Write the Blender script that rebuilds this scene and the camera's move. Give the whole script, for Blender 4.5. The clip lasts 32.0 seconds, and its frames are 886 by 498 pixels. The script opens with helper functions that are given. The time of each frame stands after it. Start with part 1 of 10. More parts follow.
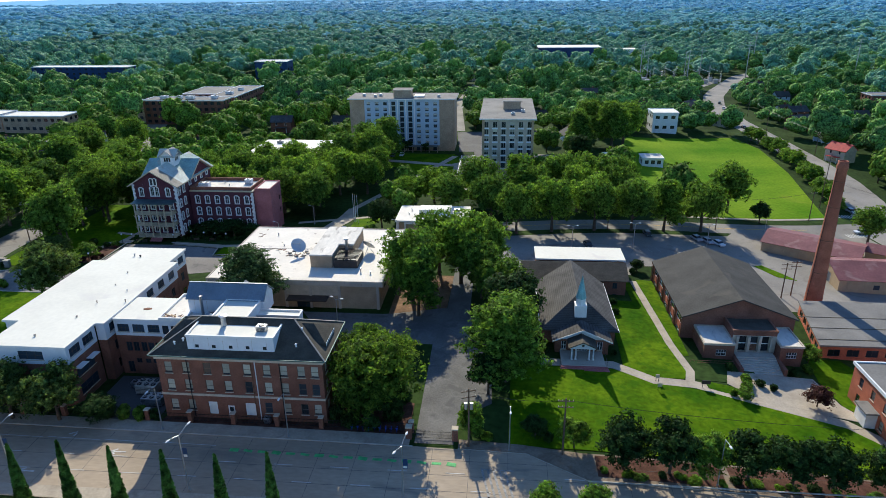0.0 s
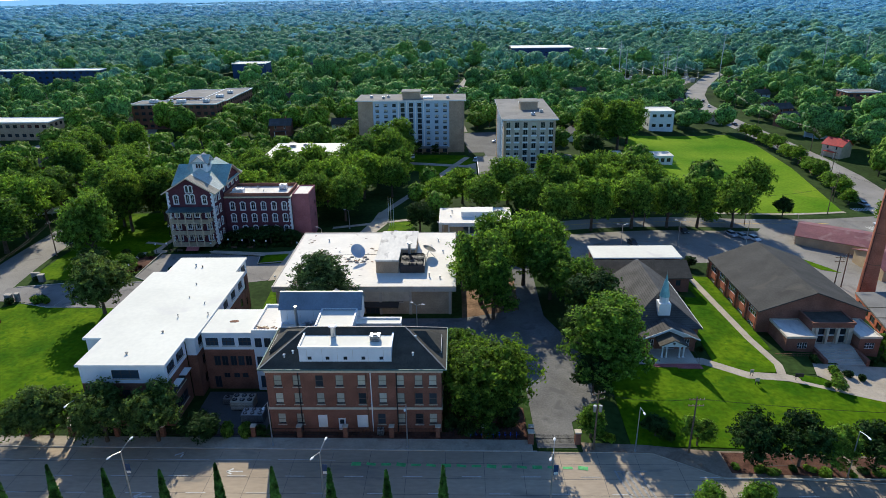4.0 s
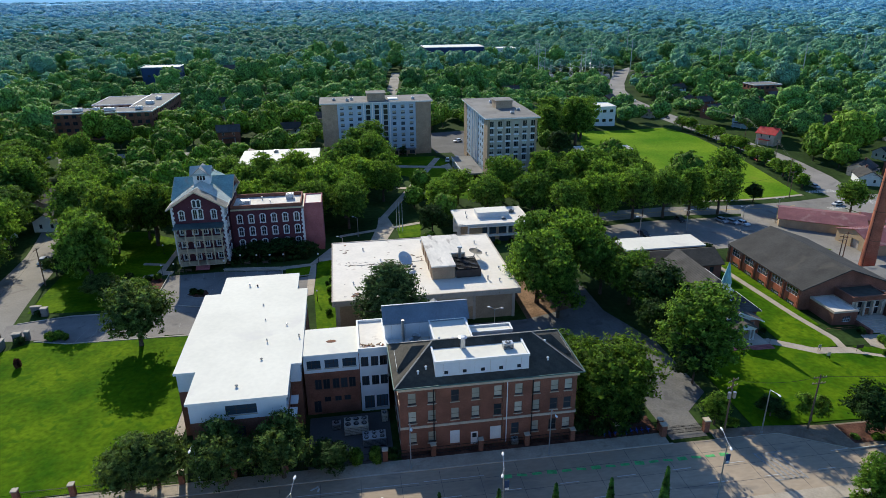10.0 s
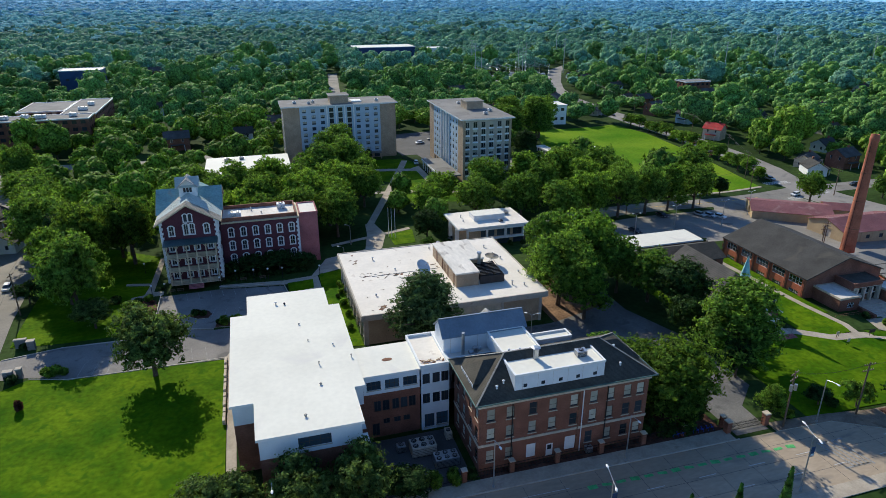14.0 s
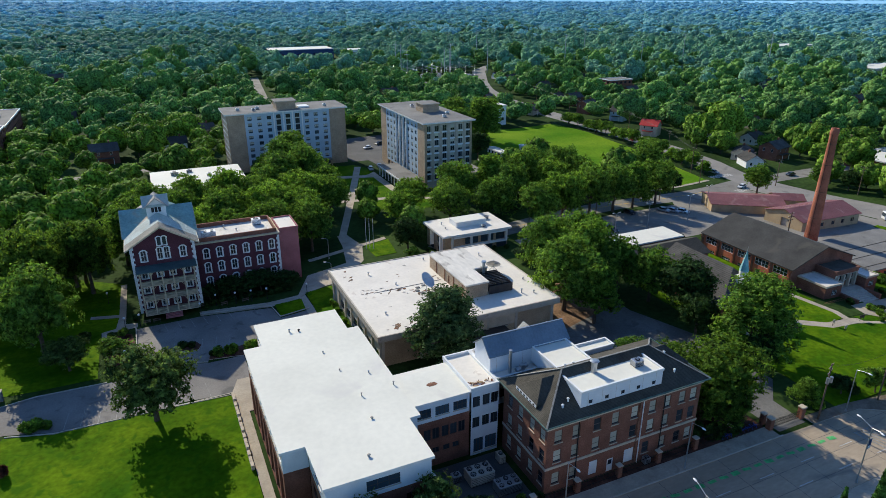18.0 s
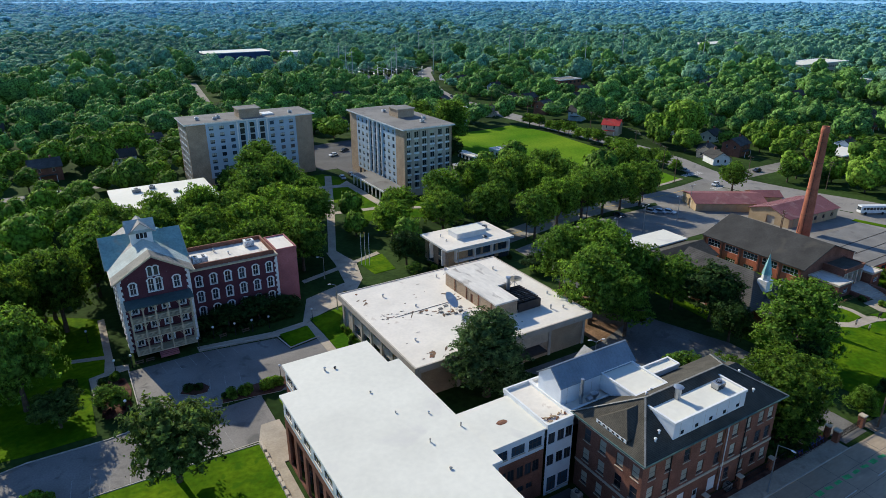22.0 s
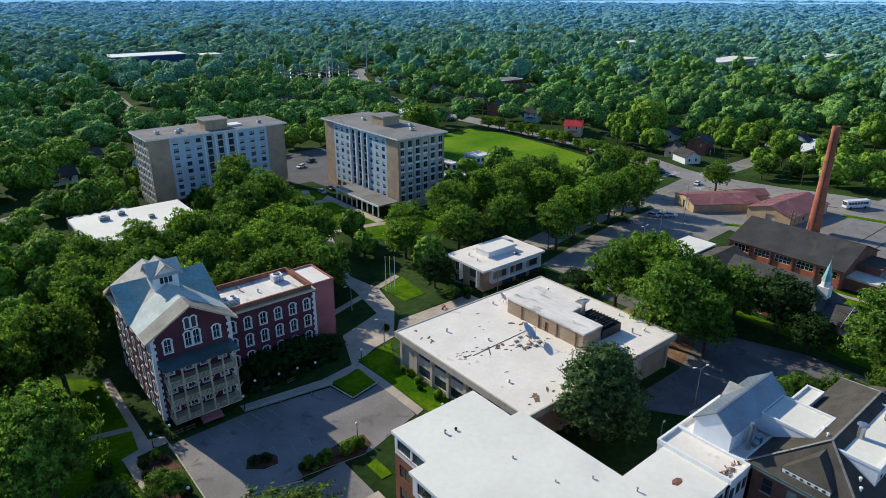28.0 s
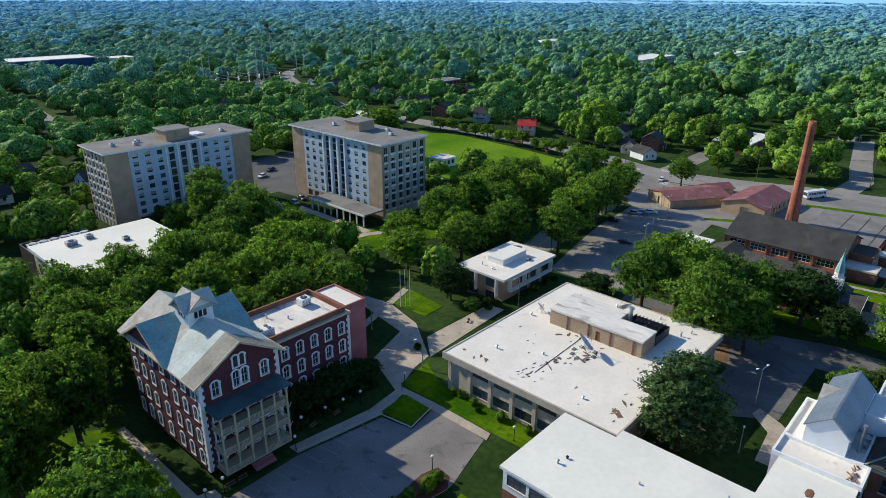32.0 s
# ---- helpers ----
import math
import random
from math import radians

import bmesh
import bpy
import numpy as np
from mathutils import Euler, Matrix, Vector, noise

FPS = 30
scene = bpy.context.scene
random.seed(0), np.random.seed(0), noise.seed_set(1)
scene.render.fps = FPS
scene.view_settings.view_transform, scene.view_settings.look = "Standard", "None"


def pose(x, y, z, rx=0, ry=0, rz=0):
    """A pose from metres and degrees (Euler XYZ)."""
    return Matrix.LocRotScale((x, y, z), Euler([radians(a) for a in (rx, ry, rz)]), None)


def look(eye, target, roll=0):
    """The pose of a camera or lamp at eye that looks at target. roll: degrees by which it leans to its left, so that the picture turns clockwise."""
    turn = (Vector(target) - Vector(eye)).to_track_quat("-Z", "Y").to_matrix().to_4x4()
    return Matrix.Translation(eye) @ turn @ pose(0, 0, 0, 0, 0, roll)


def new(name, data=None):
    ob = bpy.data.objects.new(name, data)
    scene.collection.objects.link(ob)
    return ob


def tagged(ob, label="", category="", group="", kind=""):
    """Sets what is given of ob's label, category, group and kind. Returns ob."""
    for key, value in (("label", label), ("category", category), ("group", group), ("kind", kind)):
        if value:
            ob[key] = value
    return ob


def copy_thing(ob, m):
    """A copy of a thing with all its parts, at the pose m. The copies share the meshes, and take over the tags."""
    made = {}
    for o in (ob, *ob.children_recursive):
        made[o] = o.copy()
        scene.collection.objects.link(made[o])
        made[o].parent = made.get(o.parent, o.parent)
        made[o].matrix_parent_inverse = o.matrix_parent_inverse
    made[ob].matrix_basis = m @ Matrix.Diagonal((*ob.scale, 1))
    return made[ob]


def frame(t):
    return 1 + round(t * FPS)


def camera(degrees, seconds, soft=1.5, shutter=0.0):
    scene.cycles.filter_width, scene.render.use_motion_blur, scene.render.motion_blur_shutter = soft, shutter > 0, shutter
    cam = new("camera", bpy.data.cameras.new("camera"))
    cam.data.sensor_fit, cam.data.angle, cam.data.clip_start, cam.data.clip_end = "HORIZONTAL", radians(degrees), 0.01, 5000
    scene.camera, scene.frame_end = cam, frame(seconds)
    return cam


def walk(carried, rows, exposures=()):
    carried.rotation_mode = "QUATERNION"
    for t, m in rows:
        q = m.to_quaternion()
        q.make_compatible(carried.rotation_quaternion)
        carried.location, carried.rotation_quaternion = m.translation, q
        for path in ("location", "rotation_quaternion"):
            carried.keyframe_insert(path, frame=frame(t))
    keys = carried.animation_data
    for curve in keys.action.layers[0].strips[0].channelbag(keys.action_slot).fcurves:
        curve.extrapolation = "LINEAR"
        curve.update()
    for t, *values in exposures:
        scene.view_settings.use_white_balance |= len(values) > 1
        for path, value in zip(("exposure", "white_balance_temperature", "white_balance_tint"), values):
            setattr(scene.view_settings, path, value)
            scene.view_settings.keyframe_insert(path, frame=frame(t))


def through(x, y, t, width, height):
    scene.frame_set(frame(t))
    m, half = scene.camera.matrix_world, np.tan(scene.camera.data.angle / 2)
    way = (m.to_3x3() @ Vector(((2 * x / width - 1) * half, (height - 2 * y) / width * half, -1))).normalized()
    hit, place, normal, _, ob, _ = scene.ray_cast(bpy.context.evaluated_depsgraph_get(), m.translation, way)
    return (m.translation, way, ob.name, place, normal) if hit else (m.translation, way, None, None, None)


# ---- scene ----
cam = camera(68.9, 32.0, 0.5)
METRES, EYE, TILT, LEAN, TURN = 190.0, 68.5, 0.0, 0.0, 5.4
ROWS = [
    (0.0, 0.0, 0.0, 0.0, -0.27, -21.79, 0.69),
    (0.5, -0.017, 0.0013, 0.0002, -0.72, -21.79, 0.66),
    (1.0, -0.034, 0.0026, 0.0004, -1.16, -21.79, 0.69),
    (1.5, -0.0513, 0.0041, 0.0006, -1.6, -21.79, 0.68),
    (2.0, -0.0685, 0.0056, 0.0008, -2.06, -21.79, 0.69),
    (2.5, -0.0858, 0.0074, 0.0009, -2.57, -21.79, 0.67),
    (3.0, -0.103, 0.0093, 0.001, -3.13, -21.78, 0.67),
    (3.5, -0.12, 0.0114, 0.0011, -3.72, -21.77, 0.66),
    (5.5, -0.187, 0.0221, 0.0015, -6.5, -21.8, 0.65),
    (6.0, -0.2038, 0.0251, 0.0018, -7.27, -21.81, 0.62),
    (6.5, -0.2203, 0.0286, 0.002, -8.05, -21.83, 0.61),
    (7.0, -0.2367, 0.0322, 0.0021, -8.88, -21.85, 0.59),
    (7.5, -0.253, 0.0358, 0.0022, -9.76, -21.86, 0.56),
    (8.0, -0.2691, 0.0398, 0.0024, -10.69, -21.87, 0.52),
    (8.5, -0.285, 0.0444, 0.0023, -11.64, -21.87, 0.51),
    (9.0, -0.3003, 0.0494, 0.0024, -12.58, -21.87, 0.48),
    (9.5, -0.3153, 0.0546, 0.0023, -13.52, -21.88, 0.45),
    (10.0, -0.3297, 0.0602, 0.0022, -14.46, -21.88, 0.43),
    (10.5, -0.344, 0.0665, 0.0023, -15.4, -21.89, 0.39),
    (11.0, -0.3578, 0.0732, 0.0023, -16.34, -21.89, 0.36),
    (11.5, -0.3715, 0.0804, 0.0023, -17.27, -21.9, 0.33),
    (12.0, -0.385, 0.0877, 0.0022, -18.17, -21.92, 0.3),
    (12.5, -0.3982, 0.0954, 0.0023, -19.08, -21.93, 0.27),
    (13.0, -0.4114, 0.1033, 0.0023, -20.0, -21.93, 0.22),
    (13.5, -0.4245, 0.1114, 0.0024, -20.95, -21.93, 0.15),
    (15.5, -0.4741, 0.1469, 0.0026, -24.93, -21.95, 0.04),
    (16.0, -0.4846, 0.1562, 0.0026, -25.95, -21.93, 0.03),
    (16.5, -0.4943, 0.166, 0.0024, -27.02, -21.91, -0.01),
    (17.0, -0.5031, 0.1761, 0.0024, -28.1, -21.9, -0.02),
    (17.5, -0.5116, 0.1866, 0.002, -29.16, -21.89, -0.04),
    (18.0, -0.5195, 0.1975, 0.0019, -30.19, -21.87, -0.01),
    (18.5, -0.527, 0.2087, 0.002, -31.15, -21.87, -0.01),
    (19.0, -0.5342, 0.2203, 0.0019, -32.02, -21.87, -0.01),
    (19.5, -0.5412, 0.2321, 0.0019, -32.83, -21.87, -0.0),
    (20.0, -0.5479, 0.2444, 0.0018, -33.6, -21.87, 0.01),
    (20.5, -0.5547, 0.257, 0.0017, -34.35, -21.87, 0.03),
    (21.0, -0.5614, 0.2698, 0.0015, -35.08, -21.87, 0.04),
    (21.5, -0.5677, 0.2828, 0.0013, -35.8, -21.84, 0.04),
    (22.0, -0.5737, 0.2958, 0.0013, -36.53, -21.84, 0.04),
    (22.5, -0.5795, 0.3089, 0.0012, -37.28, -21.83, 0.02),
    (23.0, -0.5848, 0.3221, 0.001, -38.06, -21.82, 0.01),
    (23.5, -0.5901, 0.3354, 0.0007, -38.83, -21.8, -0.0),
    (24.0, -0.5954, 0.3491, 0.0008, -39.61, -21.8, 0.0),
    (24.5, -0.6007, 0.3624, 0.0007, -40.25, -21.78, -0.01),
    (25.0, -0.6062, 0.3759, 0.0007, -40.77, -21.79, -0.03),
    (25.5, -0.6123, 0.3894, 0.0008, -41.3, -21.79, -0.04),
    (27.5, -0.6403, 0.4467, 0.001, -44.04, -21.86, -0.18),
    (28.0, -0.6478, 0.4612, 0.0007, -44.91, -21.86, -0.19),
    (28.5, -0.6554, 0.4759, 0.0005, -45.87, -21.87, -0.22),
    (29.0, -0.6627, 0.4906, 0.0004, -46.9, -21.88, -0.26),
    (29.5, -0.6701, 0.5056, 0.0003, -47.94, -21.89, -0.28),
    (30.0, -0.6771, 0.5206, 0.0001, -48.96, -21.89, -0.3),
    (30.5, -0.684, 0.5358, -0.0001, -49.95, -21.89, -0.3),
    (31.0, -0.6906, 0.5511, -0.0003, -50.92, -21.87, -0.32),
    (31.5, -0.6969, 0.5665, -0.0004, -51.89, -21.85, -0.34),
    (32.0, -0.703, 0.5819, -0.0005, -52.86, -21.84, -0.35),
]
walk(cam, [(t, pose(0, 0, EYE, TILT, LEAN, TURN) @ pose(METRES * x, METRES * y, METRES * z, 90 + pitch, roll, yaw)) for t, x, y, z, yaw, pitch, roll in ROWS], [(0.0, 0.36, 5500, 8.5), (12.0, 0.18, 5500, 8.5), (32.0, 0.1, 5500, 8.5)])

# ---- light ----
world = bpy.data.worlds.new("world")
scene.world = world
world.use_nodes = True
wn = world.node_tree
wn.nodes.clear()
sky = wn.nodes.new("ShaderNodeTexSky")
sky.sky_type = 'NISHITA'
sky.sun_disc = False
SUN_EL, SUN_AZ = 30.0, 101.5          # degrees; azimuth counted from +x
sky.sun_elevation = radians(SUN_EL)
sky.sun_rotation = radians(90 - SUN_AZ)
sky.altitude = 100
sky.air_density, sky.dust_density, sky.ozone_density = 1.0, 0.3, 5.0
bg = wn.nodes.new("ShaderNodeBackground")
bg.inputs["Strength"].default_value = 0.125
wo = wn.nodes.new("ShaderNodeOutputWorld")
wn.links.new(sky.outputs[0], bg.inputs[0])
wn.links.new(bg.outputs[0], wo.inputs[0])
sun_data = bpy.data.lights.new("sun", 'SUN')
sun_data.energy, sun_data.angle, sun_data.color = 5.0, radians(0.53), (1.0, 0.84, 0.58)
sun = new("sun", sun_data)
sd = Vector((math.cos(radians(SUN_AZ)) * math.cos(radians(SUN_EL)), math.sin(radians(SUN_AZ)) * math.cos(radians(SUN_EL)), math.sin(radians(SUN_EL))))
sun.matrix_world = look(sd * 400, (0, 0, 0))

rng = random.Random(7)


# ---- materials ----
def mat(name, base, rough=0.8, vary=0.2, scale=0.35, fine=6.0, bump=0.15, metal=0.0, spec=0.2, tint=None, objrand=0.0, courses=False, dirt=None, stretch=(1, 1, 1), rows=0.0):
    """A surface with variation at two scales, fine relief and, where asked, stains of a second colour."""
    m = bpy.data.materials.new(name)
    m.use_nodes = True
    nt = m.node_tree
    nt.nodes.clear()
    N, K = nt.nodes.new, nt.links.new
    out, bs, geo = N("ShaderNodeOutputMaterial"), N("ShaderNodeBsdfPrincipled"), N("ShaderNodeNewGeometry")
    K(bs.outputs[0], out.inputs[0])
    mp = N("ShaderNodeMapping")
    mp.inputs["Scale"].default_value = stretch
    K(geo.outputs["Position"], mp.inputs["Vector"])
    n1, n2 = N("ShaderNodeTexNoise"), N("ShaderNodeTexNoise")
    for n, s, d in ((n1, scale, 4), (n2, fine, 3)):
        n.inputs["Scale"].default_value, n.inputs["Detail"].default_value = s, d
        K(mp.outputs[0], n.inputs["Vector"])
    base = Vector(base)
    c = [(*(base * (1 - vary)), 1), (*(base * (1 + vary)), 1)]
    if tint:
        c[1] = (*tint, 1)
    r1 = N("ShaderNodeMapRange")
    r1.inputs["From Min"].default_value, r1.inputs["From Max"].default_value = 0.32, 0.68
    K(n1.outputs["Fac"], r1.inputs["Value"])
    mix = N("ShaderNodeMix")
    mix.data_type = 'RGBA'
    mix.inputs["A"].default_value, mix.inputs["B"].default_value = c
    K(r1.outputs[0], mix.inputs["Factor"])
    r2 = N("ShaderNodeMapRange")
    r2.inputs["From Min"].default_value, r2.inputs["From Max"].default_value = 0.25, 0.75
    r2.inputs["To Min"].default_value, r2.inputs["To Max"].default_value = 1 - vary * 0.8, 1 + vary * 0.8
    K(n2.outputs["Fac"], r2.inputs["Value"])
    mul = N("ShaderNodeVectorMath")
    mul.operation = 'SCALE'
    K(mix.outputs["Result"], mul.inputs[0])
    K(r2.outputs[0], mul.inputs["Scale"])
    col = mul.outputs[0]
    if courses:                                     # brick: mortar joints on upright walls
        sep, add, com, br = N("ShaderNodeSeparateXYZ"), N("ShaderNodeMath"), N("ShaderNodeCombineXYZ"), N("ShaderNodeTexBrick")
        K(geo.outputs["Position"], sep.inputs[0])
        K(sep.outputs[0], add.inputs[0])
        K(sep.outputs[1], add.inputs[1])
        K(add.outputs[0], com.inputs[0])
        K(sep.outputs[2], com.inputs[1])
        K(com.outputs[0], br.inputs["Vector"])
        for key, v in (("Scale", 1.0), ("Brick Width", 0.22), ("Row Height", 0.075), ("Mortar Size", 0.009), ("Bias", 0.0)):
            br.inputs[key].default_value = v
        br.inputs["Color1"].default_value, br.inputs["Color2"].default_value, br.inputs["Mortar"].default_value = (0.85, 0.85, 0.85, 1), (1.12, 1.12, 1.12, 1), (1.25, 1.35, 1.4, 1)
        m2 = N("ShaderNodeVectorMath")
        m2.operation = 'MULTIPLY'
        K(col, m2.inputs[0])
        K(br.outputs["Color"], m2.inputs[1])
        col = m2.outputs[0]
    if dirt:                                        # stains: colour, threshold, scale
        n3, r3, m3 = N("ShaderNodeTexNoise"), N("ShaderNodeMapRange"), N("ShaderNodeMix")
        n3.inputs["Scale"].default_value, n3.inputs["Detail"].default_value, n3.inputs["Distortion"].default_value = dirt[2], 8, 0.6
        K(mp.outputs[0], n3.inputs["Vector"])
        r3.inputs["From Min"].default_value, r3.inputs["From Max"].default_value = dirt[1], dirt[1] + 0.12
        r3.inputs["To Max"].default_value = 0.8
        K(n3.outputs["Fac"], r3.inputs["Value"])
        m3.data_type = 'RGBA'
        m3.inputs["B"].default_value = (*dirt[0], 1)
        K(r3.outputs[0], m3.inputs["Factor"])
        K(col, m3.inputs["A"])
        col = m3.outputs["Result"]
    if rows:                                        # shingle courses down the slope
        sp, fr, lt, mr, ms_ = N("ShaderNodeSeparateXYZ"), N("ShaderNodeMath"), N("ShaderNodeMath"), N("ShaderNodeMapRange"), N("ShaderNodeVectorMath")
        K(geo.outputs["Position"], sp.inputs[0])
        fr.operation, lt.operation, ms_.operation = 'PINGPONG', 'MULTIPLY', 'SCALE'
        lt.inputs[1].default_value = 1.0
        K(sp.outputs[2], lt.inputs[0])
        K(lt.outputs[0], fr.inputs[0])
        fr.inputs[1].default_value = rows
        mr.inputs["From Min"].default_value, mr.inputs["From Max"].default_value = rows * 0.1, rows * 0.3
        mr.inputs["To Min"].default_value, mr.inputs["To Max"].default_value = 0.6, 1.08
        K(fr.outputs[0], mr.inputs["Value"])
        K(col, ms_.inputs[0])
        K(mr.outputs[0], ms_.inputs["Scale"])
        col = ms_.outputs[0]
    if objrand:
        oi, r4, m4 = N("ShaderNodeObjectInfo"), N("ShaderNodeMapRange"), N("ShaderNodeVectorMath")
        r4.inputs["To Min"].default_value, r4.inputs["To Max"].default_value = 1 - objrand, 1 + objrand
        K(oi.outputs["Random"], r4.inputs["Value"])
        m4.operation = 'SCALE'
        K(col, m4.inputs[0])
        K(r4.outputs[0], m4.inputs["Scale"])
        col = m4.outputs[0]
    K(col, bs.inputs["Base Color"])
    bs.inputs["Roughness"].default_value, bs.inputs["Metallic"].default_value = rough, metal
    bs.inputs["Specular IOR Level"].default_value = spec
    if bump:
        bp = N("ShaderNodeBump")
        bp.inputs["Strength"].default_value, bp.inputs["Distance"].default_value = bump, 0.06
        K(n2.outputs["Fac"], bp.inputs["Height"])
        K(bp.outputs[0], bs.inputs["Normal"])
    return m


def leafmat(name, base, young, through=0.35, warmth=(1.5, 1.5, 0.9), mottle=0.68):
    """Foliage: leaf-to-leaf and tree-to-tree variation, light passing through the leaves."""
    m = bpy.data.materials.new(name)
    m.use_nodes = True
    nt = m.node_tree
    nt.nodes.clear()
    N, K = nt.nodes.new, nt.links.new
    out, di, tr, mx = N("ShaderNodeOutputMaterial"), N("ShaderNodeBsdfPrincipled"), N("ShaderNodeBsdfTranslucent"), N("ShaderNodeMixShader")
    geo, oi, mix, no = N("ShaderNodeNewGeometry"), N("ShaderNodeObjectInfo"), N("ShaderNodeMix"), N("ShaderNodeTexNoise")
    no.inputs["Scale"].default_value, no.inputs["Detail"].default_value = 0.09, 3
    K(geo.outputs["Position"], no.inputs["Vector"])
    a1, a2, rr = N("ShaderNodeMath"), N("ShaderNodeMath"), N("ShaderNodeMapRange")
    a1.operation, a2.operation = 'MULTIPLY_ADD', 'MULTIPLY_ADD'
    K(geo.outputs["Random Per Island"], a1.inputs[0])
    a1.inputs[1].default_value = 0.6
    K(no.outputs["Fac"], a1.inputs[2])
    K(oi.outputs["Random"], a2.inputs[0])
    a2.inputs[1].default_value = 0.35
    K(a1.outputs[0], a2.inputs[2])
    at, a3 = N("ShaderNodeAttribute"), N("ShaderNodeMath")          # tree-to-tree tint of joined woods
    at.attribute_name = "tint"
    a3.operation = 'MULTIPLY_ADD'
    K(at.outputs["Fac"], a3.inputs[0])
    a3.inputs[1].default_value = 0.75
    K(a2.outputs[0], a3.inputs[2])
    rr.inputs["From Min"].default_value, rr.inputs["From Max"].default_value = 0.4, 1.5
    K(a3.outputs[0], rr.inputs["Value"])
    mix.data_type = 'RGBA'
    mix.inputs["A"].default_value, mix.inputs["B"].default_value = (*base, 1), (*young, 1)
    K(rr.outputs[0], mix.inputs["Factor"])
    n5, r5, sp5 = N("ShaderNodeTexNoise"), N("ShaderNodeMapRange"), N("ShaderNodeVectorMath")     # twig-scale mottling
    n5.inputs["Scale"].default_value, n5.inputs["Detail"].default_value = 1.1, 5
    K(geo.outputs["Position"], n5.inputs["Vector"])
    r5.inputs["From Min"].default_value, r5.inputs["From Max"].default_value = 0.36, 0.64
    r5.inputs["To Min"].default_value, r5.inputs["To Max"].default_value = 1 - mottle, 1 + mottle
    K(n5.outputs["Fac"], r5.inputs["Value"])
    sp5.operation = 'SCALE'
    K(mix.outputs["Result"], sp5.inputs[0])
    K(r5.outputs[0], sp5.inputs["Scale"])
    K(sp5.outputs[0], di.inputs["Base Color"])
    warm = N("ShaderNodeVectorMath")
    warm.operation = 'MULTIPLY'
    warm.inputs[1].default_value = warmth
    K(sp5.outputs[0], warm.inputs[0])
    K(warm.outputs[0], tr.inputs[0])
    di.inputs["Roughness"].default_value, di.inputs["Specular IOR Level"].default_value = 0.75, 0.06
    mx.inputs[0].default_value = through
    K(di.outputs[0], mx.inputs[1])
    K(tr.outputs[0], mx.inputs[2])
    K(mx.outputs[0], out.inputs[0])
    return m


def glassmat(name, tone, rough=0.08):
    m = bpy.data.materials.new(name)
    m.use_nodes = True
    b = m.node_tree.nodes["Principled BSDF"]
    oi, mp, sc = m.node_tree.nodes.new("ShaderNodeObjectInfo"), m.node_tree.nodes.new("ShaderNodeMapRange"), m.node_tree.nodes.new("ShaderNodeVectorMath")
    sc.operation = 'SCALE'
    sc.inputs[0].default_value = tone
    mp.inputs["To Min"].default_value, mp.inputs["To Max"].default_value = 0.4, 1.5
    K = m.node_tree.links.new
    K(oi.outputs["Random"], mp.inputs["Value"])
    K(mp.outputs[0], sc.inputs["Scale"])
    K(sc.outputs[0], b.inputs["Base Color"])
    b.inputs["Roughness"].default_value, b.inputs["Specular IOR Level"].default_value = rough, 0.7
    return m


M_GRASS = mat("lawn_grass", (0.056, 0.155, 0.002), 0.9, 0.38, 0.11, 1.1, 0.6, tint=(0.12, 0.195, 0.003), spec=0.02, dirt=((0.045, 0.115, 0.003), 0.54, 0.5))
M_FIELD = mat("field_grass", (0.1, 0.24, 0.006), 0.9, 0.25, 0.03, 1.0, 0.3, tint=(0.2, 0.3, 0.015), spec=0.02, dirt=((0.3, 0.26, 0.05), 0.63, 0.03))
# dark woodland floor; also used to colour shade into a few lawns
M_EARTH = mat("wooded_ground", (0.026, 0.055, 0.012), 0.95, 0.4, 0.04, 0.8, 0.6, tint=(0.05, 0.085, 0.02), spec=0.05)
M_DIRT = mat("bare_earth", (0.2, 0.125, 0.075), 0.95, 0.35, 0.25, 2.0, 0.5, spec=0.1)
M_MULCH = mat("mulch", (0.1, 0.05, 0.035), 0.95, 0.4, 0.6, 5.0, 0.6, spec=0.1)
M_ROAD = mat("street_concrete", (0.38, 0.305, 0.22), 0.85, 0.14, 0.09, 2.0, 0.12, dirt=((0.2, 0.18, 0.15), 0.58, 0.25), stretch=(0.35, 1, 1))
M_AVENUE = mat("worn_grey_asphalt", (0.27, 0.25, 0.225), 0.88, 0.15, 0.08, 2.5, 0.15, dirt=((0.17, 0.16, 0.15), 0.58, 0.2))
M_DRIVE = mat("patched_asphalt", (0.15, 0.145, 0.138), 0.9, 0.25, 0.15, 3.0, 0.25, dirt=((0.1, 0.098, 0.095), 0.55, 0.3))
M_ASPH = mat("old_asphalt", (0.105, 0.102, 0.1), 0.9, 0.2, 0.12, 4.0, 0.25, dirt=((0.08, 0.08, 0.08), 0.6, 0.3))
M_COURT = mat("court_asphalt", (0.225, 0.208, 0.19), 0.9, 0.2, 0.12, 4.0, 0.25, dirt=((0.11, 0.105, 0.1), 0.58, 0.3))
M_LOT = mat("lot_paving", (0.25, 0.232, 0.205), 0.88, 0.18, 0.08, 3.0, 0.2, dirt=((0.16, 0.14, 0.12), 0.58, 0.2))
M_PAVE = mat("pavement_concrete", (0.42, 0.36, 0.28), 0.85, 0.15, 0.3, 3.0, 0.15, dirt=((0.27, 0.22, 0.17), 0.6, 0.5))
# tan-brown paving, darkened in colour for the shade under the trees
M_WALKB = mat("brown_brick_paving", (0.24, 0.19, 0.14), 0.88, 0.2, 0.3, 3.0, 0.2, dirt=((0.15, 0.11, 0.08), 0.56, 0.5))
M_KERB = mat("kerb_concrete", (0.46, 0.42, 0.36), 0.85, 0.15, 0.5, 5.0, 0.1)
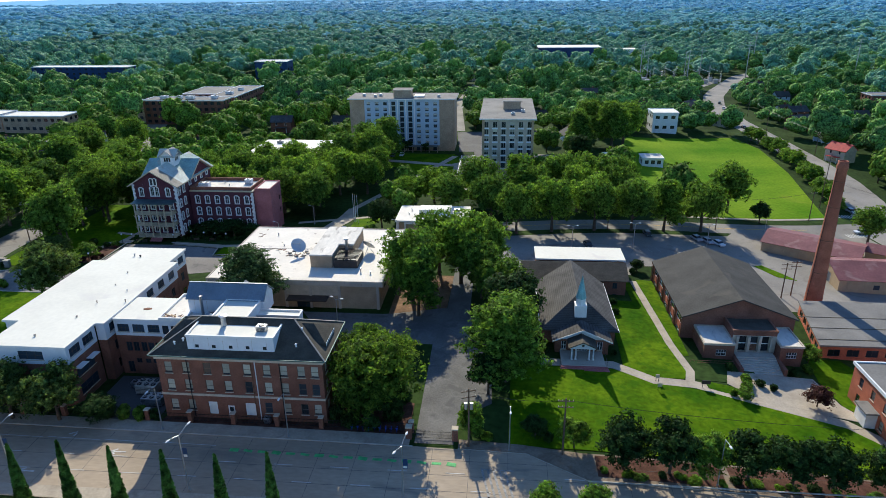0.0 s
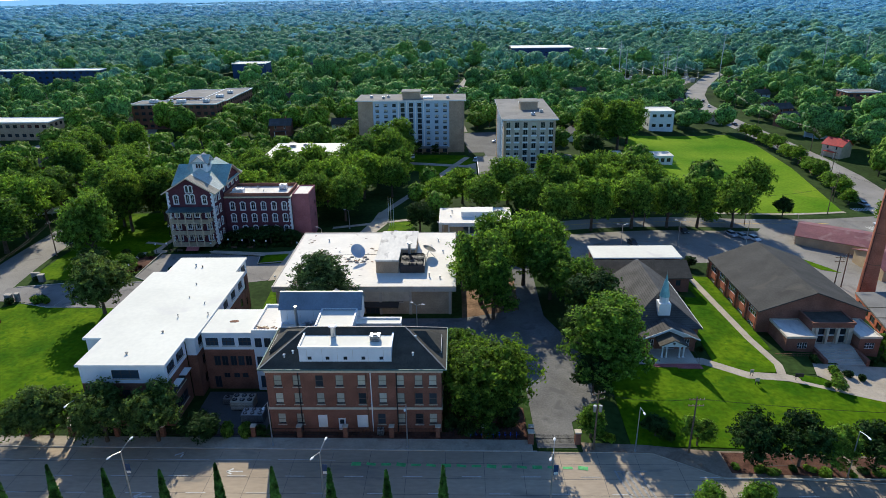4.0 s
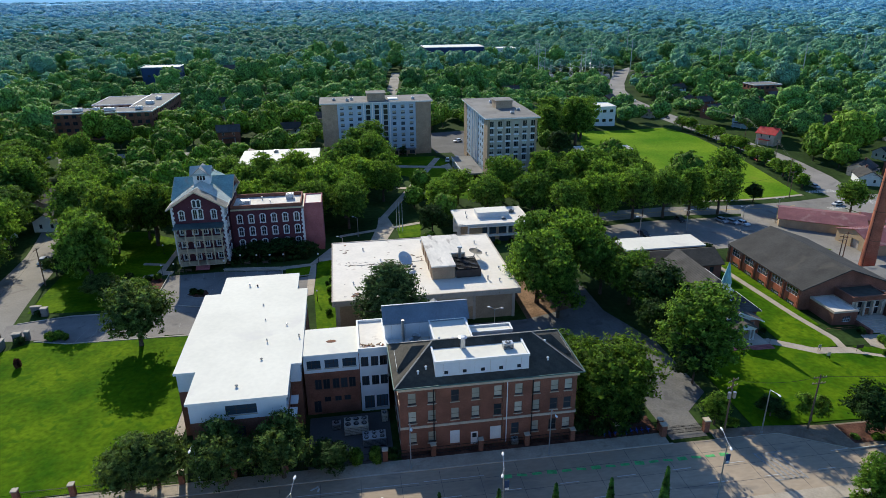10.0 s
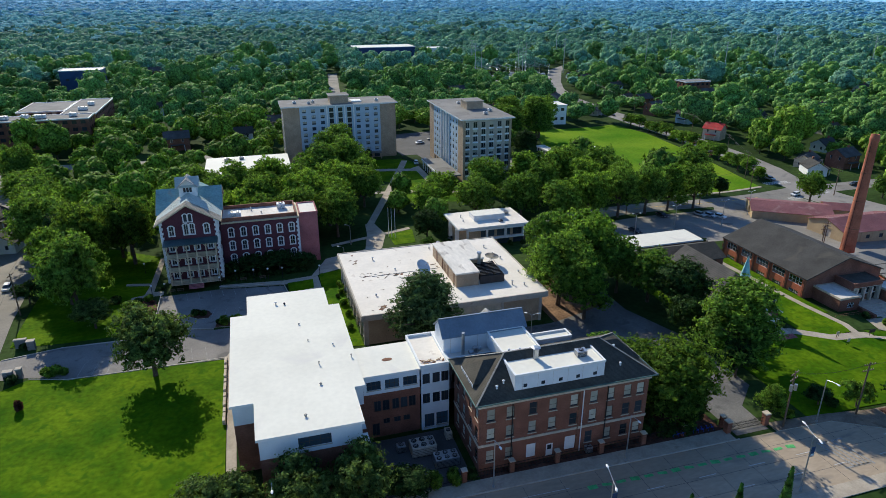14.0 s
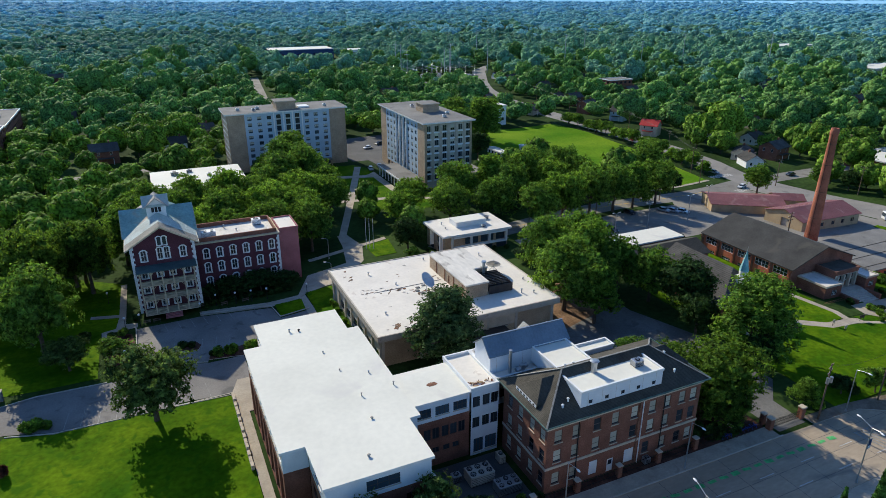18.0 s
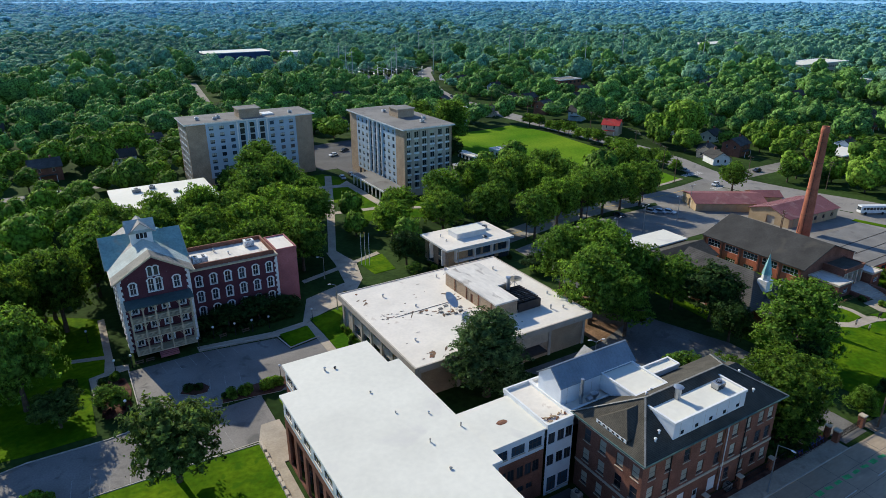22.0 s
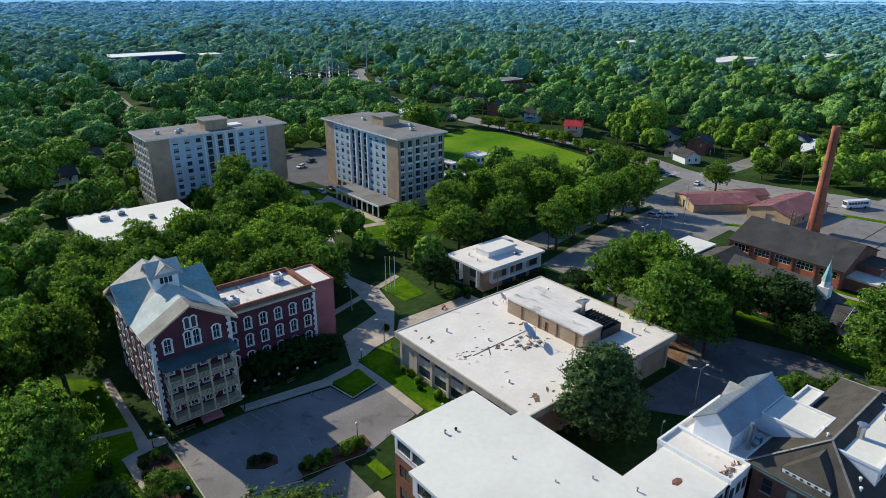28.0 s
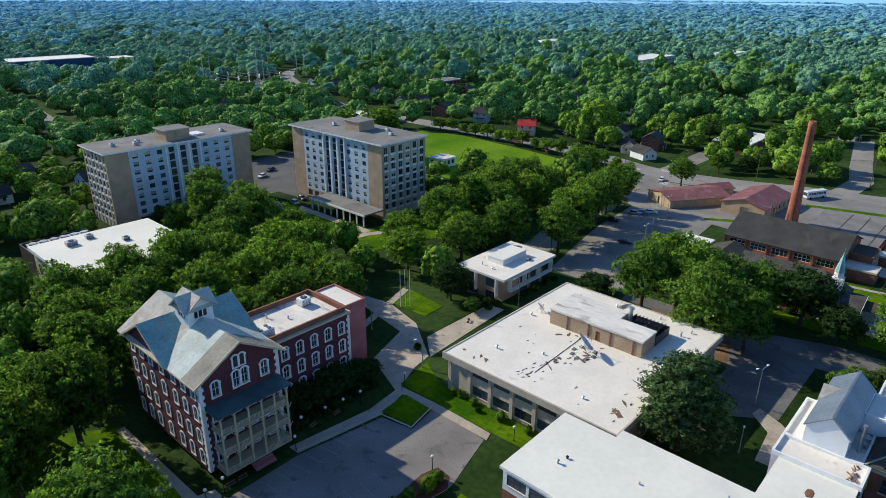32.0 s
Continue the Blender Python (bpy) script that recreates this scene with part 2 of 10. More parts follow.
M_LINE = mat("worn_bay_paint", (0.3, 0.29, 0.27), 0.8, 0.3, 1.5, 8.0, 0.0)
M_PAINT = mat("road_paint_white", (0.6, 0.58, 0.54), 0.7, 0.2, 1.5, 8.0, 0.0)
M_GREENP = mat("road_paint_green", (0.13, 0.46, 0.15), 0.7, 0.25, 1.0, 8.0, 0.0)
M_YELLP = mat("road_paint_yellow", (0.65, 0.42, 0.06), 0.7, 0.2, 1.5, 8.0, 0.0)
M_BRICK = mat("red_brick", (0.205, 0.09, 0.058), 0.88, 0.2, 0.35, 5.0, 0.25, courses=True)
M_BRICKO = mat("orange_brick", (0.42, 0.13, 0.07), 0.88, 0.18, 0.35, 5.0, 0.25, courses=True)
M_BRICKP = mat("plum_brick", (0.095, 0.034, 0.043), 0.88, 0.18, 0.35, 5.0, 0.25, courses=True)
M_BRICKR = mat("rose_brick", (0.34, 0.13, 0.13), 0.88, 0.15, 0.35, 5.0, 0.25, courses=True)
M_BRICKT = mat("tan_brick", (0.4, 0.29, 0.19), 0.88, 0.14, 0.35, 5.0, 0.2, courses=True)
M_STONE = mat("limestone_trim", (0.55, 0.47, 0.36), 0.8, 0.12, 0.8, 6.0, 0.1)
M_CONC = mat("concrete_panel", (0.5, 0.44, 0.36), 0.85, 0.12, 0.4, 5.0, 0.1, dirt=((0.3, 0.25, 0.2), 0.62, 0.6))
M_WHITE = mat("white_paint", (0.8, 0.79, 0.76), 0.55, 0.06, 0.6, 7.0, 0.03)
M_PANEL = mat("white_metal_panel", (0.74, 0.76, 0.78), 0.4, 0.05, 0.5, 6.0, 0.02, spec=0.5)
M_ROOFW = mat("white_membrane", (0.775, 0.74, 0.632), 0.75, 0.05, 0.12, 1.2, 0.05, dirt=((0.66, 0.62, 0.56), 0.62, 0.14))
M_ROOFD = mat("stained_membrane", (0.79, 0.725, 0.625), 0.78, 0.06, 0.2, 1.5, 0.06, dirt=((0.3, 0.2, 0.13), 0.665, 0.3))
M_ROOFS = mat("sooty_membrane", (0.72, 0.67, 0.59), 0.82, 0.12, 0.3, 1.5, 0.06, dirt=((0.3, 0.26, 0.22), 0.56, 0.45), stretch=(1, 0.35, 1))
M_GRAVEL = mat("grey_gravel_roof", (0.21, 0.2, 0.185), 0.92, 0.18, 0.15, 3.0, 0.25, dirt=((0.12, 0.11, 0.1), 0.6, 0.2))
M_SLATE = mat("dark_shingle", (0.075, 0.067, 0.052), 0.85, 0.22, 0.5, 4.0, 0.3, rows=0.05)
M_SHING = mat("grey_shingle", (0.056, 0.054, 0.05), 0.88, 0.22, 0.2, 3.0, 0.3, dirt=((0.085, 0.078, 0.066), 0.58, 0.15))
M_SHINGB = mat("brown_shingle", (0.085, 0.08, 0.075), 0.9, 0.3, 0.3, 4.0, 0.3, rows=0.14)
M_SEAM = mat("grey_metal_roof", (0.27, 0.3, 0.33), 0.4, 0.12, 0.3, 3.0, 0.05, metal=0.6)
M_COPPER = mat("weathered_green_metal_roof", (0.27, 0.4, 0.385), 0.7, 0.2, 0.25, 2.0, 0.06, metal=0.0, spec=0.2, dirt=((0.42, 0.38, 0.3), 0.55, 0.2))
M_TINROOF = mat("pale_metal_roof", (0.4, 0.38, 0.34), 0.7, 0.18, 0.25, 2.0, 0.06, metal=0.0, spec=0.2, dirt=((0.3, 0.24, 0.18), 0.58, 0.25))
M_TINB = mat("brown_ribbed_metal_roof", (0.29, 0.265, 0.22), 0.7, 0.18, 0.25, 2.0, 0.06, spec=0.2, dirt=((0.2, 0.16, 0.12), 0.58, 0.3))
M_PALEG = mat("pale_green_metal_roof", (0.46, 0.51, 0.47), 0.65, 0.15, 0.25, 2.0, 0.06, spec=0.3, dirt=((0.42, 0.38, 0.3), 0.6, 0.3))
M_PORCHR = mat("dark_porch_roof", (0.1, 0.155, 0.16), 0.45, 0.2, 0.4, 4.0, 0.08, metal=0.4)
M_MAROON = mat("maroon_metal_roof", (0.25, 0.105, 0.1), 0.55, 0.15, 0.2, 2.0, 0.04, metal=0.1, dirt=((0.36, 0.22, 0.19), 0.58, 0.25))
M_TANW = mat("tan_metal_wall", (0.44, 0.33, 0.2), 0.6, 0.1, 0.4, 4.0, 0.05)
M_CREAM = mat("cream_porch_paint", (0.55, 0.46, 0.31), 0.6, 0.1, 0.8, 6.0, 0.05)
M_IRON = mat("dark_iron", (0.03, 0.03, 0.032), 0.5, 0.2, 1.0, 8.0, 0.05, metal=0.5)
M_STEEL = mat("galvanised_steel", (0.45, 0.46, 0.47), 0.4, 0.12, 0.8, 6.0, 0.05, metal=0.8)
M_WOODP = mat("weathered_pole_wood", (0.16, 0.11, 0.075), 0.9, 0.25, 1.2, 8.0, 0.3)
M_BARK = mat("bark", (0.1, 0.075, 0.055), 0.95, 0.3, 1.5, 9.0, 0.6)
M_RUST = mat("rusty_debris", (0.2, 0.1, 0.06), 0.9, 0.4, 1.5, 6.0, 0.3)
M_RUBBER = mat("black_rubber", (0.02, 0.02, 0.02), 0.8, 0.2, 2.0, 9.0, 0.1)
M_BLIND = mat("window_blind", (0.45, 0.43, 0.34), 0.8, 0.1, 1.0, 8.0, 0.05, objrand=0.35)
M_FRAMED = mat("dark_window_frame", (0.06, 0.05, 0.045), 0.5, 0.15, 1.0, 8.0, 0.03)
M_SASH = mat("brown_window_sash", (0.13, 0.1, 0.08), 0.6, 0.15, 1.0, 8.0, 0.03)
M_GLASS = glassmat("window_glass", (0.035, 0.042, 0.05))
M_GLASSB = glassmat("sky_window_glass", (0.05, 0.075, 0.1), 0.05)
M_BLUEP = mat("blue_panel", (0.47, 0.56, 0.63), 0.5, 0.08, 0.4, 5.0, 0.03)
M_RED = mat("red_paint", (0.5, 0.05, 0.04), 0.5, 0.15, 0.8, 6.0, 0.04)
M_CHIM = mat("chimney_brick", (0.36, 0.125, 0.07), 0.88, 0.22, 0.3, 5.0, 0.25, courses=True)
M_PATINA = mat("patina_copper", (0.3, 0.5, 0.48), 0.55, 0.2, 0.8, 5.0, 0.08, metal=0.2)
M_GUTTER = mat("dull_copper", (0.1, 0.16, 0.14), 0.6, 0.25, 0.8, 5.0, 0.08, metal=0.2)
M_FLASH = mat("dull_lead_flashing", (0.26, 0.25, 0.225), 0.6, 0.2, 0.8, 5.0, 0.08, dirt=((0.14, 0.13, 0.11), 0.55, 0.8))
M_NAVY = mat("navy_cladding", (0.03, 0.06, 0.14), 0.6, 0.15, 0.2, 3.0, 0.05)
L_OAK = leafmat("oak_leaves", (0.044, 0.105, 0.02), (0.2, 0.31, 0.04), 0.42)
L_LIME = leafmat("bright_leaves", (0.05, 0.118, 0.02), (0.225, 0.345, 0.038), 0.45)
L_DARK = leafmat("dark_leaves", (0.018, 0.042, 0.012), (0.045, 0.085, 0.02), 0.2)
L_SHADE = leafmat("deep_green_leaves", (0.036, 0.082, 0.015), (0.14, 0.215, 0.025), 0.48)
L_GREY = leafmat("grey_green_leaves", (0.04, 0.075, 0.022), (0.15, 0.21, 0.05), 0.35)
L_JUN = leafmat("juniper_needles", (0.03, 0.062, 0.024), (0.095, 0.15, 0.05), 0.25)
L_CYP = leafmat("cypress_needles", (0.03, 0.085, 0.015), (0.08, 0.16, 0.03), 0.2)
L_FAR = leafmat("woods_leaves", (0.018, 0.052, 0.013), (0.175, 0.285, 0.03), 0.16)
# bluer and paler belt by belt: distance haze put into the leaf colours
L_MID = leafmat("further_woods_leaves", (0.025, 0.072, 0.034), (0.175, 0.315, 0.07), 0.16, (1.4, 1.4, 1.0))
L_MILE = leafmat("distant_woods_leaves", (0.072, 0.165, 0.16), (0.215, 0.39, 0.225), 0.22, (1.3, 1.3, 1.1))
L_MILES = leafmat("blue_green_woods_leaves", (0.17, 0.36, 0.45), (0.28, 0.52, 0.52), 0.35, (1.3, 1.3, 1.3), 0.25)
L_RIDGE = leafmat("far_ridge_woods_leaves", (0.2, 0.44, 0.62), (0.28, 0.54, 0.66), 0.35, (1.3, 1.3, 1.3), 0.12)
# blue emission on the hills stands in for horizon haze
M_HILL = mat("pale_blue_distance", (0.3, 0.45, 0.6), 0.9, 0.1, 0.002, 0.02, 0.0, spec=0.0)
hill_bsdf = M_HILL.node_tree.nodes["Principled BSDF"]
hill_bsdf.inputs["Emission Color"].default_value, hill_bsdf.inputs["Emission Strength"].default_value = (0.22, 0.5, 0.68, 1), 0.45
L_RED = leafmat("plum_leaves", (0.05, 0.02, 0.022), (0.1, 0.045, 0.035), 0.25)


# ---- building helpers ----
def thing(name, x, y, z, label, category, group="", kind=""):
    return_ob = new(name)
    return_ob.empty_display_size = 0.5
    return_ob.matrix_world = pose(x, y, z)
    return tagged(return_ob, label, category, group, kind)


def place(ob, parent):
    """Hang ob, whose data is in world coordinates, under parent."""
    if parent:
        ob.parent = parent
        m = Matrix.Identity(4)
        p = parent
        chain = []
        while p:
            chain.append(p)
            p = p.parent
        for q in reversed(chain):
            m = m @ q.matrix_parent_inverse @ q.matrix_basis
        ob.matrix_parent_inverse = m.inverted()
    return ob


def part(name, bm, material, parent=None, label="", smooth=False):
    me = bpy.data.meshes.new(name)
    bmesh.ops.recalc_face_normals(bm, faces=bm.faces)
    bm.to_mesh(me)
    bm.free()
    for mm in (material if isinstance(material, (list, tuple)) else [material]):
        me.materials.append(mm)
    if smooth:
        me.polygons.foreach_set("use_smooth", [True] * len(me.polygons))
    return tagged(place(new(name, me), parent), label)


def local(name, me, parent, m, label=""):
    """An object on shared mesh data at the world pose m, under parent."""
    ob = new(name, me)
    place(ob, parent)
    ob.matrix_basis = m
    return tagged(ob, label)


def setting(name, bm, material, label, category, smooth=False):
    return tagged(part(name, bm, material, None, label, smooth), "", category, "", "structure")


def bx(bm, x0, y0, z0, x1, y1, z1, mi=0, bevel=0.0):
    v = [bm.verts.new(p) for p in ((x0, y0, z0), (x1, y0, z0), (x1, y1, z0), (x0, y1, z0), (x0, y0, z1), (x1, y0, z1), (x1, y1, z1), (x0, y1, z1))]
    fs = []
    for q in ((0, 3, 2, 1), (4, 5, 6, 7), (0, 1, 5, 4), (1, 2, 6, 5), (2, 3, 7, 6), (3, 0, 4, 7)):
        f = bm.faces.new([v[i] for i in q])
        f.material_index = mi
        fs.append(f)
    if bevel:
        bmesh.ops.bevel(bm, geom=list({e for f in fs for e in f.edges}), offset=bevel, segments=1, affect='EDGES')
    return v


def box(name, x0, y0, z0, x1, y1, z1, material, parent=None, label="", bevel=0.0):
    bm = bmesh.new()
    bx(bm, x0, y0, z0, x1, y1, z1, 0, bevel)
    return part(name, bm, material, parent, label)


def tube(bm, p, q, r, r2=None, n=8, caps=True):
    p, q = Vector(p), Vector(q)
    r2 = r if r2 is None else r2
    d = (q - p).normalized()
    a = d.orthogonal().normalized()
    b = d.cross(a)
    rings = []
    for c, rad in ((p, r), (q, r2)):
        rings.append([bm.verts.new(c + (a * math.cos(t) + b * math.sin(t)) * rad) for t in (2 * math.pi * i / n for i in range(n))])
    for i in range(n):
        bm.faces.new((rings[0][i], rings[0][(i + 1) % n], rings[1][(i + 1) % n], rings[1][i]))
    if caps:
        bm.faces.new(rings[0][::-1])
        bm.faces.new(rings[1])


def poly(bm, pts):
    return bm.faces.new([bm.verts.new(p) for p in pts])


def bar(bm, p, q, w, h, up=(0, 0, 1)):
    """A squared bar from p to q, w wide and h deep."""
    p, q, up = Vector(p), Vector(q), Vector(up)
    d = (q - p).normalized()
    s = d.cross(up).normalized() * w / 2
    u = s.cross(d).normalized() * h / 2
    a = [bm.verts.new(c + x) for c in (p, q) for x in (-s - u, s - u, s + u, -s + u)]
    for f in ((0, 1, 2, 3), (7, 6, 5, 4), (0, 4, 5, 1), (1, 5, 6, 2), (2, 6, 7, 3), (3, 7, 4, 0)):
        bm.faces.new([a[i] for i in f])


WIN = {}


def lattice(bm, us, vs, y0, y1):
    """One solid frame in the xz plane from upright bars us and cross bars vs, each a pair of edges."""
    xs, zs = [e for u in us for e in u], [e for v in vs for e in v]
    solid = lambda a, b: 0 <= a < len(xs) - 1 and 0 <= b < len(zs) - 1 and (a % 2 == 0 or b % 2 == 0)
    P = [[[bm.verts.new((xx, y, zz)) for zz in zs] for xx in xs] for y in (y0, y1)]
    for a in range(len(xs) - 1):
        for b in range(len(zs) - 1):
            if not solid(a, b):
                continue
            for q in P:
                bm.faces.new((q[a][b], q[a + 1][b], q[a + 1][b + 1], q[a][b + 1]))
            for da, db, c, d in ((-1, 0, (a, b), (a, b + 1)), (1, 0, (a + 1, b), (a + 1, b + 1)), (0, -1, (a, b), (a + 1, b)), (0, 1, (a, b + 1), (a + 1, b + 1))):
                if not solid(a + da, b + db):
                    bm.faces.new((P[0][c[0]][c[1]], P[0][d[0]][d[1]], P[1][d[0]][d[1]], P[1][c[0]][c[1]]))
    bmesh.ops.recalc_face_normals(bm, faces=bm.faces)


def window_meshes(w, h, style):
    """Frame and pane for an opening w x h; the wall runs along x, outside is -y, the opening's centre is the origin."""
    key = (round(w, 2), round(h, 2), style)
    if key in WIN:
        return WIN[key]
    fr, pn = bmesh.new(), bmesh.new()
    t = 0.07
    x, z = w / 2, h / 2
    fm = {"sash": M_SASH, "white": M_WHITE, "dark": M_FRAMED, "ribbon": M_FRAMED, "arch": M_WHITE, "tower": M_STEEL, "towerb": M_FRAMED, "cottage": M_WHITE}[style]
    mull = {"white": [w * k / 4 - x for k in (1, 2, 3)], "ribbon": [w * k / 3 - x for k in (1, 2)], "arch": [0.0], "dark": [0.0], "towerb": [0.0], "tower": [0.13]}.get(style, [])
    rail = [0.0] if style in ("sash", "arch", "white", "ribbon") else []
    m2 = 0.05 if style == "ribbon" else 0.035
    lattice(fr, [(-x, -x + t)] + [(u - m2, u + m2) for u in mull] + [(x - t, x)], [(-z, -z + t)] + [(v - 0.035, v + 0.035) for v in rail] + [(z - t, z)], 0.1, 0.18)
    if style == "cottage":
        bx(fr, -x + t, 0.13, -z + t, x - t, 0.15, z - t, 1)
        me = bpy.data.meshes.new("window")
        fr.to_mesh(me)
        fr.free()
        pn.free()
        me.materials.append(fm)
        me.materials.append(M_GLASS)
        WIN[key] = [me]
        return WIN[key]
    bx(pn, -x + 0.03, 0.13, -z + 0.03, x - 0.03, 0.15, z - 0.03)
    made = []
    for n, b, mm in (("window", fr, fm), ("pane", pn, M_GLASSB if style in ("ribbon", "towerb") else M_GLASS)):
        me = bpy.data.meshes.new(n)
        bmesh.ops.recalc_face_normals(b, faces=b.faces)
        b.to_mesh(me)
        b.free()
        me.materials.append(mm)
        made.append(me)
    if style in ("sash", "arch", "ribbon"):
        b = bmesh.new()
        bx(b, -x - 0.1, -0.09, -z - 0.14, x + 0.1, 0.098, -z - 0.004)
        me = bpy.data.meshes.new("sill")
        b.to_mesh(me)
        b.free()
        me.materials.append(M_STONE)
        made.append(me)
    if style in ("sash", "tower", "towerb"):
        b = bmesh.new()
        bx(b, -x + t, 0.115, -z + 0.3 if style == "sash" else -0.2, x - t, 0.125, z - t)
        me = bpy.data.meshes.new("blind")
        b.to_mesh(me)
        b.free()
        me.materials.append(M_BLIND)
        made.append(me)
    WIN[key] = made
    return made


def windows(parent, m, w, h, style, blind=0.0):
    ms = window_meshes(w, h, style)
    wob = local("window", ms[0], parent, m)
    for k, me in enumerate(ms[1:]):
        if me.name.startswith("blind") and rng.random() > blind:
            continue
        c = new(me.name.split(".")[0], me)
        c.parent = wob
    return wob


def facade(parent, p0, p1, z0, z1, holes, material, name="wall", thick=0.35, blind=0.6, label="", mi=0):
    """An upright wall from p0 to p1 (outside to the right of the way), with openings cut through and windows set in them.
    holes: (distance along the wall of the centre, z of the centre, width, height, style); style '' leaves the opening bare."""
    p0, p1 = Vector((*p0, 0)), Vector((*p1, 0))
    L = (p1 - p0).length
    d = (p1 - p0) / L
    n = Vector((d.y, -d.x, 0))
    us, vs = {0.0, L}, {z0, z1}
    hs = []
    for u, zc, w, h, st in holes:
        a = (max(0.05, u - w / 2), min(L - 0.05, u + w / 2), max(z0 + 0.02, zc - h / 2), min(z1 - 0.02, zc + h / 2))
        hs.append(a)
        us |= {a[0], a[1]}
        vs |= {a[2], a[3]}
    us, vs = sorted(us), sorted(vs)
    bm = bmesh.new()
    cache = {}

    def V(u, v, q):
        k = (round(u, 3), round(v, 3), q)
        if k not in cache:
            c = p0 + d * u - n * (thick * q)
            cache[k] = bm.verts.new((c.x, c.y, v))
        return cache[k]
    for i in range(len(us) - 1):
        for j in range(len(vs) - 1):
            cu, cv = (us[i] + us[i + 1]) / 2, (vs[j] + vs[j + 1]) / 2
            if us[i + 1] - us[i] < 1e-4 or vs[j + 1] - vs[j] < 1e-4 or any(a[0] < cu < a[1] and a[2] < cv < a[3] for a in hs):
                continue
            bm.faces.new((V(us[i], vs[j], 0), V(us[i + 1], vs[j], 0), V(us[i + 1], vs[j + 1], 0), V(us[i], vs[j + 1], 0)))
    for a in hs:
        for (u, v), (s, w) in (((a[0], a[2]), (a[1], a[2])), ((a[1], a[2]), (a[1], a[3])), ((a[1], a[3]), (a[0], a[3])), ((a[0], a[3]), (a[0], a[2]))):
            bm.faces.new((V(u, v, 0), V(s, w, 0), V(s, w, 1), V(u, v, 1)))
    me = bpy.data.meshes.new(name)
    bm.to_mesh(me)
    bm.free()
    me.materials.append(material)
    ob = tagged(place(new(name, me), parent), label)
    for (u, zc, w, h, st), a in zip(holes, hs):
        if st:
            c = p0 + d * u
            m = Matrix(((d.x, -n.x, 0, c.x), (d.y, -n.y, 0, c.y), (0, 0, 1, zc), (0, 0, 0, 1)))
            windows(parent, m, w, h, st, blind)
    return ob


def grid(us, zs, w, h, style):
    return [(u, z, w, h, style) for z in zs for u in us]


def spread(a, b, n):
    return [a + (b - a) * (i + 0.5) / n for i in range(n)]


def slab_roof(parent, x0, y0, x1, y1, z, thick, material, fascia, label="", curb=0.0, name="roof"):
    """A flat roof: slab with fascia, and where curb is given a raised edge."""
    bm = bmesh.new()
    bx(bm, x0, y0, z - thick, x1, y1, z, 1)
    bm.faces.ensure_lookup_table()
    bm.faces[1].material_index = 0
    if curb:
        w = 0.3
        cb = bmesh.new()
        ring = [[cb.verts.new((xa, ya, zz)) for xa, ya in ((x0 + i, y0 + i), (x1 - i, y0 + i), (x1 - i, y1 - i), (x0 + i, y1 - i))] for i, zz in ((0, z + 0.002), (0, z + curb), (w, z + curb), (w, z + 0.002))]
        for q in range(4):
            for a in range(4):
                cb.faces.new((ring[q][a], ring[q][(a + 1) % 4], ring[(q + 1) % 4][(a + 1) % 4], ring[(q + 1) % 4][a]))
    rf = part(name, bm, [material, fascia], parent, label)
    if curb:
        part("roof_edge", cb, fascia, parent)
    return rf


# ---- ground ----
def sm(a):
    a = min(1.0, max(0.0, a))
    return a * a * (3 - 2 * a)


def g(x, y):
    """Height of the land: level by the street, falling to the east and gently to the north."""
    return -2.2 * sm((y - 150) / 60) - 4.6 * sm((x - 12) / 95)


AREAS = []          # outlines where no tree may stand: (points, margin)


def drape(bm, off):
    for axis, lo, hi in ((0, -1, 1), (1, -1, 1)):
        vals = [v.co[axis] for v in bm.verts]
        a, b = min(vals), max(vals)
        c = math.floor(a / 8) * 8 + 8
        while c < b:
            co, no = [0, 0, 0], [0, 0, 0]
            co[axis], no[axis] = c, 1
            bmesh.ops.bisect_plane(bm, geom=bm.verts[:] + bm.edges[:] + bm.faces[:], plane_co=co, plane_no=no)
            c += 8
    for v in bm.verts:
        v.co.z = g(v.co.x, v.co.y) + off


def sheet(name, pts, off, material, label, category, edge=0.0, clear=None, kind="structure", edgemat=None):
    """A surface laid on the land, off above it, with an upstand down to the land where edge is given."""
    bm = bmesh.new()
    f = poly(bm, [(x, y, 0) for x, y in pts])
    f.normal_update()
    if sum(pts[i][0] * pts[(i + 1) % len(pts)][1] - pts[(i + 1) % len(pts)][0] * pts[i][1] for i in range(len(pts))) < 0:
        f.normal_flip()
    bm.normal_update()
    bmesh.ops.triangulate(bm, faces=bm.faces[:])
    drape(bm, off)
    if edge:
        be = [e for e in bm.edges if e.is_boundary]
        r = bmesh.ops.extrude_edge_only(bm, edges=be)
        for v in (q for q in r["geom"] if isinstance(q, bmesh.types.BMVert)):
            v.co.z -= edge
        for fc in (q for q in r["geom"] if isinstance(q, bmesh.types.BMFace)):
            fc.material_index = 1 if edgemat else 0
    me = bpy.data.meshes.new(name)
    bm.to_mesh(me)
    bm.free()
    me.materials.append(material)
    if edgemat:
        me.materials.append(edgemat)
    if clear is not None:
        AREAS.append((pts, clear))
    return tagged(new(name, me), label, category, "", kind)


def ribbon(line, w):
    """The outline of a road along a line."""
    L, Rr = [], []
    for i, p in enumerate(line):
        a, b = line[max(0, i - 1)], line[min(len(line) - 1, i + 1)]
        d = Vector((b[0] - a[0], b[1] - a[1])).normalized()
        n = Vector((-d.y, d.x)) * w / 2
        L.append((p[0] + n.x, p[1] + n.y))
        Rr.append((p[0] - n.x, p[1] - n.y))
    return Rr + L[::-1]


def rect(x0, y0, x1, y1):
    return [(x0, y0), (x1, y0), (x1, y1), (x0, y1)]


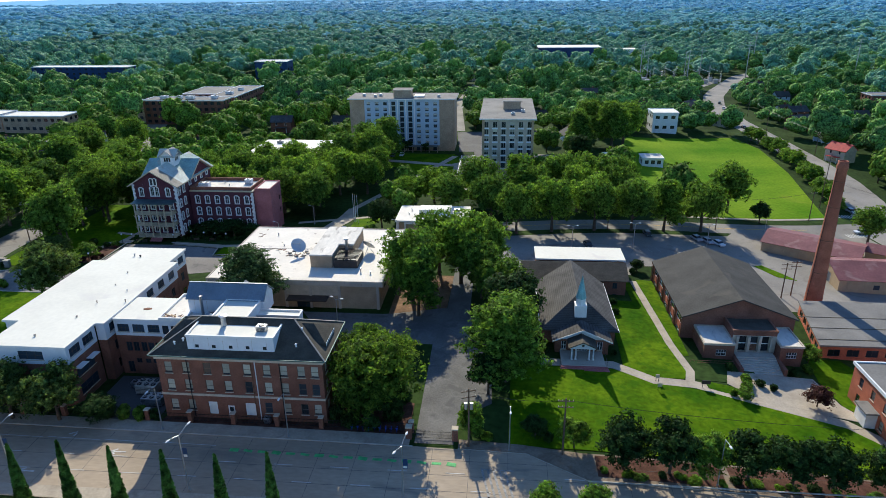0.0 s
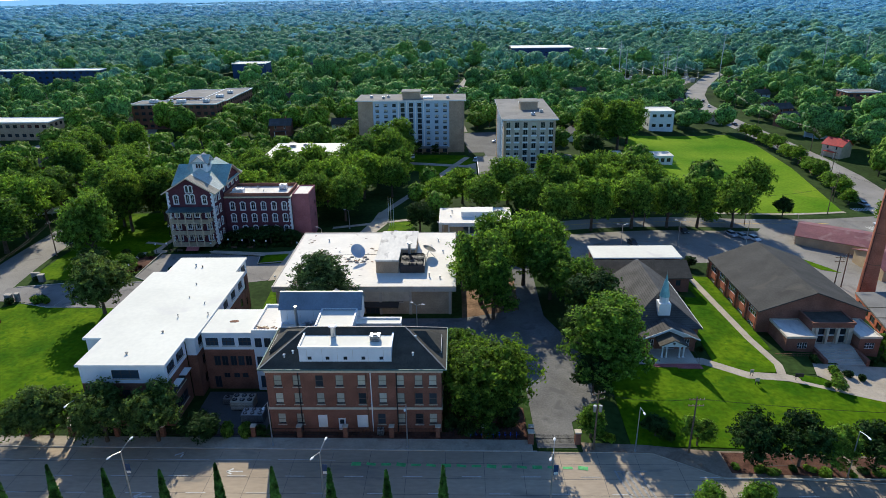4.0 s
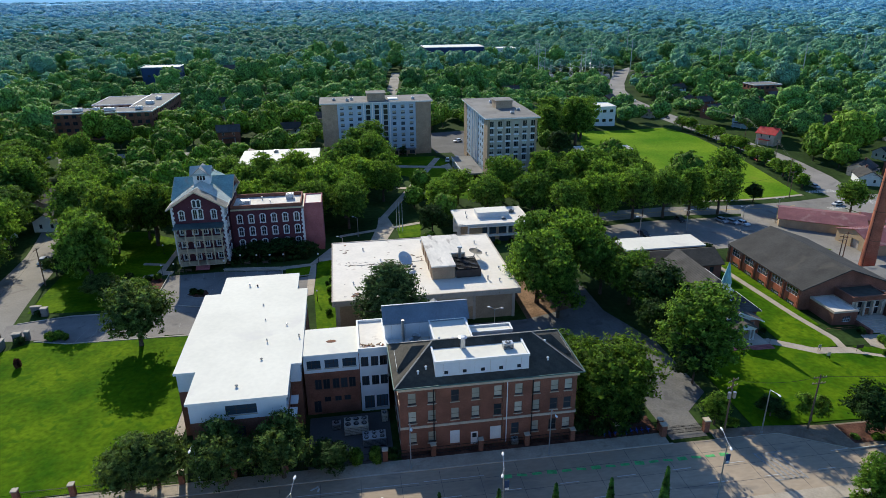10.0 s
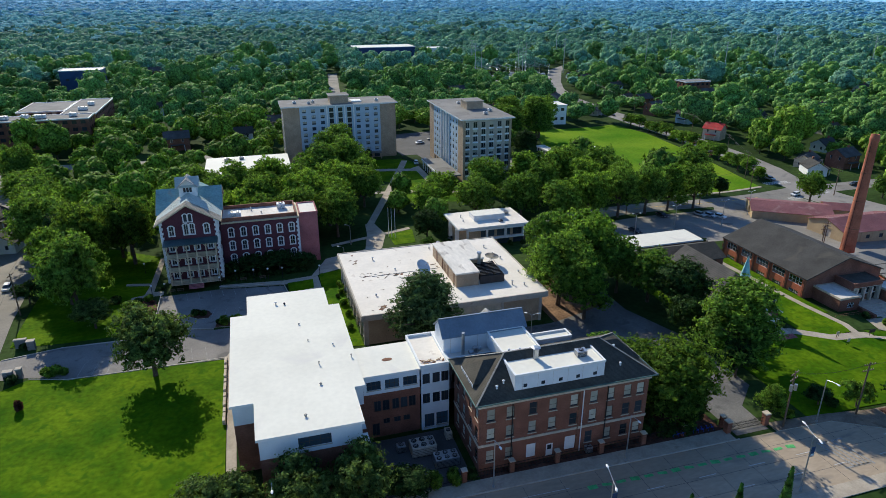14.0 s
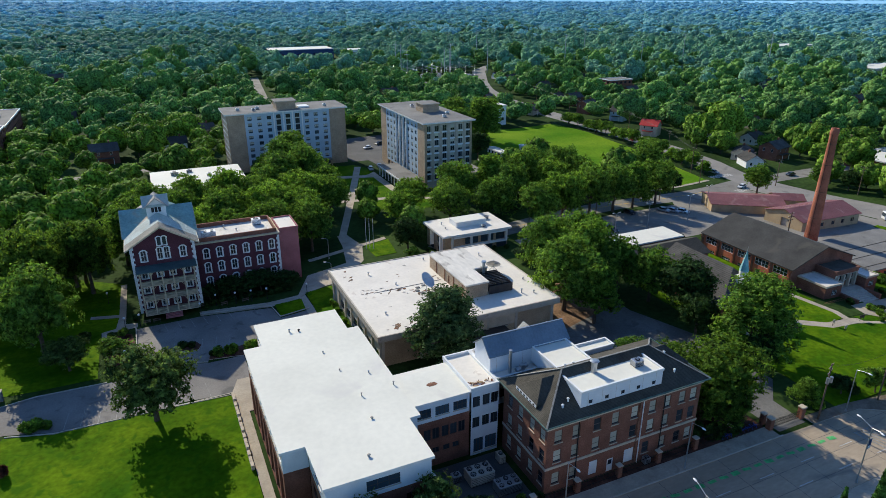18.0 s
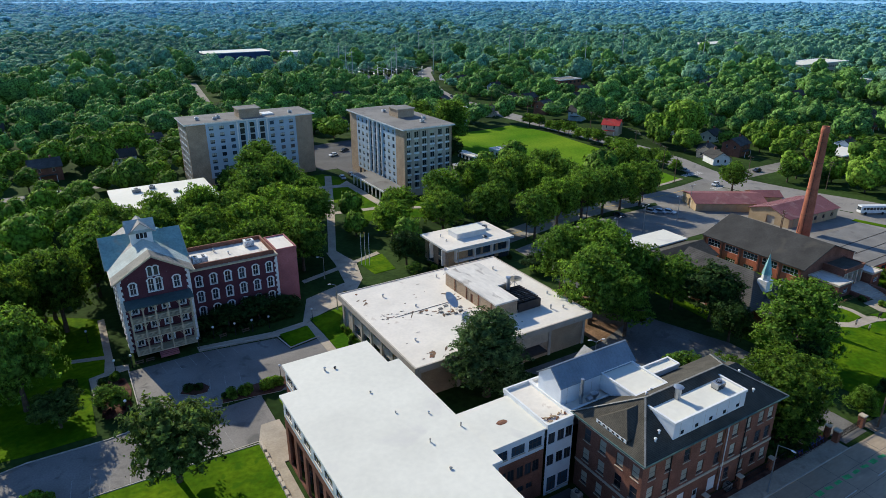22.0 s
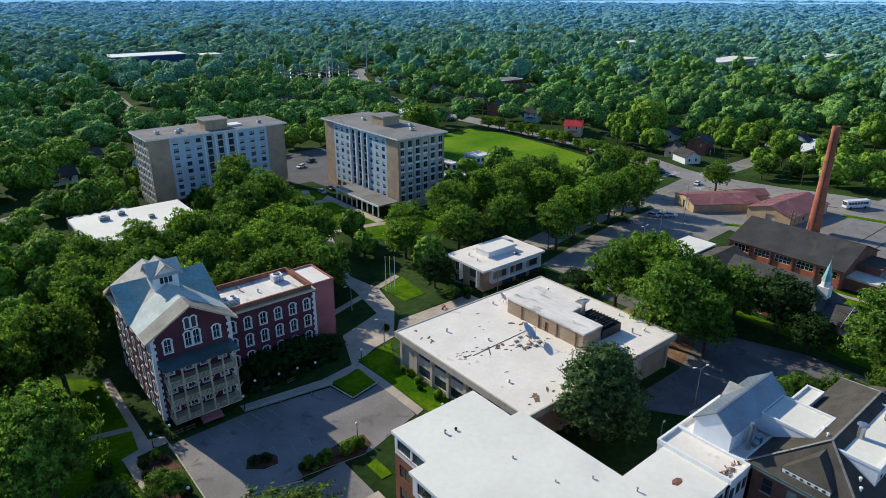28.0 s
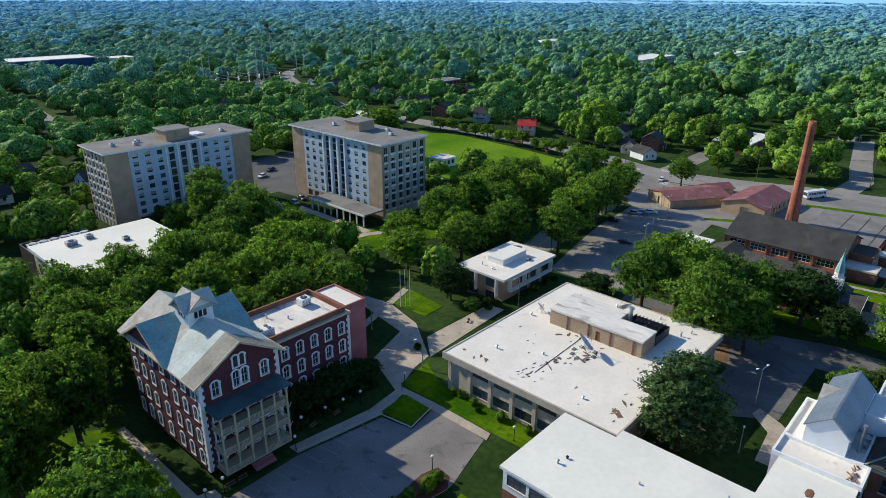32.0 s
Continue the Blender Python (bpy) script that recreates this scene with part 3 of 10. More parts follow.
axx = [-5000, -3500, -2400, -1600, -1000, -700, -500, -360, -280] + list(range(-240, 241, 8)) + [280, 360, 500, 700, 1000, 1600, 2400, 3500, 5000]
axy = [-2500, -1200, -500, -200, -60, 0] + list(range(40, 401, 8)) + [440, 520, 640, 800, 1000, 1300, 1700, 2300, 3000, 3800, 4900]
gm = bpy.data.meshes.new("ground")
gm.from_pydata([(x, y, g(x, y)) for y in axy for x in axx], [], [(j * len(axx) + i, j * len(axx) + i + 1, (j + 1) * len(axx) + i + 1, (j + 1) * len(axx) + i) for j in range(len(axy) - 1) for i in range(len(axx) - 1)])
gm.materials.append(M_EARTH)
tagged(new("ground", gm), "dark wooded ground of grass and leaf litter", "ground", "", "structure")

# ---- streets, paths, lawns ----
sheet("road", [(-420, 71.5), (320, 71.5), (320, 78.3), (14, 78.6), (5, 84.0), (-43, 85.3), (-420, 86.8)], 0.03, M_ROAD, "wide pale concrete street with worn joints and patches", "road", clear=1)
west_line = [(-133, 84), (-138, 110), (-143, 135), (-147, 165), (-150, 195), (-157, 230), (-170, 275), (-190, 330), (-215, 400)]
sheet("road_west", ribbon(west_line, 11.5), 0.034, M_LOT, "side street along the campus with worn pale paving", "road", clear=1)
campus_line = [(-30, 187), (-6, 194), (48, 204.8), (108, 211.8), (122, 214), (185, 214), (260, 205), (420, 190)]
sheet("road_north", ribbon(campus_line, 9.5), 0.036, M_LOT, "two-lane street behind the campus with tree shadows", "road", clear=2)
ne_line = [(127.5, 206), (130, 226), (136, 246), (140, 272), (141.5, 302), (141.3, 348), (140, 403), (144, 462), (156, 505), (170, 538)]
sheet("road_avenue_south", ribbon([(160, 20), (147, 90), (135.5, 142), (129.5, 178), (127.5, 206), (127.6, 216)], 19), 0.033, M_AVENUE, "wide grey avenue past the works yard", "road", clear=4)
sheet("street_east", ribbon([(143, 146), (166, 144.5), (192, 150), (260, 162)], 9), 0.031, M_AVENUE, "shaded side street between trees", "road", clear=2)
sheet("road_avenue", ribbon(ne_line, 14), 0.04, M_AVENUE, "broad pale avenue running away into the trees", "road", clear=4.5)
sheet("road_avenue_north", ribbon([(170, 538), (186, 570), (211, 620), (240, 652), (300, 690)], 13), 0.04, M_AVENUE, "pale avenue running on between the trees", "road", clear=4)
sheet("parking_lot", [(-8, 160), (5, 158), (34, 157), (37, 164), (66, 168), (78, 182), (82, 192), (84, 206), (76, 205.4), (72, 199.6), (38, 194), (-6, 184)], 0.05, M_LOT, "large worn parking lot of patched paving", "parking lot", clear=0)
sheet("works_yard", [(62.5, 143), (62.5, 156), (66, 168), (78, 182), (82, 192), (84, 206), (117, 208), (119.6, 178), (123.5, 150), (127, 128), (98.5, 128), (98.5, 143)], 0.042, M_LOT, "pale worn yard round the maintenance sheds", "yard", clear=0)
sheet("yard_grass", [(70.5, 172), (74, 164.6), (78.6, 163), (77, 166.6), (73, 173.4)], 0.09, M_GRASS, "sliver of grass in the works yard", "lawn", 0.06)
sheet("verge", [(113.5, 152), (116.5, 152.5), (125.5, 118), (122.5, 117)], 0.1, M_GRASS, "grass verge between frontage drive and avenue", "lawn", 0.08)
sheet("gym_strip", [(36.9, 117.4), (38.7, 117.4), (38.7, 154), (34.6, 154)], 0.075, M_GRASS, "grass strip between walk and gymnasium wall", "lawn")
# dark colour here stands for the shadow by the ramp
sheet("gym_front_bed", [(37.6, 108.8), (47, 108.6), (47, 115), (38.2, 117.2), (36.9, 114)], 0.07, M_EARTH, "planted strip before the gymnasium ramp, shadow put into its colour", "planting bed")
sheet("driveway", [(-13.2, 85.3), (-6.8, 85.3), (-6.6, 92), (-0.8, 97), (-1.2, 116), (-6.5, 131), (-6.5, 160), (-11.5, 160), (-11.8, 134), (-26, 129.8), (-45, 129.8), (-36, 117), (-13.5, 117)], 0.05, M_DRIVE, "worn grey asphalt drive from the gate between the trees", "driveway", clear=0)
sheet("bare_ground", [(-25, 129.9), (-11.9, 133.9), (-11.6, 152), (-25, 152)], 0.055, M_DIRT, "bare brown earth under the big trees", "ground")
sheet("yard", [(-72, 87.6), (-58.5, 87.6), (-58.5, 101), (-72, 101)], 0.05, M_ASPH, "dark service yard between the wings", "yard", clear=0)
# courtyard shade is put into the dark ground colour
sheet("courtyard_lawn", [(-71.5, 112), (-47, 112.5), (-40, 117), (-47.5, 130), (-71.5, 130)], 0.06, M_EARTH, "courtyard grass between the buildings, shade put into its dark colour", "lawn", clear=0)
sheet("courtyard_path", [(-49.5, 112), (-40.5, 112.6), (-37, 116.2), (-34.8, 120.5), (-37.2, 121), (-41, 117.2), (-49.5, 116.5)], 0.1, M_PAVE, "pale concrete path in the courtyard", "path", 0.08)

LAWN_W = [(-134, 89.6), (-94.6, 89.6), (-94.6, 134.6), (-104.2, 135.0), (-123.6, 135.4), (-131, 137.5), (-137.5, 133), (-136.4, 112)]
sheet("lawn", LAWN_W, 0.1, M_GRASS, "bright mown green lawn beside the white-roofed wing", "lawn", 0.12, clear=0)
sheet("drive_west", [(-138.5, 139), (-131, 138.5), (-123.6, 136), (-104.2, 135.6), (-104.0, 136.2), (-95.5, 135.4), (-90.8, 138), (-90.8, 148.2), (-97.6, 148.0), (-104.5, 150.4), (-116, 148.5), (-127.5, 148.9), (-140, 146.5)], 0.05, M_COURT, "asphalt entrance drive with a small parking bay", "driveway", clear=0)
sheet("parking_front", [(-110.6, 170.2), (-110.4, 153), (-106, 150.3), (-97.7, 148.9), (-97.2, 149.3), (-86.3, 147.6), (-74.8, 150.8), (-73.4, 163.2), (-80.6, 161.6), (-81.6, 168), (-97, 170.6)], 0.05, M_COURT, "marked parking court in front of the old brick hall", "parking lot", clear=0)
sheet("path_west_wing", [(-94.4, 92), (-92.9, 92), (-92.9, 128.4), (-90.2, 128.6), (-90.2, 139.5), (-93.4, 139.5), (-95.2, 134.6), (-94.6, 134)], 0.12, M_PAVE, "tan concrete walk along the brick wing", "path", 0.1)
sheet("entry_bed", [(-88.4, 141.2), (-86.5, 141.2), (-86.5, 145.6), (-88.4, 145.2)], 0.12, M_GRASS, "small strip of grass by the entrance", "lawn", 0.1)
sheet("island_bed", [(-97.4, 149.2), (-87.2, 147.6), (-85, 149.2), (-84.8, 151.8), (-87.6, 152.6), (-97, 151.6)], 0.14, M_MULCH, "kerbed planting island in the parking court", "planting bed", 0.12, edgemat=M_KERB)
sheet("island_bed_west", [(-103.4, 156.2), (-101.2, 154.4), (-99, 154.2), (-98.2, 156), (-99.2, 158.2), (-102.2, 158.4)], 0.14, M_MULCH, "rounded kerbed planting island", "planting bed", 0.12, edgemat=M_KERB)
sheet("lawn_triangle", [(-80.5, 169.3), (-74, 170), (-74.4, 163.3), (-80.4, 162.3)], 0.12, M_GRASS, "small dark square of grass between walks", "lawn", 0.1)
sheet("lawn_auditorium", [(-72.2, 173.2), (-63, 175), (-67.6, 166.8), (-67.4, 132), (-71.6, 133), (-72.6, 151.4), (-72.4, 164)], 0.12, M_GRASS, "strip of lawn beside the flat-roofed auditorium", "lawn", 0.1, clear=0)
sheet("path_court", [(-74.6, 150.4), (-72.8, 151), (-72.5, 164), (-72.6, 172.6), (-66.6, 175.3), (-61, 176.5), (-52, 189), (-48.5, 201), (-50, 212), (-53, 212), (-54, 203), (-57, 189), (-69, 184.5), (-74.2, 172.4), (-81.5, 171.4), (-97, 173.4), (-97, 171), (-81.5, 168.6), (-74.3, 170.4)], 0.1, M_PAVE, "concrete walks joining the halls", "path", 0.08, clear=0)
sheet("path_quad", [(-52.4, 212), (-50, 212), (-35, 250), (-20, 290), (-22.5, 291), (-37.5, 251)], 0.09, M_PAVE, "straight concrete walk across the quad", "path", 0.08, clear=1)
sheet("path_cross", [(-66, 196.5), (-40, 205.5), (-40, 203.5), (-66, 194.5)], 0.086, M_PAVE, "cross walk on the quad", "path", 0.08)
sheet("lawn_quad", [(-48, 190), (-41.5, 190.5), (-39.5, 203), (-48, 200.5)], 0.09, M_GRASS, "shaded quad grass around the flagpoles", "lawn", 0.08, clear=0)
# this grass takes the dark ground colour as painted shade
sheet("lawn_plaza", [(-54.6, 182.9), (-34, 182.9), (-34, 189.2), (-49.4, 189.6)], 0.075, M_EARTH, "grass beside the small pavilion, coloured dark for shade", "lawn", 0.06)
sheet("plaza", [(-61, 176), (-34, 178), (-34, 182.6), (-55.2, 182.6)], 0.07, M_PAVE, "paved forecourt beside the flat-roofed hall", "plaza", 0.06, clear=0)
sheet("lawn_towers", [(-62, 296), (-22, 294.5), (-18, 287), (-18, 245), (-9, 244), (8, 236), (-8, 224), (-34, 232), (-32, 255), (-44, 268), (-60, 284)], 0.07, M_GRASS, "lawn between the residence towers", "lawn", clear=0)
sheet("path_towers", [(-62, 286), (-22, 276), (-17.5, 280), (-17.5, 243), (-20.5, 243), (-20.5, 272), (-62, 282)], 0.12, M_PAVE, "pale walk to the tower entrance", "path", 0.06)
sheet("path_towers_south", [(-44, 247), (-20, 243), (-8, 236), (-9, 233.6), (-20.6, 240.4), (-44, 244.4)], 0.13, M_PAVE, "pale cross walk before the towers", "path", 0.06)
sheet("parking_towers", [(-20, 300), (-13, 300), (-12, 286), (14, 300), (16, 330), (34, 345), (30, 352), (-24, 345)], 0.06, M_ASPH, "asphalt court behind the towers", "parking lot", clear=1)
sheet("court_east", [(14.5, 262), (26, 262), (27, 296), (14.5, 296)], 0.06, M_LOT, "pale paved court beside the tower", "parking lot", clear=0)
sheet("street_far", ribbon([(-24, 348), (-30, 420), (-24, 500), (-10, 620)], 8), 0.05, M_LOT, "narrow street between the trees", "road", clear=1)
sheet("street_far_west", ribbon([(-205, 330), (-170, 322), (-120, 318), (-90, 330)], 9), 0.05, M_LOT, "side street by the brick flats", "road", clear=1)
sheet("street_flats", ribbon([(-262, 288), (-238, 318), (-227, 340), (-222, 360), (-208, 380), (-206, 430)], 8), 0.052, M_LOT, "side street leading to the brick flats", "road", clear=2)
sheet("field", [(66, 349), (123.6, 357), (128, 330), (124, 285), (113, 224), (93, 221), (64, 218), (52, 250), (46, 285), (58, 320)], 0.06, M_FIELD, "broad open green field with a dry patch", "field", clear=0)
sheet("path_field", [(64, 216.5), (93, 219.6), (113.4, 222.4), (113.4, 224), (93, 221.2), (64, 218)], 0.12, M_PAVE, "pavement along the field", "pavement", 0.08)
sheet("lawn_church", [(2, 85.6), (14, 85.6), (40, 84.6), (60, 84.4), (66, 92), (60.5, 98.2), (47, 102.8), (37, 105.4), (29, 106.4), (22.5, 110.2), (9, 110.2), (7.5, 112), (6.6, 141), (4.2, 141), (2.8, 112)], 0.1, M_GRASS, "sunlit sloping lawn in front of the chapel", "lawn", 0.1, clear=0)
sheet("lawn_between", [(24.6, 111.5), (30.5, 108.2), (35.5, 108.6), (37.2, 111), (35.2, 121), (32.8, 152), (30.6, 160), (31.6, 141), (25.6, 141)], 0.1, M_GRASS, "bright lawn between chapel and gymnasium", "lawn", 0.1, clear=0)
sheet("walk_church", ribbon([(8.6, 111.8), (22.6, 111.8), (29.6, 107.2), (37, 106.9), (47, 103.2), (60.8, 98.6), (67.4, 92), (74, 88)], 2.5), 0.11, M_PAVE, "curving tan concrete walk across the lawns", "path", 0.09, clear=0)
sheet("walk_gym", ribbon([(36.4, 107.6), (37.4, 111.5), (35.9, 121.6), (33.8, 153)], 1.7), 0.115, M_PAVE, "narrow concrete walk beside the gymnasium", "path", 0.09, clear=0)
sheet("forecourt", [(43.4, 108.2), (47, 104.4), (58, 100.9), (66, 99.2), (62.4, 104.6), (61, 112.8), (44.8, 112.8)], 0.12, M_PAVE, "tan concrete forecourt of the gymnasium", "path", 0.09, clear=0)
sheet("lawn_corner", [(39.2, 108.4), (44.2, 107.2), (45.8, 104.4), (42, 105), (39.4, 106)], 0.15, M_GRASS, "small kerbed lawn by the gymnasium walk", "lawn", 0.1)
sheet("lawn_east", [(61.8, 112), (62.8, 104), (67, 100), (74.5, 92), (78, 100), (70, 121), (63, 121)], 0.1, M_GRASS, "lawn east of the gymnasium steps", "lawn", 0.08, clear=0)
sheet("pavement", [(-132, 85.9), (-43, 84.9), (-14, 84.5), (-14, 87.2), (-132, 88.4)], 0.15, M_PAVE, "concrete pavement along the street", "pavement", 0.14, edgemat=M_KERB)
sheet("pavement_east", [(-6, 84.3), (5, 83.9), (14, 78.5), (75, 78.2), (75, 84.2), (14, 84.6), (4, 86.0), (-6, 86.6)], 0.15, M_WALKB, "wide tan-brown pavement with planted beds", "pavement", 0.14, edgemat=M_KERB)
sheet("pavement_south", [(-200, 69), (100, 69), (100, 71.4), (-200, 71.4)], 0.15, M_PAVE, "concrete pavement on the far kerb", "pavement", 0.14, edgemat=M_KERB)
sheet("lawn_street", [(-132, 88.5), (-94.7, 88.4), (-94.7, 89.5), (-133, 89.5)], 0.12, M_GRASS, "grass strip below the railings", "lawn", 0.1)
sheet("bed_front", [(-57.4, 87.4), (-14.5, 87.2), (-14.5, 96), (-27.6, 101), (-27.6, 89.2), (-57.4, 89.2)], 0.1, M_MULCH, "dark planting bed before the brick hall", "planting bed", 0.08, clear=None)
sheet("lawn_old_hall", [(-128, 151), (-117.5, 151), (-117.5, 171.3), (-113.4, 172), (-112.4, 200), (-128, 212), (-141, 212), (-138, 152)], 0.06, M_GRASS, "mown grass shaded by trees beside the old hall", "lawn")
sheet("walk_old_hall", [(-120, 180.4), (-114, 178.6), (-114.6, 172.4), (-117.4, 171.5), (-117, 160.8), (-115.6, 160.8), (-115.4, 170.6), (-110.2, 171.2), (-110.2, 173.4), (-112.6, 174), (-112.4, 200), (-113.8, 200), (-114, 180.2), (-120, 182)], 0.12, M_PAVE, "concrete walk beside the old hall", "path", 0.08)
sheet("round_bed", [(-115.2, 168.6), (-111.4, 168), (-110.8, 163), (-111.6, 157), (-114, 154), (-116, 156), (-116.4, 163)], 0.15, M_MULCH, "mulched round bed with shrubs", "planting bed", 0.1)

# planted strips under the street trees
sheet("tree_bed", [(15.6, 79.5), (34.6, 79.2), (34.6, 84.0), (15.6, 84.2)], 0.19, M_MULCH, "mulched strip below the street trees", "planting bed", 0.03)
sheet("tree_bed", [(35.6, 79.2), (62, 79.0), (62, 83.9), (35.6, 84.0)], 0.19, M_MULCH, "mulched strip below the street trees", "planting bed", 0.03)


# ---- painted marks ----
def marks(name, rects, material, label, off=0.012):
    """Paint on the ground: rectangles (x, y, length, width, degrees)."""
    bm = bmesh.new()
    for x, y, l, w, a in rects:
        c, s = math.cos(radians(a)), math.sin(radians(a))
        poly(bm, [(x + c * u - s * v, y + s * u + c * v, g(x + c * u - s * v, y + s * u + c * v) + 0.05 + off) for u, v in ((-l / 2, -w / 2), (l / 2, -w / 2), (l / 2, w / 2), (-l / 2, w / 2))])
    return setting(name, bm, material, label, "road marking")


marks("lane_marks", [(x, 78.6, 3.0, 0.13, 0) for x in range(-150, 60, 9) if not -4 < x < 4] + [(x, 75.0, 3.0, 0.13, 0) for x in range(-146, 60, 9)] + [(x, 82.3, 9.2, 0.1, -1) for x in range(-140, -45, 10)], M_PAINT, "worn white lane dashes")
marks("bike_marks", [(-42 + 2.35 * i, 81.4 - 0.055 * i, 0.55 if i % 3 else 0.8, 1.5, 90 - 90 * (i % 2) * 0.12) for i in range(16)], M_GREENP, "faded green cycle-lane squares")
marks("crosswalk_marks", [(-1.4 + 0.9 * i, 77 - 0.1 * i, 0.35, 6.4, 12) for i in range(5)] + [(0.4, 79.8, 5, 0.25, 0), (0, 73.9, 5, 0.25, 0)], M_LINE, "worn white crossing bars")
marks("turn_arrows", [(-72.4, 74.2, 2.4, 0.28, 0), (-73.4, 74.5, 1.2, 0.3, 35), (-73.4, 73.9, 1.2, 0.3, -35), (-70.9, 83.6, 1.4, 0.3, 30), (-70.3, 83.2, 0.8, 0.3, 80), (-60.5, 79.6, 2.4, 0.25, 0), (-61.4, 79.9, 1.1, 0.28, 35), (-61.4, 79.3, 1.1, 0.28, -35)], M_PAINT, "white turn arrows on the street")
marks("bay_lines", [(-107.2 + 2.75 * i, 167.4 + 0.16 * i, 4.6, 0.11, 98) for i in range(10)] + [(-103.5 + 2.75 * i, 157.3 - 0.3 * i, 4.4, 0.11, 82) for i in range(5)] + [(-101.6, 138.6, 5.0, 0.11, 96), (-98.8, 138.3, 5.0, 0.11, 96), (-119.5, 138.4, 4.8, 0.11, 84), (-122.0, 138.6, 4.8, 0.11, 84), (-116.8, 138.2, 4.8, 0.11, 84), (-114, 138.1, 4.8, 0.11, 84)] + [(-89.6 + 1.0 * i, 149.4, 1.6, 0.1, 60) for i in range(4)], M_LINE, "thin white parking-bay lines")
marks("lot_lines", [(4 + 2.8 * i, 173 + 0.45 * i, 4.8, 0.11, 102) for i in range(24)] + [(-2 + 2.8 * i, 165.5 + 0.12 * i, 4.6, 0.11, 100) for i in range(12)], M_LINE, "faded parking-bay lines")
marks("junction_bars", [(112 + 0.9 * i, 206 + 0.2 * i, 0.4, 3.2, 12) for i in range(8)] + [(133 + 0.2 * i, 209 + 1.0 * i, 0.4, 3.2, 100) for i in range(9)] + [(118 + 1.0 * i, 226, 0.45, 3.4, 5) for i in range(12)], M_PAINT, "white crossing bars at the junction")
marks("yellow_lines", [(x, 204.8 + 0.12 * (x - 48) + (0.075 * (x - 48) if x < 48 else 0), 6.6, 0.25, 7 if x > 48 else 11) for x in range(0, 104, 7)], M_YELLP, "faded double yellow centre line")
marks("lot_kerbs", [(-104.2 + 3.9 * i, 135.4, 3.9, 0.22, 0) for i in range(3)], M_KERB, "pale kerb edge of the parking bay", 0.09)
bmk = bmesh.new()
for x0, x1, y0, y1 in ((-132, -13.4, 85.82, 84.42), (14, 75, 78.42, 78.12)):
    bar(bmk, (x0, y0, 0.09), (x1, y1, 0.09), 0.16, 0.16)
for line in ([(-94.6, 134.8), (-104.2, 135.25), (-123.6, 135.65), (-131, 137.9)], [(-97.7, 148.4), (-104.5, 150.5), (-116, 148.7), (-127.5, 149.0), (-138, 146.9)], [(-110.5, 170.0), (-110.5, 153.2), (-106.2, 150.5)], [(-97, 170.8), (-81.6, 168.2), (-80.6, 161.8), (-73.6, 163.3)]):
    for u, v in zip(line, line[1:]):
        bar(bmk, (*u, 0.1), (*v, 0.1), 0.18, 0.18)
setting("kerb", bmk, M_KERB, "pale concrete kerb along the street", "kerb")
bmk = bmesh.new()
for x in range(-160, 70, 6):
    bar(bmk, (x, 71.6, 0.034), (x, 84.4, 0.034), 0.05, 0.012)
for y in (74.9, 78.3, 81.7):
    bar(bmk, (-160, y + 0.6, 0.034), (70, y - 0.6, 0.034), 0.05, 0.012)
setting("road_joints", bmk, M_ASPH, "dark tarred joints between street slabs", "road joint")

def metal_slope(parent, pts, ribs, material, label, name="roof_slope"):
    """A sheet-metal roof slope from its corners (eave start, eave end, ridge end, ridge start) with raised seams."""
    bm = bmesh.new()
    a, b, c, d = [Vector(p) for p in pts]
    nrm = (b - a).cross(d - a).normalized()
    if nrm.z < 0:
        nrm = -nrm
    w, top, low = 0.025, [], []
    ts = []
    for i in range(ribs + 1):
        t, e_ = i / ribs, w / max((b - a).length, 0.1)
        ts += [(max(0, t - e_), 0.0), (max(0, t - e_), 0.022), (min(1, t + e_), 0.022), (min(1, t + e_), 0.0)]
    for t, hgt in ts:
        top.append(bm.verts.new(a.lerp(b, t) + nrm * hgt))
        low.append(bm.verts.new(d.lerp(c, t) + nrm * hgt))
    for i in range(len(ts) - 1):
        bm.faces.new((top[i], top[i + 1], low[i + 1], low[i]))
    q = [bm.verts.new(p - nrm * 0.14) for p in (a, b, c, d)]
    bm.faces.new((q[3], q[2], q[1], q[0]))
    bm.faces.new((top[0], q[0], q[1], top[-1]))
    bm.faces.new((low[0], top[0], q[0], q[3])[::-1])
    bm.faces.new((low[-1], q[2], q[3], low[0]))
    bm.faces.new((top[-1], q[1], q[2], low[-1]))
    return part(name, bm, material, parent, label)


# ---- the brick hall on the street ----
def hip_roof(parent, x0, y0, x1, y1, z, rise, inset, material, name="roof", label=""):
    """A hipped roof with its ridge along x."""
    bm = bmesh.new()
    ym = (y0 + y1) / 2
    a, b, c, d = [bm.verts.new(p) for p in ((x0, y0, z), (x1, y0, z), (x1, y1, z), (x0, y1, z))]
    r, s = bm.verts.new((x0 + inset, ym, z + rise)), bm.verts.new((x1 - inset, ym, z + rise))
    for f in ((a, b, s, r), (c, d, r, s), (d, a, r), (b, c, s), (d, c, b, a)):
        bm.faces.new(f)
    return part(name, bm, material, parent, label)


hall = thing("brick_hall", -43, 95.5, 0, "three-storey red brick hall with a dark hipped roof", "building")
HX0, HX1, HY0, HY1 = -57.3, -28.7, 89.4, 101.6
cols = [1.9, 5.0, 8.7, 12.0, 15.6, 19.0, 21.9, 24.9, 27.2]
hz = [(u, z, 1.3, 2.15, "sash") for z in (10.0, 6.6) for u in cols]
low = [(u, 2.6, 1.3, 2.1, "sash") for u in (1.9, 5.0, 15.6 + 3.0, 21.9, 24.9, 27.2)]
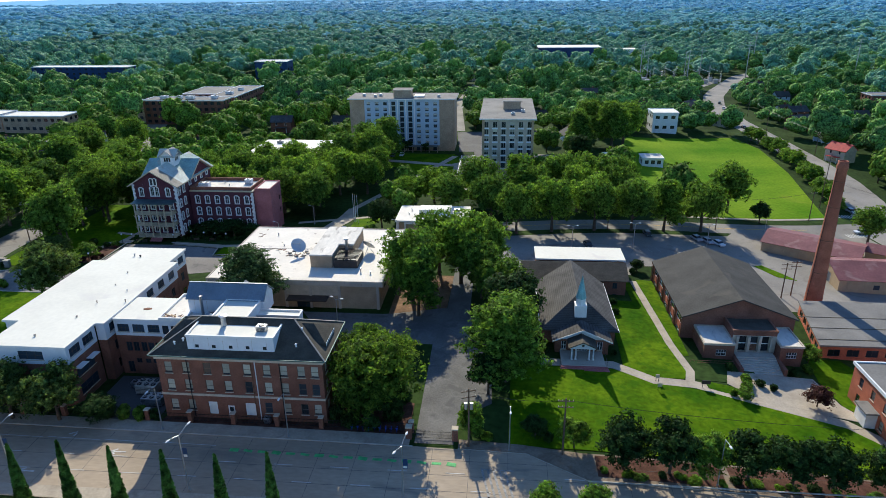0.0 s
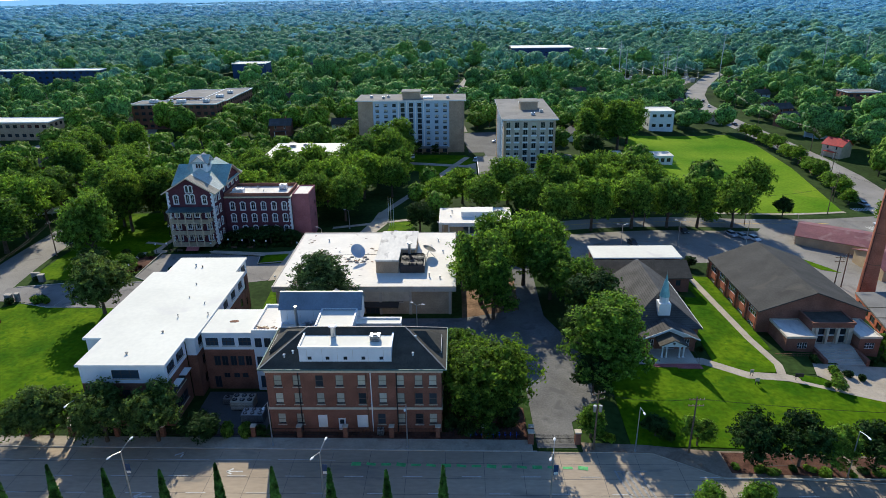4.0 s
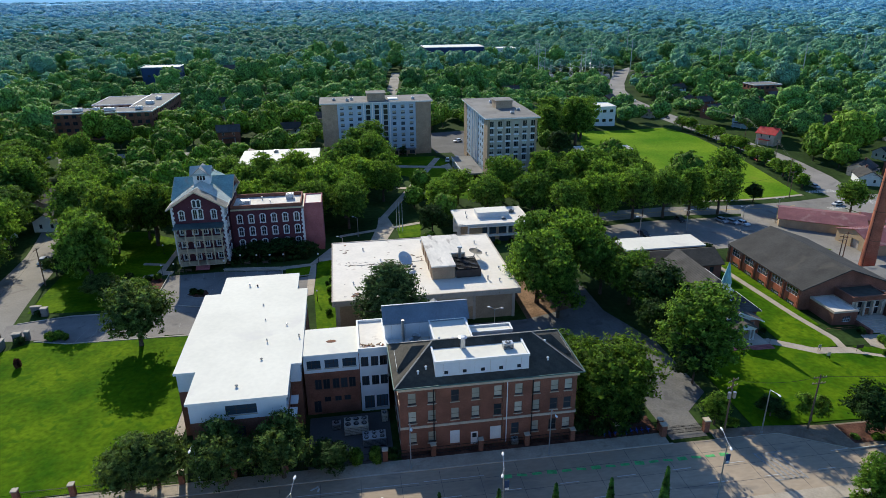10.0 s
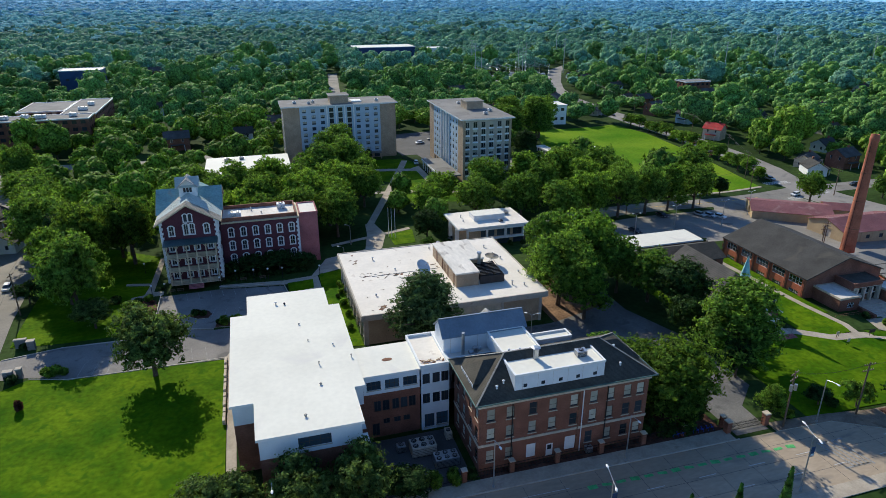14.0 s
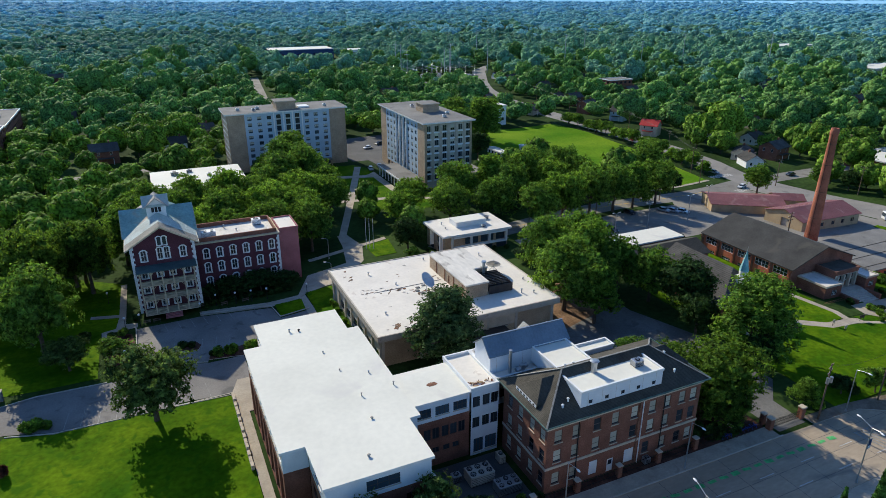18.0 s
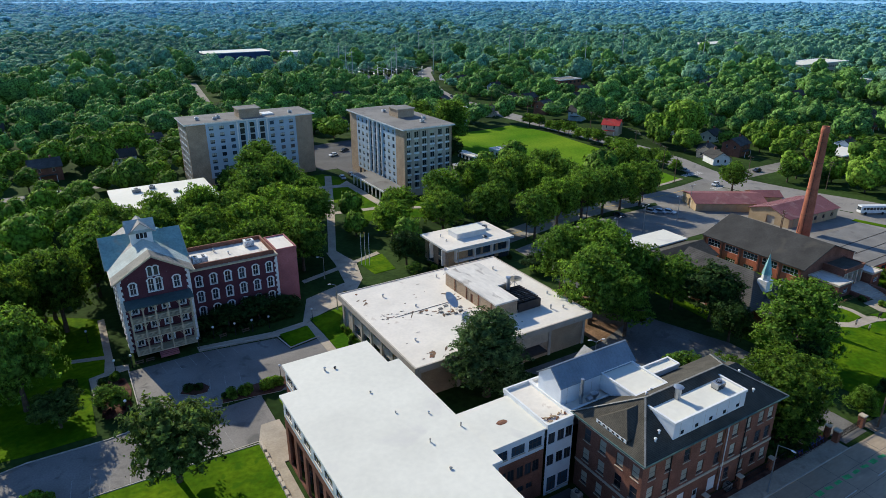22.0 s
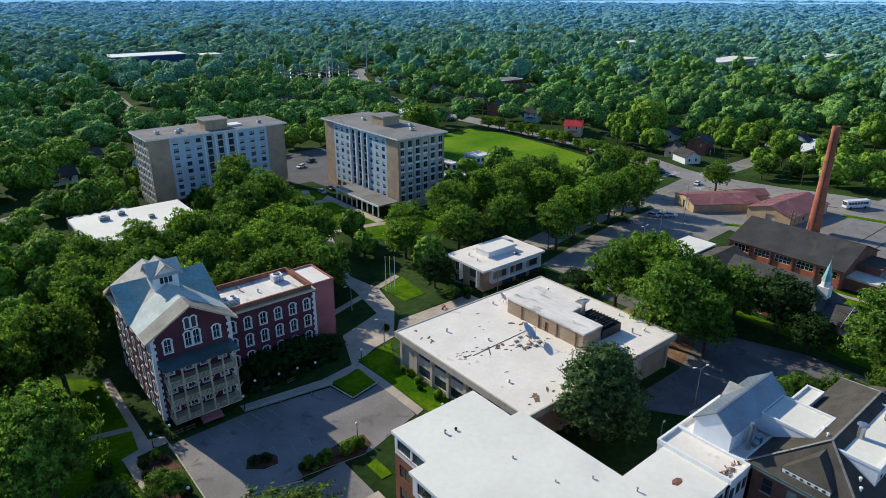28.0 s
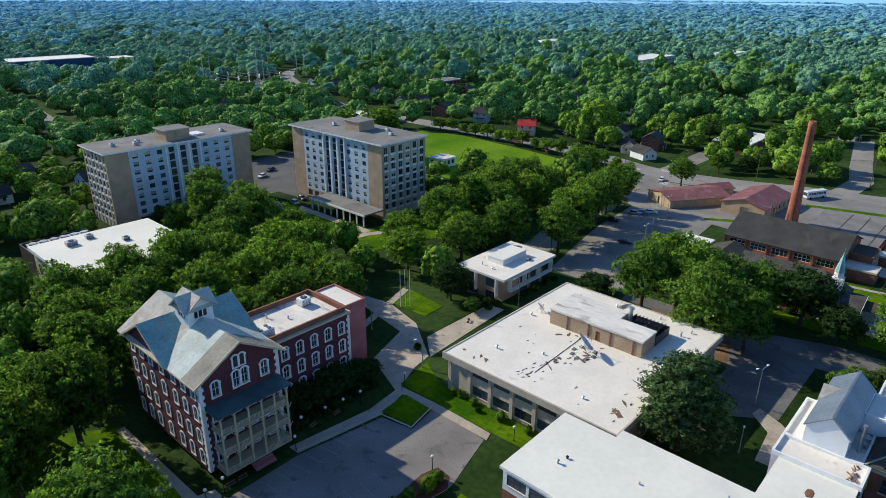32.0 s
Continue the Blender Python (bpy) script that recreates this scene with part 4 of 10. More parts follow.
low += [(8.7, 2.1, 1.6, 2.6, ""), (11.9, 1.5, 1.25, 2.5, ""), (15.4, 2.1, 1.9, 2.6, "")]
facade(hall, (HX0, HY0), (HX1, HY0), -0.3, 12.0, hz + low, M_BRICK, label="red brick wall with white sash windows")
side = [2.0, 5.0, 8.2, 11.0]
for p, q in (((HX1, HY0), (HX1, HY1)), ((HX0, HY1), (HX0, HY0))):
    facade(hall, p, q, -0.3, 12.0, grid(side, (10.0, 6.6, 2.6), 1.3, 2.15, "sash"), M_BRICK)
facade(hall, (HX1, HY1), (HX0, HY1), -0.3, 12.0, grid(spread(3, 26, 7), (10.0, 6.6, 2.6), 1.3, 2.15, "sash"), M_BRICK)
box("boarded_window", HX0 + 7.92, HY0 + 0.12, 0.82, HX0 + 9.48, HY0 + 0.18, 3.38, M_WHITE, hall, "white boarded window", 0.01)
box("boarded_window", HX0 + 14.47, HY0 + 0.12, 0.82, HX0 + 16.33, HY0 + 0.18, 3.38, M_WHITE, hall, "white boarded window", 0.01)
dr = box("door", HX0 + 11.3, HY0 + 0.12, 0.27, HX0 + 12.5, HY0 + 0.2, 2.73, M_WHITE, hall, "white panelled door", 0.01)
box("door_window", HX0 + 11.55, HY0 + 0.1, 1.55, HX0 + 12.25, HY0 + 0.118, 2.4, M_GLASS, dr)
bm = bmesh.new()
bx(bm, HX0 - 0.12, HY0 - 0.12, 4.55, HX1 + 0.12, HY0 - 0.003, 4.95)
bx(bm, HX0 - 0.12, HY0 - 0.003, 4.55, HX0 - 0.003, HY1, 4.95)
bx(bm, HX1 + 0.003, HY0 - 0.003, 4.55, HX1 + 0.12, HY1, 4.95)
part("belt_course", bm, M_STONE, hall, "pale stone belt course")
bm = bmesh.new()
bx(bm, HX0 - 0.25, HY0 - 0.25, 11.7, HX1 + 0.25, HY1 + 0.25, 12.25)
bx(bm, HX0 - 0.55, HY0 - 0.55, 12.252, HX1 + 0.55, HY1 + 0.55, 12.6)
part("cornice", bm, M_STONE, hall, "cream stone cornice")
hip_roof(hall, -58.1, 88.6, -27.9, 102.4, 12.62, 4.0, 6.9, M_SLATE, label="dark shingled hipped roof")
bm = bmesh.new()
for x0, y0, x1, y1 in ((-58.15, 88.45, -27.85, 88.62), (-58.25, 88.5, -58.1, 102.4), (-27.9, 88.5, -27.75, 102.4)):
    bx(bm, x0, y0, 12.55, x1, y1, 12.74)
part("gutter", bm, M_GUTTER, hall, "dull green copper gutter")
bm = bmesh.new()
for a, b in (((-58.1, 88.6, 12.7), (-51.2, 95.5, 16.7)), ((-27.9, 88.6, 12.7), (-34.8, 95.5, 16.7)), ((-51.2, 95.5, 16.7), (-34.8, 95.5, 16.7)), ((-58.1, 102.4, 12.7), (-51.2, 95.5, 16.7)), ((-27.9, 102.4, 12.7), (-34.8, 95.5, 16.7))):
    bar(bm, a, b, 0.26, 0.08)
part("ridge_flashing", bm, M_FLASH, hall, "pale hip and ridge flashing")
# hipped dormers on both ends
for sx, xe in ((1, -57.2), (-1, -28.8)):
    bm = bmesh.new()
    x1 = xe + sx * 5.6
    v = [bm.verts.new(p) for p in ((xe, 92.6, 13.15), (xe, 98.4, 13.15), (xe, 98.4, 13.75), (xe, 92.6, 13.75), (x1, 92.6, 13.75), (x1, 98.4, 13.75), (xe + sx * 2.6, 95.5, 15.9), (x1, 95.5, 15.9))]
    for f in ((0, 1, 2, 3), (3, 2, 6), (2, 5, 7, 6), (4, 3, 6, 7), (0, 3, 4), (1, 5, 2)):
        bm.faces.new([v[i] for i in f])
    dm = part("dormer", bm, M_SLATE, hall, "low hipped roof dormer with a row of vents")
    box("vent_band", xe - sx * 0.05 - 0.02, 92.7, 13.2, xe - sx * 0.05 + 0.02, 98.3, 13.7, M_WHITE, dm, "white board under the dormer eave")
    bm = bmesh.new()
    for i in range(6):
        bx(bm, xe - sx * 0.085 - 0.01, 93.2 + 0.86 * i, 13.3, xe - sx * 0.085 + 0.01, 93.6 + 0.86 * i, 13.6)
    part("louvre", bm, M_FRAMED, dm, "dark square vents")
# white roof house on the front slope
bm = bmesh.new()
bx(bm, -51.6, 89.9, 13.2, -36.7, 95.0, 15.7)
pent = part("roof_house", bm, M_PANEL, hall, "long white panelled penthouse on the roof")
slab_roof(pent, -51.7, 89.8, -36.6, 95.1, 15.82, 0.1, M_ROOFW, M_WHITE, curb=0.28)
for i in range(5):
    box("vent_window", -50.2 + 2.9 * i, 89.86, 13.75, -49.6 + 2.9 * i, 89.897, 14.3, M_GLASS, pent)
for i in range(6):
    box("panel_seam", -51.6 + 2.48 * (i + 0.5), 89.885, 13.25, -51.57 + 2.48 * (i + 0.5), 89.898, 15.68, M_CONC, pent)
# downpipes
for x, mm in ((-52.0, M_IRON), (-40.2, M_WHITE), (-36.0, M_IRON), (-40.9, M_RUST)):
    bm = bmesh.new()
    tube(bm, (x, HY0 - 0.1, 0.2), (x, HY0 - 0.1, 11.6), 0.09)
    part("downpipe", bm, mm, hall, "painted metal downpipe")
# stair and lift houses behind the ridge
for a, nm in (((-50.6, 97.6, 12.7, -44.2, 104.6, 15.1), "lift_house"), ((-46.4, 101.9, 12.0, -36.2, 104.2, 13.5), "parapet_block")):
    b = box(nm, *a, M_PANEL, hall, "white panelled block behind the ridge")
    slab_roof(b, a[0] - 0.1, a[1] - 0.1, a[3] + 0.1, a[4] + 0.1, a[5] + 0.1, 0.08, M_ROOFW, M_WHITE, curb=0.3)


def roof_vent(x, y, z, h=0.5, r=0.16, material=None, label="small grey roof vent pipe", name="roof_vent"):
    v = thing(name, x, y, z, label, "roof vent", "roof vents")
    bm = bmesh.new()
    tube(bm, (x, y, z), (x, y, z + h), r, r, 8)
    part("pipe", bm, material or M_STEEL, v)
    bm = bmesh.new()
    tube(bm, (x, y, z + h), (x, y, z + h + 0.12), r * 1.7, r * 0.9, 8)
    part("cap", bm, material or M_STEEL, v)
    return v


def hvac(x, y, z, w, d, h, label="grey rooftop air-conditioning unit", material=None, fans=1):
    u = thing("air_conditioner", x, y, z, label, "air conditioner", "air conditioners")
    bm = bmesh.new()
    bx(bm, x - w / 2, y - d / 2, z + 0.12, x + w / 2, y + d / 2, z + h, 0, 0.04)
    part("casing", bm, material or M_STEEL, u)
    bm = bmesh.new()
    bx(bm, x - w / 2 + 0.1, y - d / 2 + 0.05, z, x + w / 2 - 0.1, y + d / 2 - 0.05, z + 0.118)
    part("skid", bm, M_IRON, u)
    for i in range(fans):
        for j in range(2 if fans > 1 else 1):
            cx = x - w / 2 + w * (i + 0.5) / fans
            cy = y if fans == 1 else y + d * (0.25 if j else -0.25)
            rr = min(w / fans, d / (2 if fans > 1 else 1)) * 0.36
            bm = bmesh.new()
            tube(bm, (cx, cy, z + h), (cx, cy, z + h + 0.1), rr, rr, 14)
            fn = part("fan_ring", bm, M_IRON, u)
            bm = bmesh.new()
            for q in range(4):
                bar(bm, (cx + rr * math.cos(q * 0.785), cy + rr * math.sin(q * 0.785), z + h + 0.12), (cx - rr * math.cos(q * 0.785), cy - rr * math.sin(q * 0.785), z + h + 0.12), 0.05, 0.02)
            part("guard", bm, M_STEEL, fn)
    bm = bmesh.new()
    for i in range(5):
        bx(bm, x - w / 2 + 0.08, y - d / 2 - 0.02, z + 0.25 + (h - 0.4) * i / 5, x + w / 2 - 0.08, y - d / 2 - 0.002, z + 0.3 + (h - 0.4) * i / 5)
    part("grille", bm, M_IRON, u)
    return u


hvac(-39.5, 92.6, 15.83, 1.7, 1.2, 1.0)
roof_vent(-46.6, 93.8, 15.83, 1.9, 0.45, M_STEEL, "tall galvanised roof exhaust stack")
for p in ((-54.2, 90.6, 13.75), (-52.9, 91.2, 14.1), (-33.3, 90.9, 13.9), (-33.0, 93.8, 15.4), (-50.0, 96.4, 16.0), (-47.6, 97.6, 15.1)):
    roof_vent(*p, 0.5, 0.14, M_WHITE, "small white roof vent")

# ---- white-roofed west wing ----
wing = thing("west_wing", -82, 114, 0, "three-storey brick wing with white panelled top and flat white roof", "building")
TOP, MID = 12.3, 8.6
BL = ((-92.6, 99.4, -72.4, 128.5), (-89.6, 128.5, -74.4, 136.6), (-89.1, 90.5, -74.1, 99.4))
bm = bmesh.new()
for i, (a, b, c, d) in enumerate(BL):
    bx(bm, a, b, TOP - 0.42, c, d, TOP, 1)
    bm.faces.ensure_lookup_table()
    bm.faces[6 * i + 1].material_index = 0
bmesh.ops.remove_doubles(bm, verts=bm.verts[:], dist=0.001)
part("roof", bm, [M_ROOFW, M_WHITE], wing, "clean white membrane roof")


def wing_wall(p, q, up=(), lo=(), inset=0.0):
    facade(wing, p, q, MID, TOP - 0.42, list(up), M_PANEL, "upper_wall", label="white metal panelled upper wall")
    facade(wing, p, q, -0.3, MID, list(lo), M_BRICK, "wall", label="red brick lower wall")


e = 0.35
rib = lambda n, L, w=2.6, h=1.7, z=10.4: [(u, z, w, h, "ribbon") for u in spread(0.4, L - 0.4, n)]
brk = lambda n, L, w=1.5, h=2.0: [(u, z, w, h, "dark") for z in (6.3, 2.4) for u in spread(0.6, L - 0.6, n)]
wing_wall((-89.1 + e, 90.5 + e), (-74.1 - e, 90.5 + e), [(7.6, 10.3, 4.6, 1.7, "ribbon")], brk(3, 14.2))
wing_wall((-74.1 - e, 90.5 + e), (-74.1 - e, 99.4), rib(2, 8.5, 3.0), [(4.2, 6.0, 5.2, 2.0, "ribbon"), (4.2, 2.4, 5.2, 2.0, "ribbon")])
wing_wall((-72.4 - e, 99.4 + e), (-72.4 - e, 128.5 - e), rib(6, 28.4), brk(6, 28.4))
wing_wall((-74.4 - e, 128.5), (-74.4 - e, 136.6 - e), rib(2, 7.6), brk(2, 7.6))
wing_wall((-74.4 - e, 136.6 - e), (-89.6 + e, 136.6 - e), rib(3, 14.4, 3.0), brk(3, 14.4))
wing_wall((-89.6 + e, 136.6 - e), (-89.6 + e, 128.5), rib(2, 7.6, 3.0), brk(2, 7.6, 2.4))
wing_wall((-92.6 + e, 128.5 - e), (-92.6 + e, 99.4 + e), rib(7, 28.4, 2.8), [(u, 3.9, 2.7, 7.0, "") for u in spread(0.6, 27.8, 7)])
wing_wall((-89.1 + e, 99.4), (-89.1 + e, 90.5 + e), rib(1, 8.5, 3.4), brk(2, 8.5, 2.4))
for p, q in (((-92.6 + e, 99.4 + e), (-89.1 + e, 99.4 + e)), ((-74.1 - e, 99.4 + e), (-72.4 - e, 99.4 + e)), ((-72.4 - e, 128.5 - e), (-74.4 - e, 128.5 - e)), ((-89.6 + e, 128.5 - e), (-92.6 + e, 128.5 - e))):
    wing_wall(p, q)
bm = bmesh.new()
bx(bm, -91.2, 100.6, -0.2, -91.0, 127.6, 8.2)
part("glazing", bm, M_GLASS, wing, "tall dark glazing behind the brick piers")
for u in spread(0.6, 27.8, 7):
    y = 128.5 - e - u
    bm = bmesh.new()
    bx(bm, -91.35, y - 0.06, 0, -91.22, y + 0.06, 7.4)
    for z in (2.4, 4.6, 6.2):
        bx(bm, -91.36, y - 1.33, z, -91.22, y + 1.33, z + 0.12)
    part("mullion", bm, M_FRAMED, wing)
for p in ((-74.2, 96.6), (-74.2, 93.2)):
    box("sunshade", -74.44, p[1] - 1.2, 7.2, -73.2, p[1] + 1.2, 7.32, M_WHITE, wing, "white projecting window shade")
for x, y, h in ((-84.2, 131.4, 0.5), (-82.6, 131.0, 0.3), (-80.6, 122.0, 0.22), (-79.6, 115.6, 0.2), (-75.6, 113.0, 0.3), (-78.6, 107.4, 0.5), (-79.0, 101.5, 0.22), (-82.0, 94.0, 0.3), (-73.2, 108.2, 0.5)):
    roof_vent(x, y, TOP, h, 0.09 + 0.08 * rng.random(), rng.choice((M_STEEL, M_CONC, M_IRON)), rng.choice(("small grey roof vent pipe", "dark capped roof vent")))

# ---- link and white stair block ----
link = thing("link_building", -66, 106, 0, "link with white upper storey over red brick, flat white roof", "building")
facade(link, (-72.4, 102.1), (-63.1, 102.1), 8.4, 11.7, [(u, 10.0, 2.3, 1.6, "ribbon") for u in (1.7, 4.7, 7.7)], M_PANEL, "upper_wall", label="white panelled upper wall")
facade(link, (-72.4, 102.1), (-63.1, 102.1), -0.2, 8.4, [(u, 6.0, 1.15, 2.0, "dark") for u in (2.2, 3.6, 5.2, 6.6, 8.0)] + [(u, 2.9, 1.1, 1.0, "dark") for u in (3.6, 5.4, 7.0)] + [(1.8, 1.5, 1.2, 2.4, "dark")], M_BRICK, label="red brick wall")
facade(link, (-62.6, 110.9), (-72.4, 110.9), -0.2, 11.7, grid(spread(0.6, 9, 4), (10.0, 6.0, 2.4), 1.6, 1.8, "dark"), M_BRICK)
slab_roof(link, -72.38, 101.9, -63.0, 111.1, 12.0, 0.3, M_ROOFW, M_WHITE, "white membrane roof")
stair = thing("stair_block", -57, 107, 0, "white panelled three-storey stair block with dark windows", "building")
facade(stair, (-63.0, 101.7), (-58.2, 101.7), -0.2, 12.0, [(u, z, 1.25, 1.9, "dark") for z in (10.0, 6.2) for u in (0.9, 2.6, 4.1)] + [(1.4, 1.8, 1.7, 2.6, "ribbon"), (3.6, 1.9, 2.0, 2.4, "ribbon")], M_PANEL, label="white panelled wall")
facade(stair, (-47.0, 112.0), (-63.0, 112.0), -0.2, 12.0, grid(spread(0.6, 15.4, 6), (10.0, 6.2, 2.4), 1.4, 1.8, "dark"), M_PANEL)
facade(stair, (-63.0, 112.0), (-63.0, 110.9), -0.2, 12.0, [], M_PANEL)
facade(stair, (-47.0, 104.2), (-47.0, 112.0), -0.2, 12.0, [(3.8, 6.2, 1.4, 1.8, "dark")], M_PANEL)
slab_roof(stair, -63.1, 101.6, -58.22, 112.1, 12.25, 0.3, M_ROOFD, M_WHITE, "stained white roof with a raised edge", 0.4)
slab_roof(stair, -58.2, 102.5, -46.9, 112.1, 12.25, 0.3, M_ROOFD, M_WHITE, "stained white roof with a raised edge", 0.4, name="roof_east")
# metal-roofed attic house
RW, RE = -58.6, -43.4
attic = thing("attic_house", -51, 107.4, 12.25, "white clad attic house with a grey standing-seam gable roof", "roof house")
YF, YR, YB, ZE, ZR = 104.3, 106.9, 110.0, 15.3, 17.7
bm = bmesh.new()
for x in (RW + 0.3, RE - 0.3):
    poly(bm, [(x, YF + 0.3, 12.2), (x, YB - 0.3, 12.2), (x, YB - 0.3, ZE), (x, YR, ZR - 0.15), (x, YF + 0.3, ZE)])
for y in (YF + 0.3, YB - 0.3):
    poly(bm, [(RW + 0.3, y, 12.2), (RE - 0.3, y, 12.2), (RE - 0.3, y, ZE), (RW + 0.3, y, ZE)])
part("wall", bm, M_PANEL, attic, "white panelled wall")
for y0 in (YF, YB):
    metal_slope(attic, ((RW, y0, ZE), (RE, y0, ZE), (RE, YR, ZR), (RW, YR, ZR)), 25, M_SEAM, "grey standing-seam metal roof slope")
bm = bmesh.new()
bar(bm, (RW, YR, ZR + 0.06), (RE, YR, ZR + 0.06), 0.3, 0.08)
part("ridge_cap", bm, M_SEAM, attic)
XG = -48.9                                           # cross gable on the north slope
for s in (-1, 1):
    metal_slope(attic, ((XG + s * 2.1, 110.2, 15.1), (XG + s * 2.1, 107.4, 15.1), (XG, 107.4, 16.9), (XG, 110.2, 16.9)), 6, M_TINROOF, "small ribbed cross-gable slope", "gable_slope")
bm = bmesh.new()
poly(bm, [(XG - 1.8, 110.0, 12.2), (XG + 1.8, 110.0, 12.2), (XG + 1.8, 110.0, 15.2), (XG, 110.0, 16.75), (XG - 1.8, 110.0, 15.2)])
part("cross_gable", bm, M_PANEL, attic, "white panelled gable end")
for i in range(6):
    box("panel_seam", RW + 0.3 + 2.4 * (i + 0.5), YF + 0.28, 12.3, RW + 0.33 + 2.4 * (i + 0.5), YF + 0.297, ZE, M_CONC, attic)
bm = bmesh.new()
tube(bm, (-55.2, 103.6, 12.3), (-55.2, 103.6, 16.4), 0.28, 0.28, 10)
part("flue", bm, M_STEEL, attic, "tall steel flue pipe")
bm = bmesh.new()
tube(bm, (-54.2, 103.2, 12.6), (-52.2, 103.4, 13.2), 0.5, 0.4, 10)
tube(bm, (-53.2, 103.2, 12.4), (-53.2, 103.2, 13.6), 0.5, 0.5, 10)
part("duct", bm, M_STEEL, attic, "bent silver ventilation duct")
dd = random.Random(3)
for k in range(13):
    x, y = dd.uniform(-62.3, -58.9), dd.uniform(102.2, 103.6)
    o = thing("debris", x, y, 12.25, "rusty roof debris and broken boards", "debris", "roof debris")
    bm = bmesh.new()
    a = dd.uniform(0, 3.1)
    bar(bm, (x, y, 12.31), (x + math.cos(a) * dd.uniform(0.4, 1.4), y + math.sin(a) * dd.uniform(0.1, 0.5), 12.31 + dd.uniform(0, 0.3)), dd.uniform(0.1, 0.3), 0.1)
    part("board", bm, dd.choice((M_RUST, M_RUST, M_TANW)), o)
stain = thing("roof_patch", -67.6, 106.2, 12.0, "rusty torn patch on the white roof", "roof patch")
bm = bmesh.new()
bmesh.ops.create_icosphere(bm, subdivisions=2, radius=0.7, matrix=Matrix.Translation((-67.6, 106.2, 12.0)) @ Matrix.Diagonal((1.3, 0.8, 0.07, 1)))
for v in bm.verts:
    v.co += Vector((noise.noise(v.co * 2), noise.noise(v.co * 2 + Vector((5, 0, 0))), 0)) * 0.4
part("tear", bm, M_RUST, stain)
hvac(-64.2, 96.4, 0.06, 4.0, 2.6, 1.9, "large grey cooling unit in the service yard", M_CONC, 3)
hvac(-61.4, 92.8, 0.06, 3.8, 2.2, 1.6, "grey condenser unit with fans in the service yard", M_STEEL, 3)
hvac(-67.5, 97.6, 0.06, 1.4, 1.2, 1.2, "small condenser in the service yard", M_STEEL)
hvac(-38.9, 88.6, 0.12, 1.1, 0.9, 1.2, "small condenser against the brick hall", M_STEEL)
hvac(-59.3, 98.6, 0.06, 1.0, 1.6, 1.5, "pale metal cabinet against the brick wall", M_STONE)

# ---- flat-roofed auditorium ----
aud = thing("auditorium", -47, 149, 0, "tan flat-roofed auditorium with deep white roof edge", "building")
AX0, AX1, AY0, AY1, AZ = -67.9, -26.3, 131.2, 166.4, 7.2
slab_roof(aud, AX0, AY0, AX1, AY1, AZ, 1.15, M_ROOFD, M_CONC, "stained white membrane roof with concrete edge", 0.12)
wx0, wx1, wy0, wy1 = AX0 + 1.0, AX1 - 1.0, AY0 + 1.0, AY1 - 1.0
bay = spread(0.2, wy1 - wy0 - 0.2, 7)
facade(aud, (wx0, wy1), (wx0, wy0), -1.2, AZ - 1.15, [(u, 4.9, 3.6, 0.9, "ribbon") for u in bay[1:]] + [(u, 1.6, 3.6, 1.9, "ribbon") for u in bay[1:]], M_CONC, label="concrete wall with dark ribbon windows")
facade(aud, (wx0, wy0), (wx1, wy0), -1.2, AZ - 1.15, [(21.5, 0.9, 3.2, 2.9, "ribbon"), (26.0, 3.4, 5.0, 0.8, "ribbon")], M_BRICKT, label="tan brick wall panels")
facade(aud, (wx1, wy0), (wx1, wy1), -1.2, AZ - 1.15, [(u, 3.6, 2.4, 2.4, "dark") for u in bay[1::2]], M_BRICKT)
facade(aud, (wx1, wy1), (wx0, wy1), -1.6, AZ - 1.15, [(u, 2.6, 2.4, 2.2, "dark") for u in spread(1, 38, 8)], M_BRICKT)
for u in [0.2] + [(bay[i] + bay[i + 1]) / 2 for i in range(6)] + [wy1 - wy0 - 0.25]:
    box("column", wx0 - 0.35, wy1 - u - 0.35, -1.2, wx0 - 0.003, wy1 - u + 0.35, AZ - 1.153, M_CONC, aud, "square concrete column")
for u in (0.3, 8.5, 17.5, 23.4, 30.2, 39.2):
    box("column", wx0 + u - 0.3, wy0 - 0.3, -1.2, wx0 + u + 0.3, wy0 - 0.003, AZ - 1.153, M_CONC, aud, "square concrete column")
box("canopy", wx0 + 18.2, wy0 - 2.6, 2.7, wx0 + 27.6, wy0 - 0.01, 3.05, M_FRAMED, aud, "dark flat entrance canopy")
box("fascia_band", wx0 + 17.4, wy0 - 0.12, 3.2, wx0 + 30.4, wy0 - 0.004, AZ - 1.16, M_STONE, aud, "pale panel above the entrance")
ph = thing("penthouse", -41, 148, AZ, "tan roof penthouse with sooty white roof", "roof house")
PX0, PX1, PY0, PY1, PZ = -45.1, -36.2, 139.0, 158.4, 10.2
facade(ph, (PX0, PY1), (PX0, PY0), AZ, PZ, [(10.6, AZ + 1.05, 1.0, 2.0, "")], M_BRICKT, label="tan brick wall streaked with rust")
facade(ph, (PX0, PY0), (-39.8, PY0), AZ, PZ, [], M_BRICKT)
facade(ph, (-39.8, PY0), (-39.8, 146.2), AZ, PZ, [], M_BRICKT)
facade(ph, (-39.8, 146.2), (PX1, 146.2), AZ, PZ, [(1.8, AZ + 1.2, 2.6, 1.8, "")], M_BRICKT)
facade(ph, (PX1, 146.2), (PX1, PY1), AZ, PZ, [], M_BRICKT)
facade(ph, (PX1, PY1), (PX0, PY1), AZ, PZ, [], M_BRICKT)
bm = bmesh.new()
